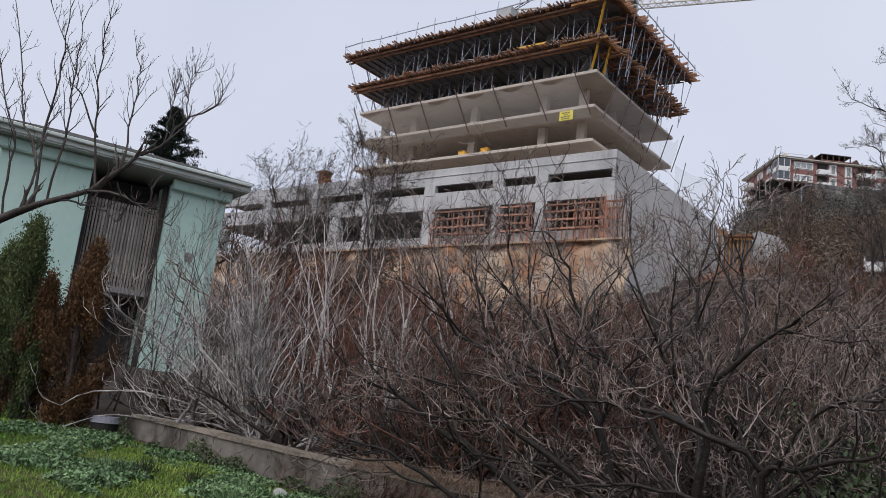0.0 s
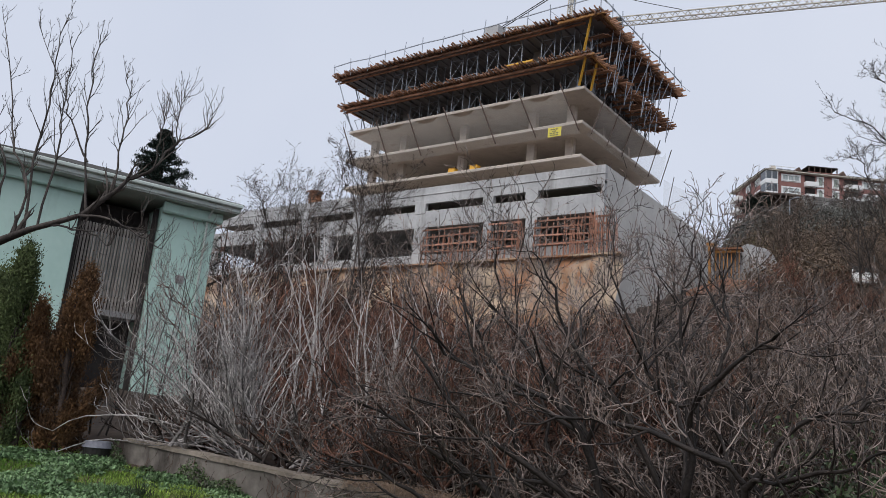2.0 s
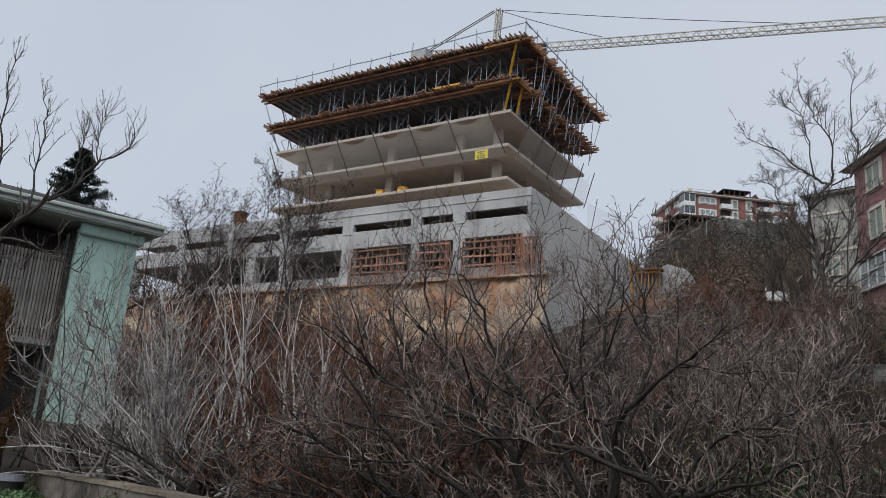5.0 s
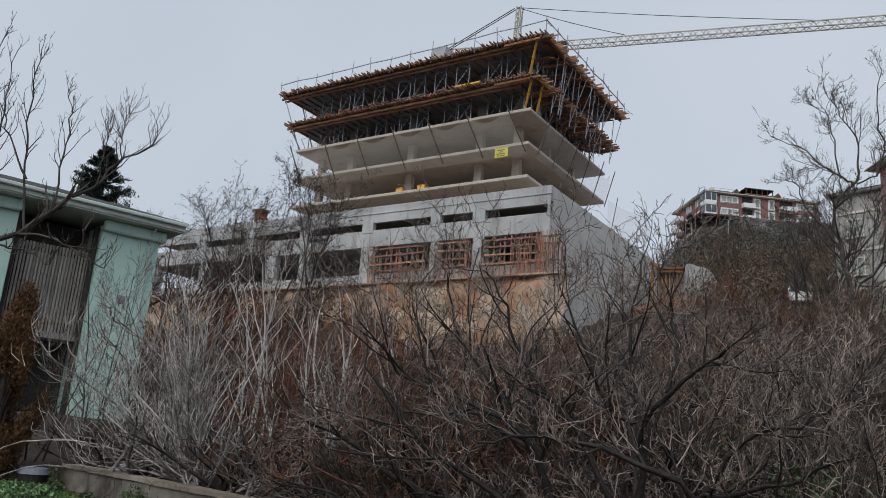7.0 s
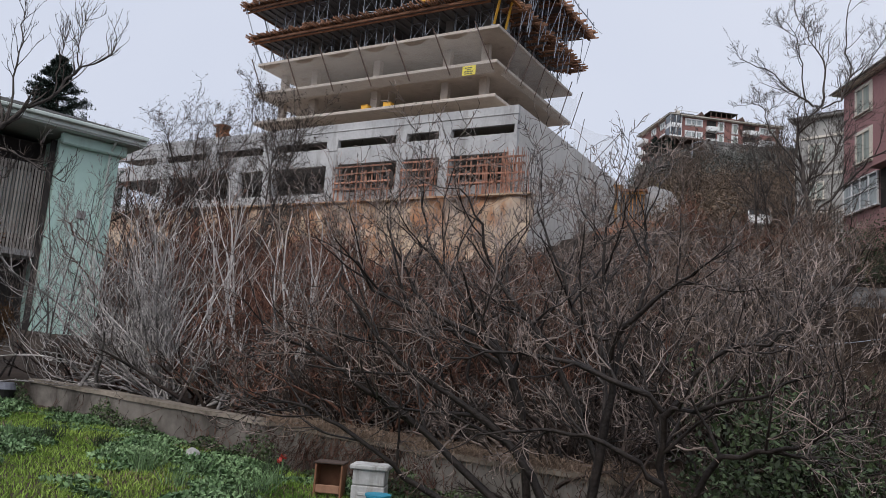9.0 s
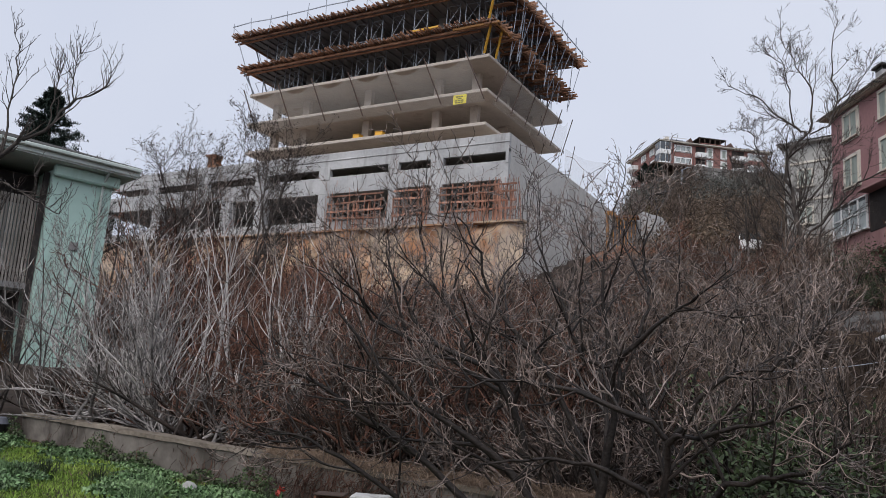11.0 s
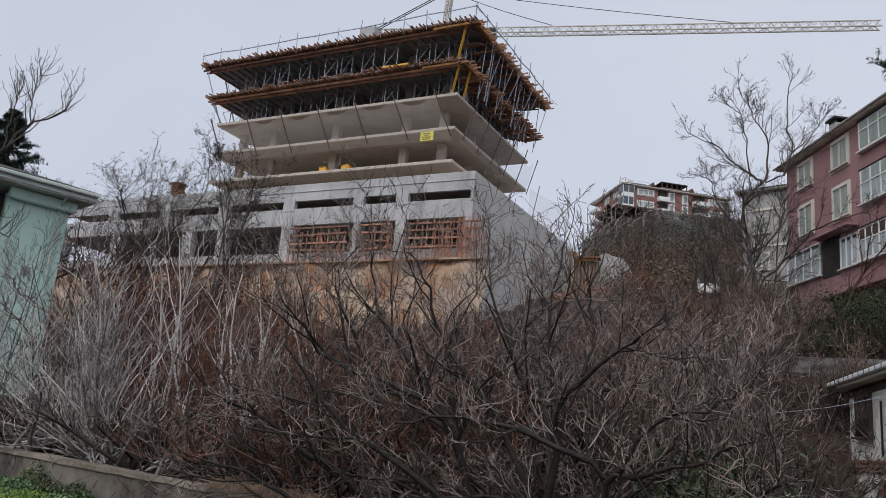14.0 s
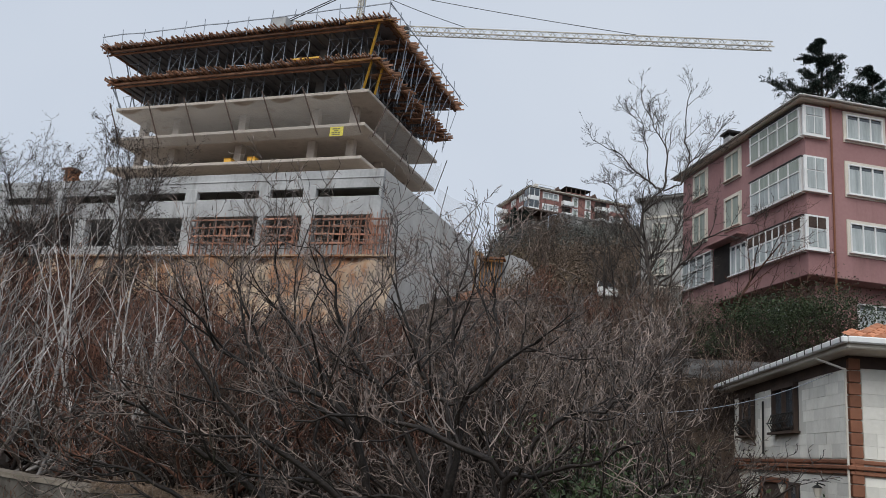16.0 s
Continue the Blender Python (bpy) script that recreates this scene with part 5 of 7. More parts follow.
limbed(G, "bare_shrub", (-1.75, 6.4, 0.05), [
    [(-1.72, 6.40, 0.33), (-1.70, 6.24, 0.97), (-1.66, 6.08, 1.46), (-1.29, 5.92, 1.53), (-0.96, 5.76, 1.65), (-0.67, 5.60, 1.78)],
    [(-1.67, 6.20, 0.41), (-1.29, 5.97, 1.12), (-0.92, 5.75, 1.29), (-0.63, 5.53, 1.39), (-0.40, 5.30, 1.57)],
    [(-1.69, 6.20, 1.46), (-1.90, 6.05, 1.63), (-2.39, 5.90, 1.80), (-2.81, 5.75, 1.84), (-3.23, 5.60, 1.74)],
    [(-1.71, 6.30, 1.43), (-1.49, 6.30, 1.79), (-1.21, 6.30, 1.98), (-0.90, 6.30, 2.08), (-0.67, 6.30, 2.25)],
    [(-1.66, 6.10, 0.95), (-1.99, 5.87, 1.20), (-2.44, 5.63, 1.29), (-2.88, 5.40, 1.20)]],
    (0.036, 0.03, 0.028, 0.026, 0.026), 0.62, NEAR_TWIGS, "dark lichen-grey bare shrub with nearly level boughs", "shrub", "bare shrubs", LIMB, TWIG_MIX, 0.0036, 0.014, 9)
limbed(G, "bare_shrub", (-1.7, 8.4, 0.15), [
    [(-1.7, 8.4, 0.0), (-2.0, 8.3, 1.1), (-2.5, 8.2, 1.9), (-3.0, 8.1, 2.6)],
    [(-1.7, 8.4, 0.0), (-1.6, 8.4, 1.2), (-1.75, 8.5, 1.9), (-1.5, 8.6, 2.5)],
    [(-1.6, 8.4, 0.8), (-1.2, 8.2, 1.6), (-1.0, 8.1, 2.2), (-0.8, 8.0, 2.5)],
    [(-1.7, 8.4, 0.3), (-1.2, 8.3, 0.9), (-0.9, 8.3, 1.3), (-0.6, 8.3, 1.7)],
    [(-1.9, 8.4, 0.8), (-2.4, 8.7, 1.6), (-2.4, 9.0, 2.1), (-2.9, 9.1, 2.7)]],
    (0.026, 0.025, 0.02, 0.02, 0.02), 0.95, NEAR_TWIGS, "dark bare thorn shrub with twiggy crown", "shrub", "bare shrubs", LIMB, TWIG_MIX, 0.005, 0.028, 8)
limbed(G, "bare_shrub", (-5.0, 9.3, 0.9), [
    [(-5.0, 9.3, 0.8), (-5.5, 9.2, 1.8), (-5.9, 9.0, 2.6), (-6.7, 9.0, 3.2)],
    [(-5.0, 9.3, 0.8), (-5.1, 9.4, 2.0), (-5.5, 9.6, 2.9), (-5.5, 9.7, 3.8)],
    [(-5.0, 9.3, 0.8), (-4.6, 9.4, 1.9), (-4.7, 9.4, 2.9), (-4.3, 9.4, 3.8)],
    [(-5.0, 9.3, 1.2), (-4.2, 9.2, 2.0), (-3.7, 9.1, 2.8), (-3.3, 9.1, 3.4)],
    [(-5.0, 9.3, 0.9), (-5.8, 9.0, 1.4), (-6.4, 8.9, 1.7), (-7.2, 8.8, 2.1)]],
    (0.03, 0.028, 0.03, 0.024, 0.024), 1.15, NEAR_TWIGS, "dark bare shrub growing behind the garden wall", "shrub", "bare shrubs", LIMB, TWIG_MIX, 0.0055, 0.028, 8)

limbed(G, "bare_shrub", (-3.1, 10.2, 0.6), [
    [(-3.1, 10.2, 0.5), (-3.4, 10.2, 2.0), (-3.8, 10.1, 2.6), (-4.0, 10.1, 3.5)],
    [(-3.0, 10.2, 0.5), (-3.0, 10.3, 2.2), (-2.8, 10.3, 2.6), (-3.0, 10.3, 3.5)],
    [(-2.9, 10.2, 0.5), (-2.4, 10.2, 1.9), (-2.2, 10.2, 2.5), (-1.8, 10.2, 3.1)],
    [(-3.2, 10.2, 0.6), (-4.3, 10.0, 1.8), (-5.0, 10.0, 2.9), (-5.3, 10.0, 3.3)],
    [(-2.9, 10.2, 0.6), (-1.9, 10.1, 1.7), (-1.4, 10.0, 2.6), (-1.0, 10.0, 3.3)],
    [(-3.2, 10.2, 0.8), (-3.7, 10.4, 2.4), (-3.5, 10.5, 2.6), (-3.6, 10.5, 3.3)]],
    (0.03, 0.03, 0.026, 0.026, 0.024, 0.022), 0.75, NEAR_TWIGS, "tall dark bare shrub with upright shoots", "shrub", "bare shrubs", LIMB, TWIG_MIX, 0.0055, 0.03, 7, 0.35)

# silver fig bush behind the wall
fig = thing("fig_bush", pose(-10.3, 9.0, 0.85), "silver-barked bare fig bush spreading over the wall", "shrub")
nb = 56
az = G.uniform(-3.3, 0.4, nb)
el = np.where(np.arange(nb) < 40, G.permutation(np.linspace(0.2, 1.25, nb)), G.uniform(0.5, 1.3, nb))
dirs = np.stack([np.cos(az) * np.cos(el), np.sin(az) * np.cos(el) * 0.35, np.sin(el)], 1)
dirs[:36, 0] = -np.abs(dirs[:36, 0])
out = grow(G, G.normal(size=(nb, 3)) * np.array([0.14, 0.1, 0.02]), unit(dirs), np.where(dirs[:, 0] < -0.3, G.uniform(2.0, 3.7, nb), G.uniform(1.3, 2.8, nb)), G.uniform(0.011, 0.021, nb),
           [(8, 0.36, 50, 0.7, 0.2, 0.16, 8), (3, 0.5, 44, 0.75, 0.18, 0.2, 6), (1, 0.45, 30, 0.85, 0.16, 0.2, 4)], 14, 0.13, 0.02, 0.5, 0.005)
wooden("fig", out, BARK_PALE, 2, fig)


def bare_tree(x, y, height, lean, rng, material, label, name="bare_tree", stems=1, spread=0.15, r=None, kids=(8, 7, 6), ratio=0.5, angle=42, pull=0.07, twig=None, group="bare trees", z=None):
    z = at_ground(x, y) if z is None else z
    t = thing(name, pose(x, y, z), label, "tree", group)
    d = unit(np.array([[lean, 0, 1.0]]) + rng.normal(size=(stems, 3)) * spread)
    L = height * rng.uniform(0.7, 0.85, stems)
    out = grow(rng, rng.normal(size=(stems, 3)) * np.array([0.15, 0.15, 0]), d, L, np.full(stems, r or height * 0.013),
               [(kids[0], ratio, angle, 0.6, pull, 0.12, 6), (kids[1], 0.52, 42, 0.62, pull, 0.15, 5), (kids[2], 0.5, 42, 0.66, 0.03, 0.18, 4)], 9, 0.1, 0.05, 0.3, max(0.003, 0.00026 * math.hypot(x, y)))
    wooden(name, out, material, 2, t, twig_material=twig)
    return t, out


# tall tree at the left, with its crown against the sky
SWEEP = [
    [(-16.17, 7.00, 2.17), (-17.00, 7.10, 3.57), (-17.32, 7.15, 4.29), (-16.38, 7.50, 4.76), (-15.49, 8.10, 5.20), (-14.93, 8.45, 5.69), (-14.75, 8.70, 6.07)],
    [(-14.75, 8.70, 6.07), (-14.51, 9.00, 6.37), (-14.53, 9.30, 6.89), (-14.46, 9.60, 7.22), (-14.27, 9.90, 7.55), (-14.26, 10.05, 7.84), (-14.34, 10.05, 8.21)],
    [(-16.71, 7.45, 4.68), (-16.29, 7.41, 5.63), (-17.17, 7.37, 6.70), (-17.68, 7.34, 7.72), (-18.83, 7.30, 9.92)],
    [(-16.49, 7.60, 4.81), (-16.73, 7.63, 6.55), (-16.69, 7.65, 7.51), (-16.77, 7.68, 8.52), (-16.86, 7.70, 9.69)],
    [(-15.34, 8.20, 5.31), (-15.84, 8.20, 6.86), (-16.13, 8.20, 8.19), (-16.16, 8.20, 9.43)],
    [(-14.93, 8.45, 5.69), (-14.99, 8.50, 7.00), (-15.18, 8.55, 7.87), (-15.48, 8.60, 8.56)],
    [(-16.06, 7.65, 4.89), (-15.89, 7.67, 6.65), (-16.10, 7.68, 7.63), (-16.14, 7.70, 9.19)]]
SHOOTS = [
    [(-14.46, 9.40, 7.01), (-14.51, 9.40, 7.76), (-14.46, 9.40, 8.14)],
    [(-17.07, 7.30, 4.60), (-17.03, 7.20, 6.11), (-18.12, 7.10, 7.69), (-19.72, 7.00, 10.11)],
    [(-15.65, 8.20, 6.40), (-16.33, 8.07, 7.32), (-16.77, 7.93, 8.11), (-18.34, 7.80, 10.01)],
    [(-14.51, 9.00, 6.37), (-14.51, 9.05, 7.29), (-14.49, 9.10, 7.63)],
    [(-15.49, 8.10, 5.20), (-14.61, 8.33, 5.10), (-13.90, 8.57, 4.79), (-13.40, 8.80, 4.50)],
    [(-15.93, 7.80, 4.96), (-15.02, 8.10, 4.82), (-14.53, 8.40, 4.60)],
    [(-17.22, 7.20, 4.36), (-17.71, 7.13, 6.03), (-19.06, 7.07, 7.82), (-20.17, 7.00, 9.33)]]
limbed(np.random.default_rng(5), "bare_tree", (-17.2, 7.0, 0.85), SWEEP + SHOOTS,
    (0.125, 0.034, 0.032, 0.03, 0.028, 0.022, 0.026, 0.016, 0.028, 0.022, 0.014, 0.03, 0.024, 0.026), 0.62, [(3, 0.5, 36, 0.62, 0.2, 0.1, 6), (2, 0.5, 36, 0.75, 0.16, 0.12, 5)],
    "dark bare tree with upright shoots and one sweeping limb", "tree", "bare trees", BARK_TREE, BARK_TREE, 0.005, 0.022, 15, 0.75)

# pale-stemmed young trees
for x, y, h in ((-10.2, 11.6, 4.4), (-12.2, 11.8, 4.8), (-9.2, 10.6, 3.9), (-13.2, 13.0, 5.2), (-11.4, 13.4, 5.2), (-14.4, 14.6, 5.6), (-8.6, 12.2, 4.3)):
    rng = np.random.default_rng(int(-30 * x))
    bare_tree(x, y, h, rng.uniform(-0.12, 0.06), rng, BARK_BIRCH, "slender pale-barked bare tree in the thicket", "young_birch", 2, 0.17, 0.029, (7, 4, 2), 0.4, 36, 0.12, TWIG_MIX, "pale young trees")

# thin dark saplings before the green house
for x, y, h in ((-13.6, 10.2, 3.6), (-14.6, 9.7, 4.2), (-13.0, 10.9, 3.4), (-14.2, 8.8, 3.0), (-12.6, 10.0, 3.0), (-15.3, 10.6, 4.4), (-14.0, 11.0, 4.6)):
    bare_tree(x, y, h, G.uniform(-0.15, 0.15), G, BARK_TREE, "thin dark sapling with fine twigs before the green house", "sapling", 3, 0.22, 0.02, (7, 5, 3), 0.42, 40, 0.12, TWIG_MIX, "saplings")

# seed-hung trees before the podium's far end
for x, y, h in ((-38.5, 33.0, 14.5), (-36.2, 34.5, 13.5), (-32.6, 35.0, 14.5), (-41.5, 31.5, 13.5), (-34.5, 30.0, 12.5), (-30.5, 31.0, 12.0)):
    rng = np.random.default_rng(int(-x * 10))
    t, lv = bare_tree(x, y, h, 0.0, rng, BARK_TREE, "grey tree hung with dark seed clusters", "seed_tree", 2, 0.12, 0.09, (12, 8, 5), 0.36, 44, 0.09)
    tips = lv[-1][0][:, -1]
    c = tips[rng.integers(0, len(tips), 2600)] + rng.normal(size=(2600, 3)) * 0.08
    tagged(link_part("seed_growth", array_mesh("seed_growth", *leaf_quads(rng, c, 0.042), BARK, False), t), kind="stuff")

# bare tree before the pink block
FORKS = [
    [(-3.4, 38.6, at_ground(-3.4, 38.6) - 0.1), (-3.86, 38.60, 10.55), (-4.10, 38.60, 11.94), (-4.37, 38.60, 13.04), (-4.14, 38.60, 13.99), (-3.49, 38.60, 14.77), (-3.28, 38.60, 15.08)],
    [(-3.41, 38.50, 14.81), (-3.92, 38.42, 15.29), (-4.52, 38.35, 15.86), (-5.58, 38.28, 16.88), (-6.83, 38.20, 17.60)],
    [(-3.28, 38.60, 15.08), (-3.19, 38.62, 16.21), (-3.39, 38.65, 17.38), (-3.93, 38.68, 18.60), (-4.49, 38.70, 19.86)],
    [(-3.28, 38.60, 14.92), (-2.50, 38.70, 15.32), (-2.15, 38.80, 16.71), (-2.39, 38.90, 18.58), (-2.11, 39.00, 20.46)]]
BOUGHS = [
    [(-3.93, 38.50, 15.23), (-4.18, 38.53, 16.89), (-4.37, 38.57, 18.42), (-4.92, 38.60, 19.33)],
    [(-3.58, 38.50, 9.77), (-2.43, 38.25, 11.07), (-1.47, 38.00, 12.05), (-0.26, 37.75, 12.70), (0.90, 37.50, 12.90)],
    [(-2.50, 38.80, 15.35), (-1.52, 38.90, 16.87), (-0.67, 39.00, 18.32)],
    [(-4.09, 38.50, 11.91), (-5.37, 38.40, 13.80), (-5.84, 38.30, 15.08), (-6.29, 38.20, 15.40)],
    [(-4.02, 38.60, 11.31), (-2.74, 38.53, 12.52), (-2.47, 38.47, 13.74), (-1.91, 38.40, 14.64)],
    [(-3.85, 38.50, 10.52), (-4.88, 38.40, 11.89), (-5.32, 38.30, 12.50), (-6.37, 38.20, 13.13)]]
limbed(np.random.default_rng(35), "bare_tree", (-3.4, 38.6, at_ground(-3.4, 38.6)), FORKS + BOUGHS,
    (0.115, 0.055, 0.055, 0.06, 0.04, 0.06, 0.035, 0.04, 0.045, 0.04), 1.4, [(6, 0.55, 42, 0.6, 0.07, 0.13, 7), (4, 0.5, 42, 0.7, 0.06, 0.16, 5), (2, 0.5, 42, 0.8, 0.05, 0.18, 4)],
    "bare tree with wide forking limbs before the pink block", "tree", "bare trees", BARK_TREE, BARK_TREE, 0.0075, 0.05, 13)
bare_tree(-0.6, 39.0, 8.5, 0.3, np.random.default_rng(6), BARK_RED, "reddish bare tree before the pink block", "bare_tree", 2, 0.3, 0.09, (9, 7, 5), 0.5, 45, 0.05)
for x, y, h, seed in ((-6.2, 50.0, 10.0, 81), (-4.4, 48.5, 9.0, 82), (-7.6, 52.0, 8.5, 83)):
    bare_tree(x, y, h, 0.05, np.random.default_rng(seed), BARK_TREE, "dark bare tree before the pale flats", "bare_tree", 2, 0.22, 0.07, (10, 8, 5), 0.45, 42, 0.08)
bare_tree(2.3, 30.0, 5.5, 0.0, np.random.default_rng(9), BARK_GREY, "small bare tree behind the stone house", "bare_tree", 3, 0.35, 0.06, (8, 7, 5), 0.5, 45, 0.05)


# thicket: a few kinds of scrub, each built once and copied
def scrub(name, label, rng, stems, height, material, spread, kids, thin=0.0075):
    t = thing(name, pose(0, 0, 0), label, "shrub", name + "s")
    d = unit(np.array([[0, 0, 1.0]]) + rng.normal(size=(stems, 3)) * np.array([spread, spread, 0.1]))
    out = grow(rng, rng.normal(size=(stems, 3)) * np.array([0.35, 0.35, 0]), d, height * rng.uniform(0.55, 1.0, stems), rng.uniform(0.02, 0.036, stems),
               [(kids[0], 0.45, 36, 0.6, 0.08, 0.2, 6), (kids[1], 0.5, 40, 0.7, 0.08, 0.24, 5), (kids[2], 0.5, 42, 0.8, 0.06, 0.26, 4)], 8, 0.14, 0.03, 0.4, thin)
    wooden(name, out, material, 1, t, 4, 3)
    return t


KINDS = [
    scrub("brown_scrub", "dense reddish-brown leafless scrub on the slope", np.random.default_rng(31), 22, 3.4, BARK_RED, 0.32, (6, 4, 2)),
    scrub("brown_scrub", "dense reddish-brown leafless scrub on the slope", np.random.default_rng(32), 26, 2.8, BARK_RED, 0.4, (6, 4, 2)),
    scrub("grey_scrub", "tangled grey leafless scrub on the slope", np.random.default_rng(33), 20, 3.2, BARK_GREY, 0.5, (6, 4, 2)),
    scrub("dark_scrub", "dark tangled leafless bramble and scrub", np.random.default_rng(34), 24, 2.6, BARK, 0.55, (6, 4, 2)),
]
FAR_KINDS = [
    scrub("brown_scrub", "dense reddish-brown leafless scrub on the slope", np.random.default_rng(51), 22, 3.4, BARK_RED, 0.32, (6, 3, 2), 0.013),
    scrub("brown_scrub", "dense reddish-brown leafless scrub on the slope", np.random.default_rng(52), 26, 2.8, BARK_RED, 0.4, (6, 3, 2), 0.013),
    scrub("grey_scrub", "tangled grey leafless scrub on the slope", np.random.default_rng(53), 20, 3.2, BARK_GREY, 0.5, (6, 3, 2), 0.013),
    scrub("dark_scrub", "dark tangled leafless bramble and scrub", np.random.default_rng(54), 22, 2.6, TWIG_MIX, 0.5, (6, 3, 2), 0.013),
]
for k, t in enumerate(FAR_KINDS):
    x, y = ((-16, 34), (-11, 38), (-21, 42), (-14, 46))[k]
    t.matrix_basis = pose(x, y, at_ground(x, y) - 0.05)
for k, t in enumerate(KINDS):
    x, y = ((-14, 24), (-9, 27), (-6, 21), (-4, 17))[k]
    t.matrix_basis = pose(x, y, at_ground(x, y) - 0.05)
rng = np.random.default_rng(77)
for ring, (d0, d1, count, s0, s1) in enumerate(((11, 15, 26, 0.55, 0.85), (15, 22, 46, 0.65, 0.95), (22, 34, 70, 0.75, 1.1), (34, 58, 110, 0.85, 1.25), (46, 58, 40, 0.5, 0.8))):
    for k in range(count):
        azk = rng.uniform(8, 40) if ring == 0 else rng.uniform(2, 18) if ring == 4 else rng.uniform(-3, 58)
        dist = math.sqrt(rng.uniform(d0 ** 2, d1 ** 2))
        x, y = -math.sin(radians(azk)) * dist, math.cos(radians(azk)) * dist
        if y < 9.4 or (x < -21.5 and y < 24) or (x > -3.2 and 13 < y < 36) or (x > -4 and y > 38) or (y > 59 and ring < 4):
            continue
        if (38 < azk < 55 and dist < 19) or (azk > 50 and dist < 26):
            continue
        w = rng.random()
        warm = 0.85 if azk > 25 else 0.3
        if ring < 1:
            kind = KINDS[3] if w < 0.35 else KINDS[1] if w < 0.75 else KINDS[2]
        else:
            kind = KINDS[0] if w < warm * 0.6 else KINDS[1] if w < warm else KINDS[2] if w < 0.9 else KINDS[3]
        if ring == 1 and w < 0.2:
            kind = KINDS[3]
        if ring > 1:
            kind = FAR_KINDS[KINDS.index(kind)]
        s = rng.uniform(s0, s1) * (0.72 if azk < 19 and dist > 30 else 0.72 if azk < 35 and dist > 14 else 1.2 if azk > 37 and dist > 22 else 1)
        copy_thing(kind, pose(x, y, at_ground(x, y) - 0.08, 0, 0, rng.uniform(0, 360)) @ Matrix.Diagonal((s * 1.15, s * 1.15, s * rng.uniform(0.85, 1.15), 1)))


# low brambles, small and coarse, between the near shrubs
LOW_KINDS = [
    scrub("low_bramble", "low dark bramble with arching bare canes", np.random.default_rng(71), 14, 1.5, BARK, 0.8, (5, 4, 2), 0.0048),
    scrub("low_bramble", "low dark grey bramble with arching bare canes", np.random.default_rng(72), 12, 1.4, TWIG_MIX, 0.9, (5, 3, 2), 0.0048),
    scrub("low_bramble", "low red-brown bramble with arching bare canes", np.random.default_rng(73), 12, 1.3, BARK_RED, 0.8, (5, 3, 2), 0.0048),
    scrub("low_bramble", "low tangle of pale dry canes behind the wall", np.random.default_rng(74), 12, 1.7, BARK_PALE, 1.9, (4, 2, 1), 0.006),
]
for k, t in enumerate(LOW_KINDS):
    x, y = ((-3.4, 9.8), (-6.4, 10.2), (-8.0, 10.0), (-9.6, 9.5))[k]
    t.matrix_basis = pose(x, y, at_ground(x, y) - 0.05)


for k in range(40):
    x, y = rng.uniform(-13.6, -2.6), rng.uniform(9.1, 10.8)
    s = rng.uniform(0.6, 1.0)
    copy_thing(LOW_KINDS[(1, 0, 3 if x < -7 else 1, 2)[k % 4]], pose(x, y, at_ground(x, y) - 0.05, 0, 0, rng.uniform(0, 360)) @ Matrix.Diagonal((s * 1.3, s * 1.3, s, 1)))


for x, y, s in ((-3.6, 33.6, 1.0), (-2.4, 34.0, 0.9), (-1.2, 33.8, 0.9), (-2.9, 32.0, 0.9), (-0.2, 34.4, 0.8), (1.0, 34.3, 0.8), (-3.4, 37.2, 0.9), (-2.0, 37.0, 0.8), (0.2, 36.9, 0.7), (1.8, 36.6, 0.7), (3.4, 36.6, 0.8), (-9.9, 69.6, 1.0), (-8.6, 69.9, 0.9), (-11.0, 69.4, 0.9)):
    copy_thing(KINDS[int(rng.integers(2, 4))], pose(x, y, (at_ground(x, y) if y > 36.5 else max(at_ground(x, y), 0.0)) - 0.05, 0, 0, rng.uniform(0, 360)) @ Matrix.Diagonal((s, s, s * 1.2, 1)))


for k in range(44):
    x, y = (rng.uniform(-4.2, 0.3), rng.uniform(7.4, 11.5)) if k < 26 else (rng.uniform(-4.2, -1.0), rng.uniform(11.5, 17.0))
    if x > -0.07 * y + 0.2:
        continue
    s = rng.uniform(0.6, 1.0) if k < 26 else rng.uniform(0.9, 1.4)
    copy_thing(LOW_KINDS[(0, 0, 1, 0)[k % 4]], pose(x, y, at_ground(x, y) - 0.05, 0, 0, rng.uniform(0, 360)) @ Matrix.Diagonal((s * 1.4, s * 1.4, s, 1)))


# scrub at the foot of the bank beside the stone house
for k in range(26):
    y = rng.uniform(11.5, 19.0)
    x = -0.035 * y - 0.1 - rng.uniform(0, 1.5)
    s = rng.uniform(0.5, 0.85)
    copy_thing(KINDS[(2, 3)[k % 2]], pose(x, y, at_ground(x, y) - 0.05, 0, 0, rng.uniform(0, 360)) @ Matrix.Diagonal((s, s, s, 1)))


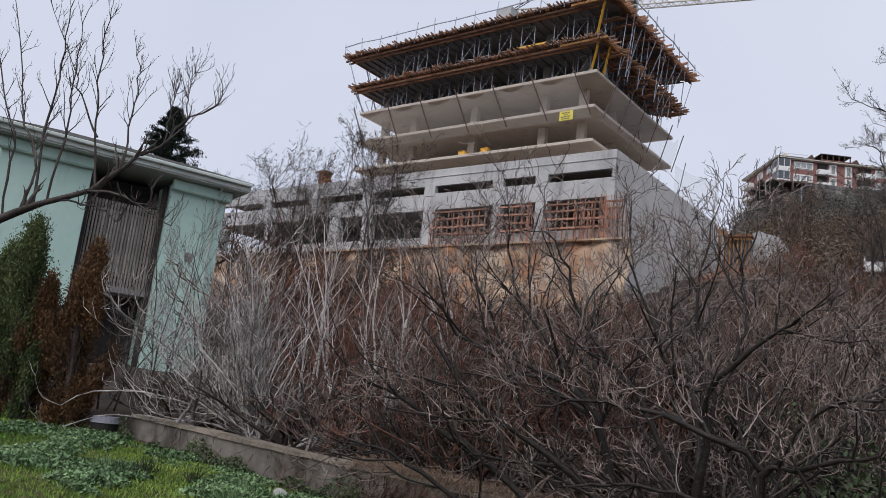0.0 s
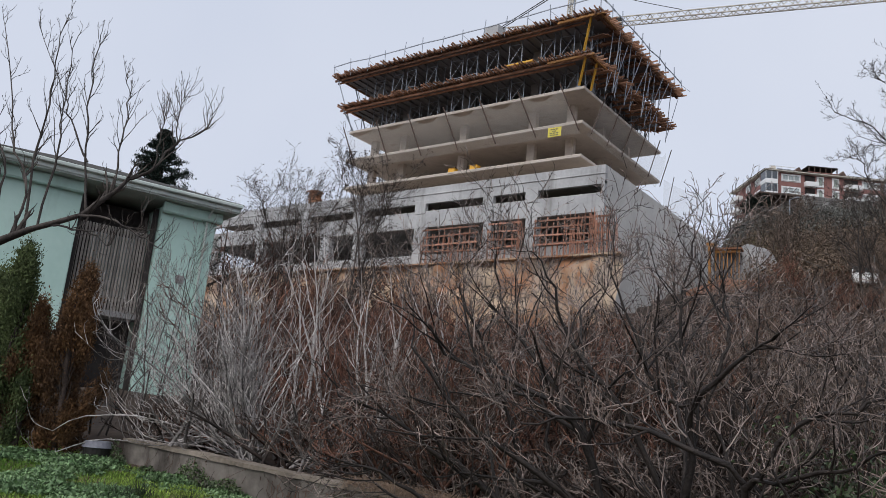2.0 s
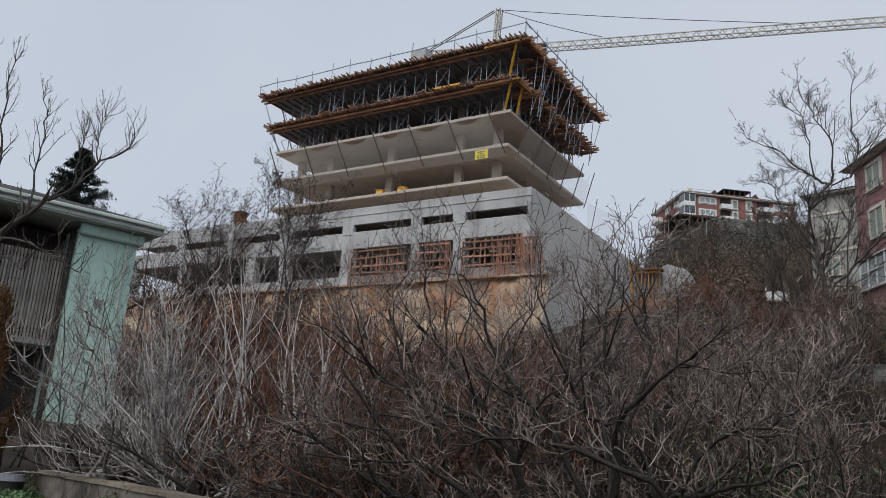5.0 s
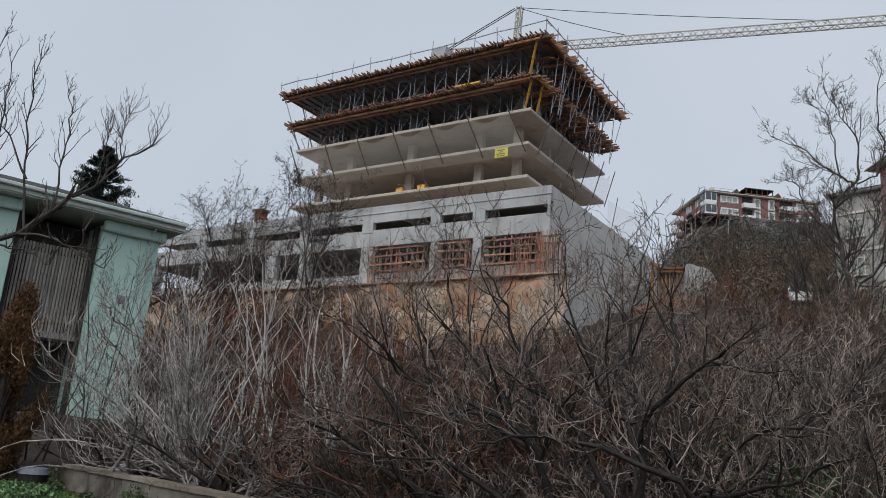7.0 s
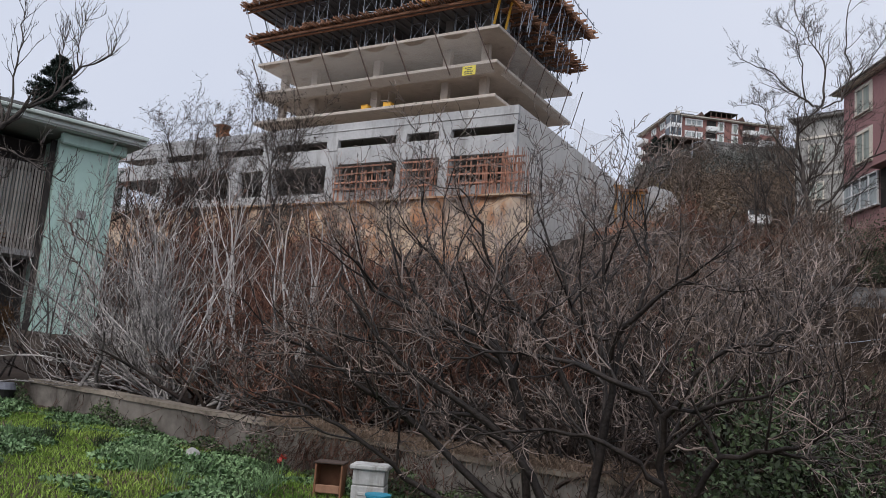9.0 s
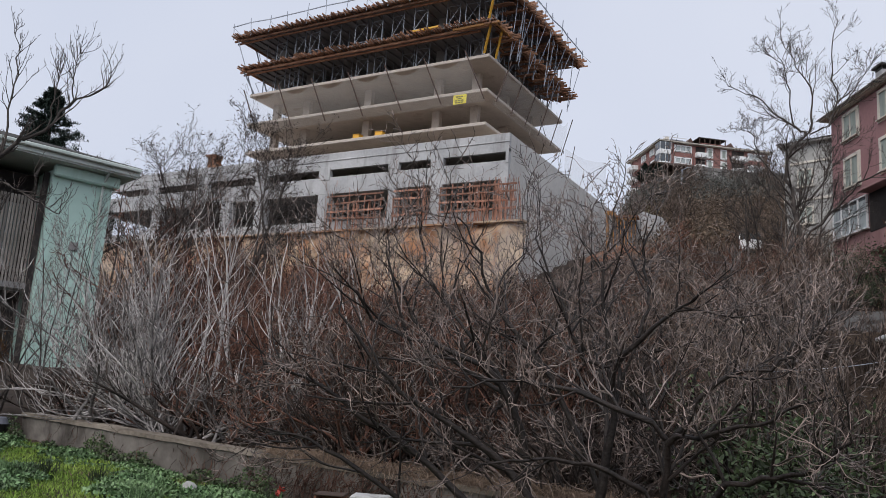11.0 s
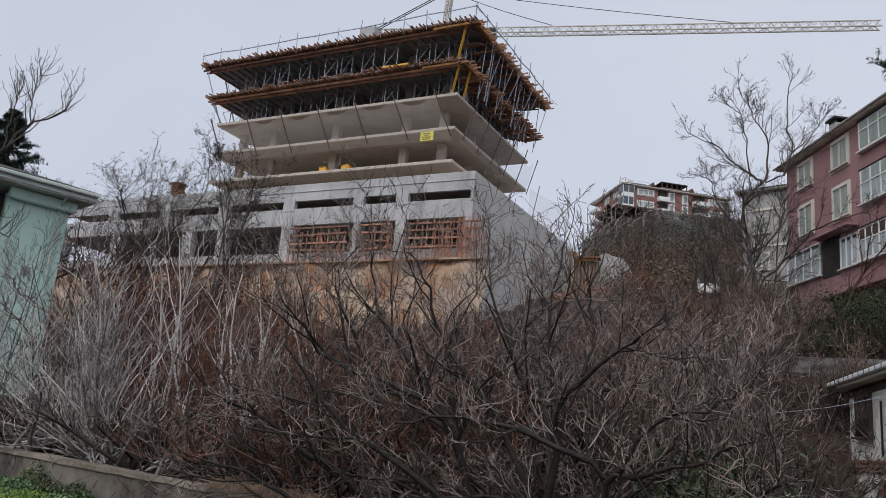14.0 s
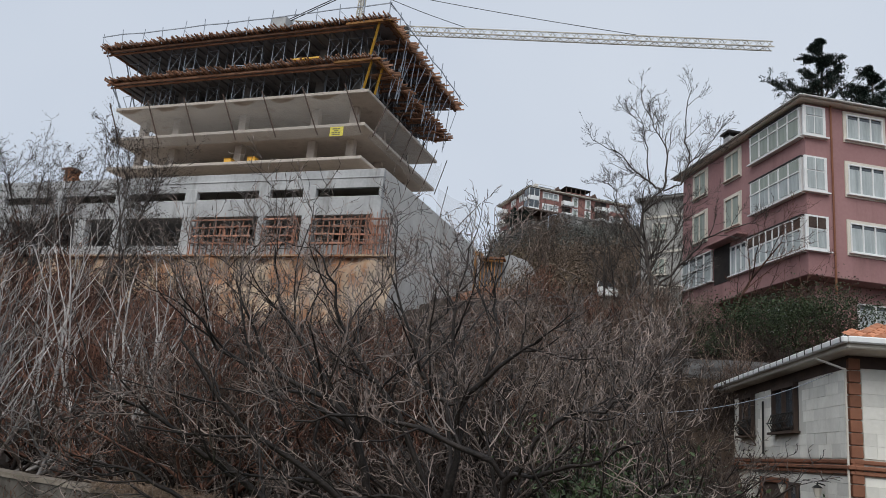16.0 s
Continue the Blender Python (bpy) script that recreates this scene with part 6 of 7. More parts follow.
# ---- evergreens ----
def cypress(x, y, height, width, material, rng, label, count):
    z = at_ground(x, y)
    t = thing("cypress", pose(x, y, z), label, "tree", "cypresses")
    stem = grow(rng, np.array([[0, 0, -0.1]]), np.array([[0, 0, 1.0]]), np.array([height * 0.9]), np.array([0.07]), [(26, 0.22, 35, 0.4, 0.25, 0.05, 4)], 6, 0.02, 0, 0.3)
    wooden("cypress", stem, BARK, 1, t)
    tufts = 46
    tu, ta = rng.random(tufts) ** 0.8, rng.uniform(0, 2 * math.pi, tufts)
    pick = rng.integers(0, tufts, count)
    u = np.clip(tu[pick] + 0.035 * rng.normal(size=count), 0, 1.04)
    prof = width / 2 * np.clip(np.minimum((1 - tu[pick]) * 1.7, 0.55 + tu[pick] * 1.6), 0.05, 1)
    rr = prof * rng.uniform(0.3, 1.0, tufts)[pick]
    a = ta[pick]
    c = np.stack([np.cos(a) * rr, np.sin(a) * rr, 0.15 + u * height], 1) + rng.normal(size=(count, 3)) * np.array([0.062, 0.062, 0.12]) * width / 1.4
    way = np.stack([np.cos(a) * 0.5, np.sin(a) * 0.5, np.ones(count)], 1)
    link_part("foliage", array_mesh("foliage", *leaf_quads(rng, c, 0.021, 0, way, 1.35), material), t)


cypress(-14.6, 6.9, 3.2, 1.5, CYPRESS, np.random.default_rng(1), "clipped green cypress beside the lawn", 48000)
cypress(-16.0, 7.2, 2.8, 1.7, CYPRESS, np.random.default_rng(2), "low dark green cypress at the lawn's edge", 36000)
cypress(-13.7, 7.6, 3.0, 1.5, CYPRESS_DRY, np.random.default_rng(3), "dead brown cypress beside the garden wall", 44000)
cypress(-14.3, 7.2, 2.3, 1.2, CYPRESS_DRY, np.random.default_rng(4), "half-dead brown cypress beside the lawn", 24000)


def cedar(x, y, z, height, width, rng, label, name="cedar", top=3.0, count=70):
    t = thing(name, pose(x, y, z), label, "tree", "cedars")
    zz = height * (0.25 + 0.75 * np.linspace(0, 1, count) ** 0.9)
    a = rng.uniform(0, 2 * math.pi, count)
    L = width / 2 * np.clip((1 - zz / height) * top + 0.03, 0.03, 1) * rng.uniform(0.65, 1.15, count)
    d = unit(np.stack([np.cos(a), np.sin(a), rng.uniform(0.0, 0.35, count)], 1))
    st = np.stack([0 * zz, 0 * zz, zz], 1)
    lv = grow(rng, st, d, L, np.full(count, 0.06), [(12, 0.34, 55, 0.6, 0.0, 0.06, 5)], 8, 0.04, 0.05, 0.3)
    trunk = grow(rng, np.array([[0, 0, 0.0]]), np.array([[0, 0, 1.0]]), np.array([height]), np.array([height * 0.018]), [], 8, 0.01, 0, 0.1)
    wooden(name, [trunk[0]] + lv, BARK, 1, t)
    seg = np.concatenate([p.reshape(-1, 3) for p, r in lv])
    seg = seg[rng.integers(0, len(seg), 62000)] + rng.normal(size=(62000, 3)) * np.array([0.11, 0.11, 0.045])
    link_part("needles", array_mesh("needles", *leaf_quads(rng, seg, 0.042, 4, None, 2.2), NEEDLE), t)


cedar(-39.2, 24.6, 3.0, 13.7, 9.5, np.random.default_rng(11), "dark conifer rising behind the green house", "conifer", 1.4, 130)
cedar(-46.6, 166.0, 49.8, 5.8, 4.0, np.random.default_rng(14), "dark conifer on the slope below the brick house", "conifer", 2.0, 60)
cedar(-42.9, 163.0, 50.3, 4.0, 2.8, np.random.default_rng(15), "small dark conifer on the slope below the brick house", "conifer", 2.0, 50)
cedar(5.6, 57.0, 12.0, 20.3, 9.0, np.random.default_rng(12), "dark cedar with layered boughs behind the pink block")
cedar(8.9, 58.5, 12.0, 18.6, 8.0, np.random.default_rng(13), "dark cedar with layered boughs behind the pink block")


def leafy(name, x, y, z, rx, ry, rz, count, size, material, rng, label, category="shrub"):
    t = thing(name, pose(x, y, z), label, category, name + "s")
    n = 10
    d = unit(rng.normal(size=(n, 3)) * np.array([1, 1, 0.5]) + np.array([0, 0, 0.8]))
    lv = grow(rng, np.zeros((n, 3)), d, np.full(n, rz * 0.9), np.full(n, 0.03), [(7, 0.5, 45, 0.6, 0.05, 0.15, 4)], 5)
    wooden(name, lv, BARK, 1, t)
    blobs = rng.normal(size=(16, 3)) * 0.42
    c = blobs[rng.integers(0, 16, count)] + rng.normal(size=(count, 3)) * 0.24
    c = c * np.array([rx, ry, rz]) + np.array([0, 0, rz * 0.7])
    link_part("leaves", array_mesh("leaves", *leaf_quads(rng, c, size, 0, None, 1.0), material), t)


rng = np.random.default_rng(41)
for x, y, rx, rz in ((-0.6, 38.0, 1.7, 1.6), (0.9, 37.2, 1.8, 2.2), (2.4, 36.6, 2.0, 2.2), (4.2, 36.5, 2.2, 2.4)):
    leafy("evergreen_bush", x, y, 6.6 + 0.2 * x, rx, 1.2, rz * 0.62, 4200, 0.05, IVY, rng, "dark glossy evergreen bush under the pink block")
for x, y, rx, rz in ((-0.4, 39.3, 1.8, 1.8), (1.4, 39.2, 2.0, 2.0), (3.3, 38.4, 2.0, 1.7)):
    leafy("evergreen_bush", x, y, 7.9 + 0.1 * x, rx, 1.0, rz * 0.62, 4200, 0.05, IVY, rng, "dark glossy evergreen bush under the pink block")
for x, y, z in ((-2.6, 12.3, 0.6), (-1.9, 11.6, 0.4), (-1.5, 10.8, 0.3), (-1.6, 12.8, 0.3), (-3.4, 13.2, 0.9), (-0.9, 7.6, 0.0), (-1.3, 9.0, 0.0), (-0.5, 9.8, 0.0)):
    leafy("ivy_tangle", x, y, z, 1.0, 0.9, 0.9, 4000, 0.03, IVY, rng, "ivy-clad tangle of scrub")

for x, y, z in ((-0.75, 7.6, 1.15), (-1.15, 8.1, 1.35), (-0.55, 8.5, 1.3), (-1.0, 7.2, 0.9), (-0.35, 7.8, 0.9), (-1.6, 8.6, 1.7), (-0.8, 9.0, 1.0)):
    leafy("climbing_ivy", x, y, z - 0.35, 0.75, 0.6, 0.4, 420, 0.026, IVY_LEAF, rng, "green climbing ivy leaves on bare boughs")

# far hillside scrub and trees below the brick house, as one growth
def hill_growth(name, material, label, count, az0, az1, d0, d1, size, s0, s1):
    cs = []
    for k in range(count):
        azk, dist = rng.uniform(az0, az1), rng.uniform(d0, d1)
        x, y = -math.sin(radians(azk)) * dist, math.cos(radians(azk)) * dist
        if (x < -21 and y < 96) or (x > -9 and 58 < y < 84) or (-14.5 < x < -7.5 and 66 < y < 78):
            continue
        s = rng.uniform(s0, s1)
        cs.append(rng.normal(size=(90, 3)) * np.array([s, s, s * 0.75]) + np.array([x, y, at_ground(x, y) + s * 0.6]))
    me = array_mesh(name, *leaf_quads(rng, np.concatenate(cs), size, 0, None, 1.7), material)
    tagged(new(name, me), label, "scrub", kind="stuff")


hill_growth("hill_scrub", SHRUB_FAR, "dark grey-green winter scrub covering the far slope", 1900, -1, 16.8, 118, 158, 0.13, 0.7, 1.5)
hill_growth("hill_brush", BRUSH_FAR, "brown leafless brush over the middle slope", 1500, 0, 17.5, 76, 126, 0.12, 0.6, 1.4)
hill_growth("slope_grass", SLOPE_GRASS, "patch of olive grass on the far slope", 260, 12.8, 17.6, 104, 122, 0.13, 0.35, 0.6)
for k in range(16):
    azk, dist = rng.uniform(2, 15), rng.uniform(75, 150)
    x, y = -math.sin(radians(azk)) * dist, math.cos(radians(azk)) * dist
    if x < -26 and y < 96 or (x > -9 and 58 < y < 84):
        continue
    bare_tree(x, y, rng.uniform(5, 8), 0, np.random.default_rng(k + 60), BARK_GREY, "small bare tree on the far slope", "slope_tree", 3, 0.3, 0.08, (8, 6, 4), 0.5, 42, 0.05)

# ---- garden wall and lawn ----
gw = thing("garden_wall", pose(-7.2, 8.3, 0.0), "low stained plaster garden wall with mossy coping", "wall")
def wall_top(x):
    return float(np.interp(x, [-12.6, -11.4, -8.2, -4.8, -2.0], [1.02, 0.98, 0.86, 0.74, 0.7]))
bm = bmesh.new()
cap = bmesh.new()
xs = np.linspace(-12.6, -2.2, 110)
for a, b in zip(xs[:-1], xs[1:]):
    za, zb = wall_top(a), wall_top(b)
    for m, y0, y1, lo_, hi_ in ((bm, 8.22, 8.46, -0.4, -0.065), (cap, 8.185, 8.495, -0.06, 0.0)):
        v = [m.verts.new(p) for p in ((a, y0, (lo_ if m is bm else za + lo_)), (b, y0, (lo_ if m is bm else zb + lo_)), (b, y1, (lo_ if m is bm else zb + lo_)), (a, y1, (lo_ if m is bm else za + lo_)),
                                      (a, y0, za + hi_), (b, y0, zb + hi_), (b, y1, zb + hi_), (a, y1, za + hi_))]
        for q in ((0, 1, 5, 4), (1, 2, 6, 5), (2, 3, 7, 6), (3, 0, 4, 7), (4, 5, 6, 7)):
            m.faces.new([v[k] for k in q])
for m in (bm, cap):
    bmesh.ops.remove_doubles(m, verts=m.verts[:], dist=0.0005)
    for v in m.verts:
        o = noise.noise_vector(v.co * 2.1)
        f = noise.noise(v.co * 9)
        v.co += Vector((0, o.y * 0.02 + f * 0.008, o.z * 0.012 + f * 0.006))
    bmesh.ops.translate(m, verts=m.verts[:], vec=(7.2, -8.3, 0))
part("wall_body", bm, OLDWALL, gw)
part("coping", cap, COPING, gw)


def scatter(rng, n, x0, x1, y0, y1):
    return rng.uniform(x0, x1, n), rng.uniform(y0, y1, n)


def blades(rng, xs_, ys_, height, width, name, material, label, category, lean=0.5):
    n = len(xs_)
    base = np.stack([xs_, ys_, ground(xs_, ys_) - 0.01], 1)
    a = rng.uniform(0, 2 * math.pi, n)
    s = np.stack([np.cos(a), np.sin(a), 0 * a], 1) * (width * rng.uniform(0.6, 1.3, n))[:, None]
    h = height * rng.uniform(0.5, 1.3, n)
    tip = base + np.stack([rng.normal(0, lean, n) * h, rng.normal(0, lean, n) * h, h], 1)
    mid = base * 0.45 + tip * 0.55 + np.array([0, 0, 0.1]) * h[:, None]
    v = np.stack([base - s, base + s, mid + s * 0.7, mid - s * 0.7, tip], 1).reshape(-1, 3)
    k = np.arange(n)[:, None] * 5
    tri = np.concatenate([k + np.array([[0, 1, 2]]), k + np.array([[0, 2, 3]]), k + np.array([[3, 2, 4]])])
    return tagged(new(name, array_mesh(name, v, tri, material)), label, category, kind="stuff")


rng = np.random.default_rng(90)
x_, y_ = scatter(rng, 110000, -18, -2.5, 3.2, 8.25)
keep = (np.hypot(x_, y_) > 6.5) & (x_ / y_ < -0.35)
blades(rng, x_[keep], y_[keep], 0.06, 0.006, "grass", GRASS, "bright green winter lawn grass", "grass")
x_, y_ = scatter(rng, 60000, -9, 7, -7, 6.5)
keep = (np.hypot(x_, y_) > 0.4) & ~((np.hypot(x_, y_) > 6.5) & (x_ / np.maximum(y_, 0.1) < -0.35) & (y_ > 3.2))
blades(rng, x_[keep], y_[keep], 0.07, 0.012, "grass_near", GRASS, "lawn grass round the viewpoint", "grass")
x_, y_ = scatter(rng, 30000, -18, -2.5, 3.2, 8.2)
patch = np.sin(x_ * 1.7 + 1) * np.sin(y_ * 2.3) + 0.5 * np.sin(x_ * 4.3 - y_ * 3.1) > 0.3
blades(rng, x_[patch], y_[patch], 0.06, 0.006, "dry_grass", STRAW, "straw-coloured dry patches in the lawn", "grass")
# broad-leaved weeds along the wall foot
x_, y_ = scatter(rng, 90000, -13.5, -3.2, 5.0, 8.15)
lump = np.sin(x_ * 1.3 + 2) * np.cos(y_ * 2.2) + 0.6 * np.sin(x_ * 3.7 + y_ * 2.9) + 0.4 * np.sin(x_ * 7.1 - y_ * 5.3)
keep = (lump > 0.05) | ((y_ > 7.5 + 0.3 * np.sin(x_ * 2.1)) & (lump > -0.5))
hgt = np.clip(lump[keep] + 0.6, 0.3, 1.4)
c = np.stack([x_[keep], y_[keep], ground(x_[keep], y_[keep]) + rng.uniform(0.0, 0.09, keep.sum()) * hgt], 1)
weed = array_mesh("weeds", *leaf_quads(rng, c, 0.034, 2, None, 0.9), WEED)
tagged(new("weeds", weed), "broad-leaved green weeds along the garden wall", "weeds", kind="stuff")
# ivy creeping up the wall foot
x_ = rng.uniform(-12.8, -3.4, 9000)
hgt = np.clip(0.16 + 0.16 * np.sin(x_ * 2.3) + 0.12 * np.sin(x_ * 5.9 + 1), 0.02, 0.5)
c = np.stack([x_, 8.13 - rng.uniform(0, 0.09, 9000), ground(x_, np.full(9000, 8.1)) + hgt * rng.random(9000) ** 1.6], 1)
tagged(new("wall_ivy", array_mesh("wall_ivy", *leaf_quads(rng, c, 0.026, 0, None, 0.9), IVY_LEAF)), "dark ivy creeping up the foot of the garden wall", "ivy", kind="stuff")
# daffodil-like leaf clumps
for k in range(14):
    x, y = rng.uniform(-10.5, -5.5), rng.uniform(5.8, 7.6)
    cl = thing("bulb_leaf_clump", pose(x, y, at_ground(x, y)), "blue-green clump of bulb leaves in the lawn", "plant", "bulb leaf clumps")
    n = 60
    p0 = rng.normal(size=(n, 3)) * np.array([0.07, 0.07, 0.0])
    lv = grow(rng, p0, unit(np.array([[0, 0, 1.0]]) + 0.35 * rng.normal(size=(n, 3))), rng.uniform(0.12, 0.28, n), np.full(n, 0.006), [], 4, 0.08, -0.1, 0.3)
    link_part("leaf_tuft", array_mesh("leaf_tuft", *tubes(*lv[0], 3), IVY if k % 3 == 0 else WEED), cl)
    tagged(cl.children[0], kind="stuff")
# dry grass over the wall's lower end
x_ = rng.uniform(-7.4, -2.2, 6000)
y_ = rng.normal(8.36, 0.1, 6000)
zt = np.interp(x_, [-12.6, -11.4, -8.2, -4.8, -2.0], [1.02, 0.98, 0.86, 0.74, 0.7])
n = len(x_)
base = np.stack([x_, y_, zt + rng.uniform(-0.02, 0.02, n)], 1)
tip = base + np.stack([rng.normal(0, 0.09, n), rng.normal(-0.05, 0.08, n), rng.normal(0.0, 0.07, n)], 1)
mid = (base + tip) / 2 + np.array([0, 0, 0.06])
v_, f_ = tubes(np.stack([base, mid, tip], 1), np.full((n, 3), 0.003), 3)
tagged(new("dry_grass_fringe", array_mesh("dry_grass_fringe", v_, f_, STRAW)), "dry straw-coloured grass hanging over the wall", "grass", kind="stuff")

# dead vines over the wall face
n = 520
vx = np.concatenate([rng.normal(-6.0, 0.9, 380), rng.uniform(-12, -3, 140)])
top = np.interp(vx, [-12.6, -11.4, -8.2, -4.8, -2.0], [1.02, 0.98, 0.86, 0.74, 0.7])
vs = np.stack([vx, np.full(n, 8.2), top - rng.uniform(0, 0.35, n)], 1)
lv = grow(rng, vs, unit(np.stack([rng.normal(0, 0.7, n), np.full(n, -0.08), -np.ones(n)], 1)), rng.uniform(0.2, 0.6, n), np.full(n, 0.004), [(3, 0.5, 45, 0.8, -0.1, 0.3, 4)], 6, 0.3, -0.05, 0.5)
tagged(new("dead_vines", array_mesh("dead_vines", *joined([tubes(*q, 3) for q in lv]), BARK_RED)), "tangle of dead brown vines on the wall face", "vines", kind="stuff")

# beehive by the wall
hive = thing("beehive", pose(-5.2, 7.5, at_ground(-5.2, 7.5), 0, 0, 25) @ Matrix.Diagonal((0.7, 0.7, 0.84, 1)), "weathered white wooden beehive beside the garden wall", "beehive")
part("brood_box", bevelled(0.012, (-0.26, 0.26, -0.22, 0.22, 0.0, 0.26)), HIVE_PAINT, hive)
part("super_box", bevelled(0.012, (-0.25, 0.25, -0.21, 0.21, 0.266, 0.46)), HIVE_PAINT, hive)
part("roof", bevelled(0.012, (-0.3, 0.3, -0.26, 0.26, 0.464, 0.52)), HIVE_PAINT, hive)
part("handle_strip", bevelled(0.006, (-0.15, 0.15, -0.24, -0.222, 0.14, 0.18)), HIVE_PAINT, hive)
crate = thing("wooden_crate", pose(-5.66, 7.38, at_ground(-5.66, 7.38), 0, 0, 25) @ Matrix.Diagonal((0.56, 0.6, 0.74, 1)), "dark brown wooden crate beside the beehive", "crate")
part("back", bevelled(0.01, (-0.28, 0.28, 0.16, 0.2, 0, 0.5)), TIMBER_DARK, crate)
part("side", bevelled(0.01, (-0.28, -0.24, -0.2, 0.158, 0, 0.5)), TIMBER_DARK, crate)
part("side", bevelled(0.01, (0.24, 0.28, -0.2, 0.158, 0, 0.5)), TIMBER_DARK, crate)
part("front_slat", bevelled(0.01, (-0.238, 0.238, -0.2, -0.17, 0.08, 0.2)), TIMBER, crate, "orange-brown front board")
part("lid", bevelled(0.01, (-0.3, 0.3, -0.22, 0.22, 0.502, 0.53)), DARKWOOD, crate)
RED = mat("red_petal", (0.30, 0.03, 0.02), (0.42, 0.05, 0.035), 3, 0.5, 0)
BLUE = mat("blue_plastic", (0.03, 0.25, 0.38), (0.05, 0.32, 0.45), 3, 0.5, 0)
for x, y, s in ((-6.3, 7.3, 0.03), (-6.1, 7.0, 0.028)):
    fl = thing("red_flower", pose(x, y, at_ground(x, y)), "small red flower among the weeds", "flower", "red flowers")
    part("stem", beams(((0, 0, 0), (0.01, 0, 0.3), 0.012)), WEED, fl)
    v_, f_ = leaf_quads(rng, rng.normal(size=(14, 3)) * s * 0.5 + np.array([0, 0, 0.33]), s, 0, None, 0.8)
    link_part("petals", array_mesh("petals", v_, f_, RED), fl)
tub = thing("plastic_tub", pose(-4.85, 7.15, at_ground(-4.85, 7.15)), "small blue plastic tub", "tub")
bm = bmesh.new()
bmesh.ops.create_cone(bm, cap_ends=True, segments=16, radius1=0.1, radius2=0.13, depth=0.2, matrix=Matrix.Translation((0, 0, 0.1)))
part("body", bm, BLUE, tub)
bm = bmesh.new()
bmesh.ops.create_cone(bm, cap_ends=True, segments=16, radius1=0.14, radius2=0.14, depth=0.02, matrix=Matrix.Translation((0, 0, 0.205)))
part("rim", bm, BLUE, tub)

# white stone
bm = bmesh.new()
bmesh.ops.create_icosphere(bm, subdivisions=3, radius=0.085)
for v in bm.verts:
    v.co *= 1 + 0.6 * noise.noise(v.co * 11)
    v.co.z *= 0.95
sx, sy = -7.9, 7.45
st_ob = solid("stone", bm, PALE_GREY, "pale mottled stone on the lawn", "stone")
st_ob.matrix_basis = pose(sx, sy, at_ground(sx, sy) + 0.07)

# grey bucket beside the wall's end
bk = thing("bucket", pose(-12.95, 7.95, at_ground(-12.95, 7.95)), "upturned grey plastic tub with a dark base", "tub")
bm = bmesh.new()
bmesh.ops.create_cone(bm, cap_ends=True, segments=20, radius1=0.21, radius2=0.24, depth=0.22, matrix=Matrix.Translation((0, 0, 0.11)))
part("body", bm, IRON, bk)
LILAC = mat("grey_lilac_plastic", (0.14, 0.145, 0.175), (0.22, 0.225, 0.26), 3, 0.6, 0.05)
bm = bmesh.new()
bmesh.ops.create_cone(bm, cap_ends=True, segments=20, radius1=0.26, radius2=0.22, depth=0.1, matrix=Matrix.Translation((0, 0, 0.27)))
part("lid", bm, LILAC, bk)

# overhead cable to the stone house
ca = thing("overhead_cable", pose(2.55, 23.2, 4.55), "thin grey sagging overhead cable to the stone house", "cable")
pts = [Vector((2.55, 23.2, 4.55)).lerp(Vector((-2.6, 15.0, 2.5)), k / 12) - Vector((0, 0, 0.35 * math.sin(math.pi * k / 12))) for k in range(13)]
line = np.array([[tuple(p - pts[0]) for p in pts]])
link_part("cable_line", array_mesh("cable_line", *tubes(line, np.full((1, 13), 0.008), 6), STEEL, True), ca)

# ---- slope: white van, railing, lamp post, timber box ----
van = thing("white_van", pose(-10.8, 71.0, at_ground(-10.8, 71.0) - 0.55, 0, 0, -80), "white van parked behind scrub on the slope", "van")
bm = bmesh.new()
prof = [(-2.2, 0.45), (2.1, 0.45), (2.15, 1.1), (1.5, 1.35), (0.9, 2.05), (-2.15, 2.1)]
lo = [bm.verts.new((x, -0.9, z)) for x, z in prof]
hi = [bm.verts.new((x, 0.9, z)) for x, z in prof]
for k in range(6):
    bm.faces.new((lo[k], lo[(k + 1) % 6], hi[(k + 1) % 6], hi[k]))
bm.faces.new(lo[::-1])
bm.faces.new(hi)
bmesh.ops.bevel(bm, geom=bm.edges[:], offset=0.08, segments=2, affect="EDGES")
part("body", bm, WHITE, van)
for x, y in ((-1.4, -0.9), (1.4, -0.9), (-1.4, 0.9), (1.4, 0.9)):
    bm = bmesh.new()
    bmesh.ops.create_cone(bm, cap_ends=True, segments=20, radius1=0.34, radius2=0.34, depth=0.2, matrix=pose(x, y, 0.34, 90, 0, 0))
    wh = part("wheel", bm, IRON, van)
    bm = bmesh.new()
    bmesh.ops.create_cone(bm, cap_ends=True, segments=16, radius1=0.2, radius2=0.2, depth=0.22, matrix=pose(x, y, 0.34, 90, 0, 0))
    part("rim", bm, STEEL, wh)
part("side_window", boxes((-0.2, 0.95, -0.93, -0.9, 1.35, 1.85)), GLASS, van)
part("windscreen", beams(((0.98, 0, 1.99), (1.5, 0, 1.42), 1.5, 0.03)), GLASS, van)

rl = thing("iron_railing", pose(-3.9, 60.5, 13.6, 0, 0, 20), "black iron railing beside the pale flats", "railing")
part("rail", boxes((-2, 2.6, -0.03, 0.03, 1.25, 1.31), (-2, 2.6, -0.03, 0.03, 0.12, 0.18)), IRON, rl)
for k in range(24):
    part("baluster", boxes((-2 + 0.2 * k, -1.96 + 0.2 * k, -0.02, 0.02, 0, 1.36)), IRON, rl)
rl2 = thing("iron_railing", pose(-17.5, 66.0, 13.4, 0, 0, -5), "black iron railing along the slope", "railing")
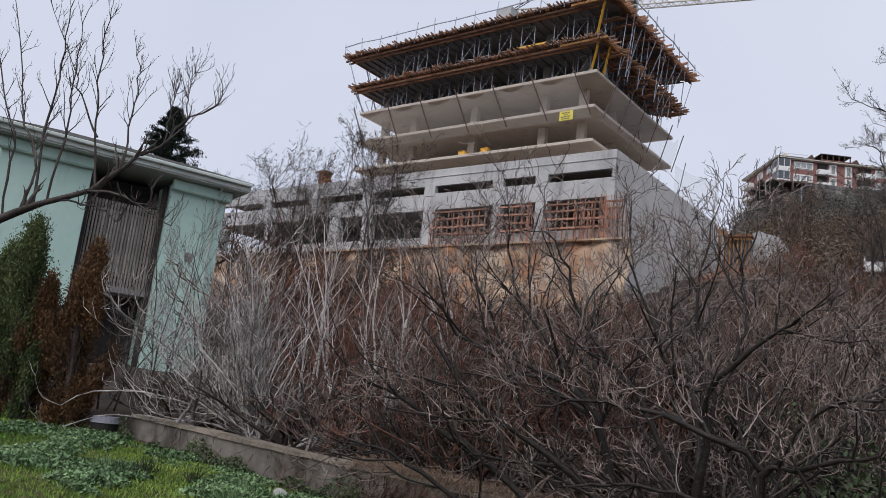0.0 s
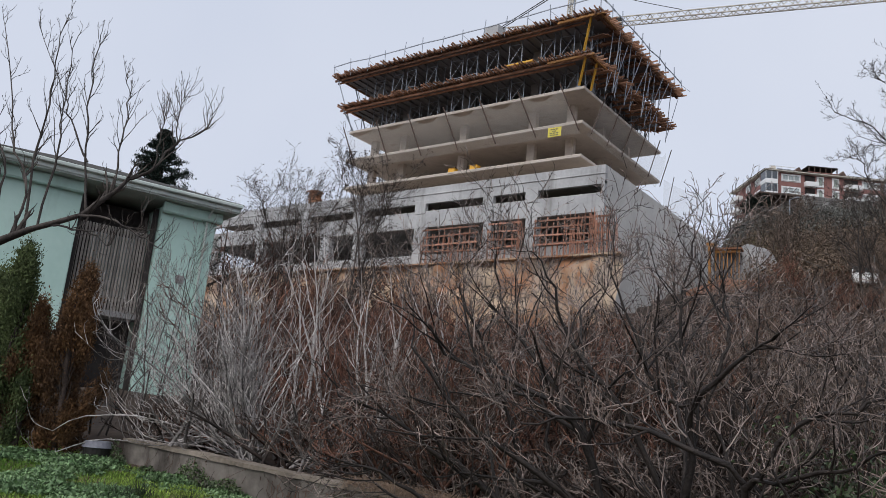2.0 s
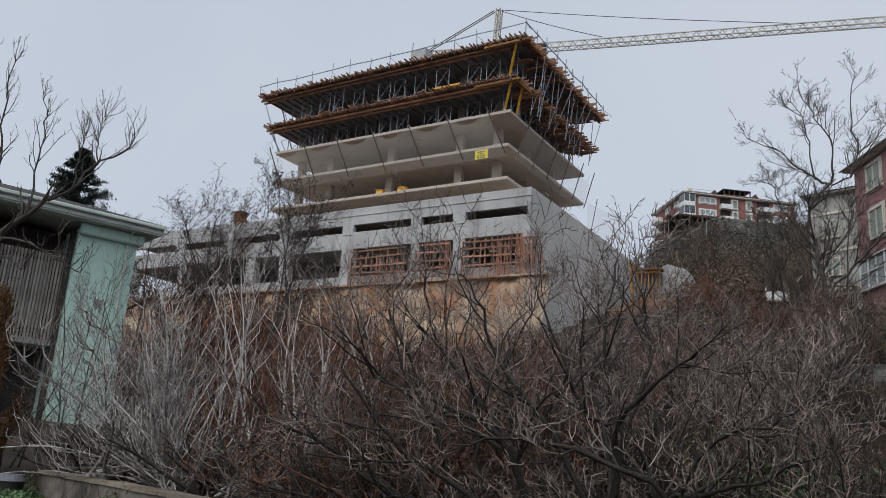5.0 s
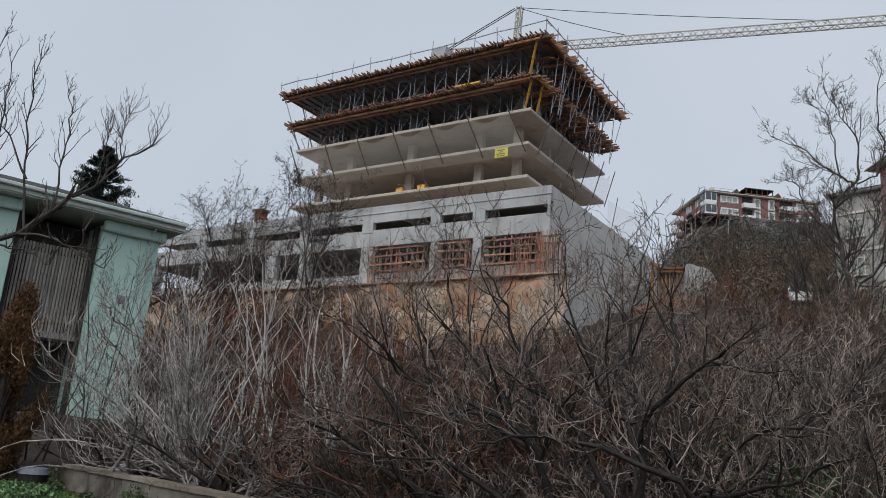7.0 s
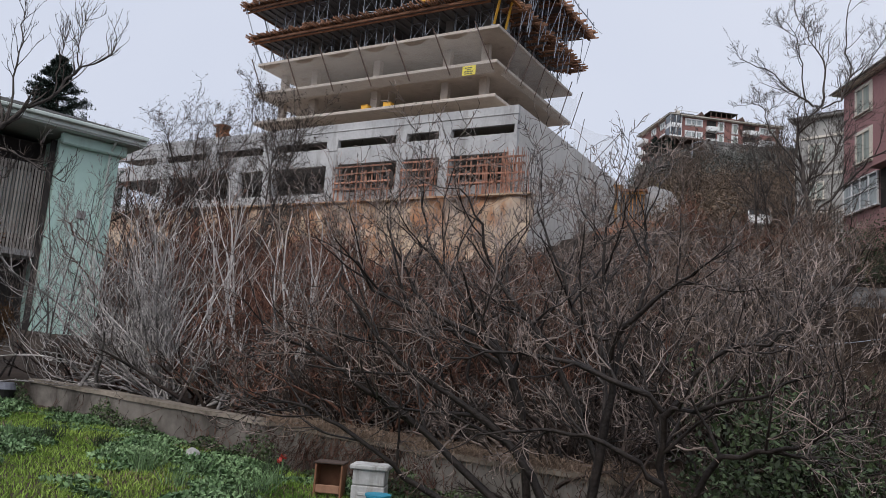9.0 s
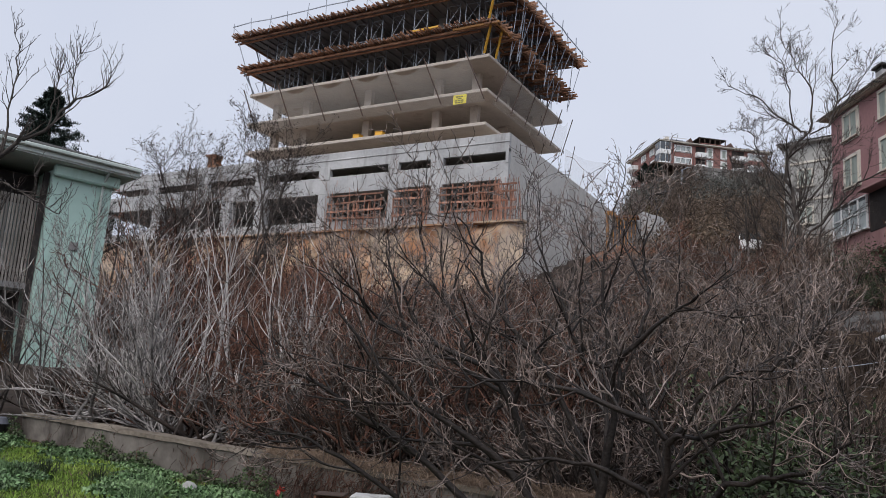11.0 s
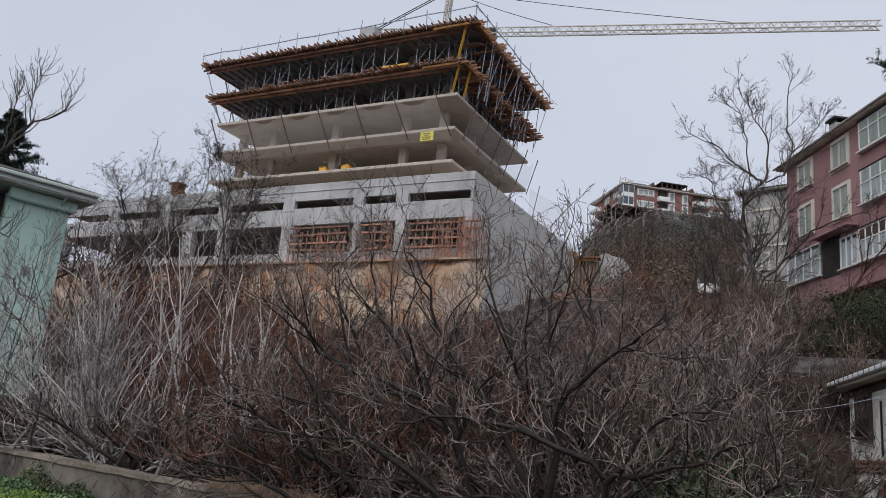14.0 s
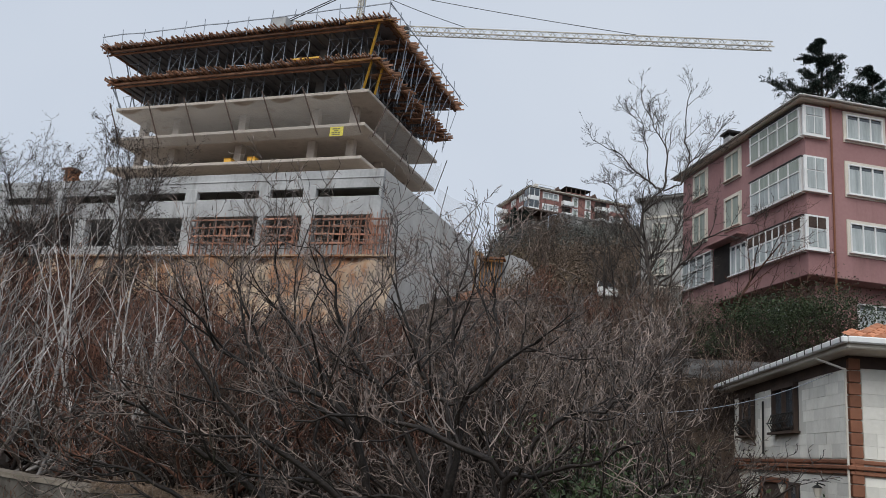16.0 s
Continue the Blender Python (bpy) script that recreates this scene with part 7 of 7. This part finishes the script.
part("rail", boxes((-2.5, 4, -0.03, 0.03, 1.2, 1.26), (-2.5, 4, -0.03, 0.03, 0.1, 0.16)), IRON, rl2)
for k in range(30):
    part("baluster", boxes((-2.5 + 0.22 * k, -2.46 + 0.22 * k, -0.02, 0.02, 0, 1.3)), IRON, rl2)

lx, ly = -29.7, 127.5
lp = thing("street_lamp", pose(lx, ly, at_ground(lx, ly)), "slim grey street lamp on the hillside", "lamp")
part("post", beams(((0, 0, -1), (0, 0, 5.6), 0.16), sides=8), STEEL, lp)
part("arm", beams(((0, 0, 5.55), (1.0, -0.3, 5.75), 0.1), sides=6), STEEL, lp)
part("lamp_head", bevelled(0.03, (0.8, 1.5, -0.45, -0.15, 5.68, 5.82)), STEEL, lp)

tb = thing("timber_formwork_box", pose(-25.3, 82.3, 17.9, 0, 0, 8) @ Matrix.Diagonal((0.62, 1, 1.25, 1)), "open rust-brown timber formwork tower at the podium end", "formwork")
for k in range(7):
    part("post", boxes((-1.9 + 0.62 * k, -1.76 + 0.62 * k, -0.1, 0.05, 0, 3.6)), TIMBER_BRIGHT, tb)
for z in (0.3, 3.4):
    part("rail", boxes((-2.0, 2.1, -0.26, -0.104, z, z + 0.2)), TIMBER_BRIGHT, tb)
part("back_board", boxes((-2.0, 2.1, 0.6, 0.7, 0, 3.5)), PLY, tb)
part("cap_board", boxes((-2.3, 2.4, -0.5, 0.9, 3.62, 3.8)), TIMBER_DARK, tb)
part("side_beam", beams(((-2.8, 0, 0), (-2.9, 0, 4.2), 0.5, 0.4), ((-3.4, 0, 4.2), (-1.6, 0, 4.0), 0.3)), TIMBER_BRIGHT, tb)
bm = bmesh.new()
bmesh.ops.create_uvsphere(bm, u_segments=28, v_segments=16, radius=1.0)
for v in bm.verts:
    v.co *= 1 + 0.1 * noise.noise(v.co * 2)
    v.co = Vector((v.co.x * 3.1, v.co.y * 3.5, v.co.z * 4.0))
md = solid("concrete_mound", bm, CORE, "rounded grey concrete mound behind the timber formwork", "mound")
md.matrix_basis = pose(-24.0, 86.5, 19.8)

bm = bmesh.new()
bmesh.ops.create_uvsphere(bm, u_segments=32, v_segments=20, radius=1.0)
for v in bm.verts:
    v.co *= 1 + 0.3 * noise.noise(v.co * 1.7) + 0.1 * noise.noise(v.co * 5)
    v.co = Vector((v.co.x * 4.2, v.co.y * 2.2, v.co.z * 2.1))
hp = solid("clay_mound", bm, CLAY, "rust-red heap of excavated clay on the slope", "heap")
hp.matrix_basis = pose(-22.8, 75.5, at_ground(-22.8, 75.5) - 1.3)
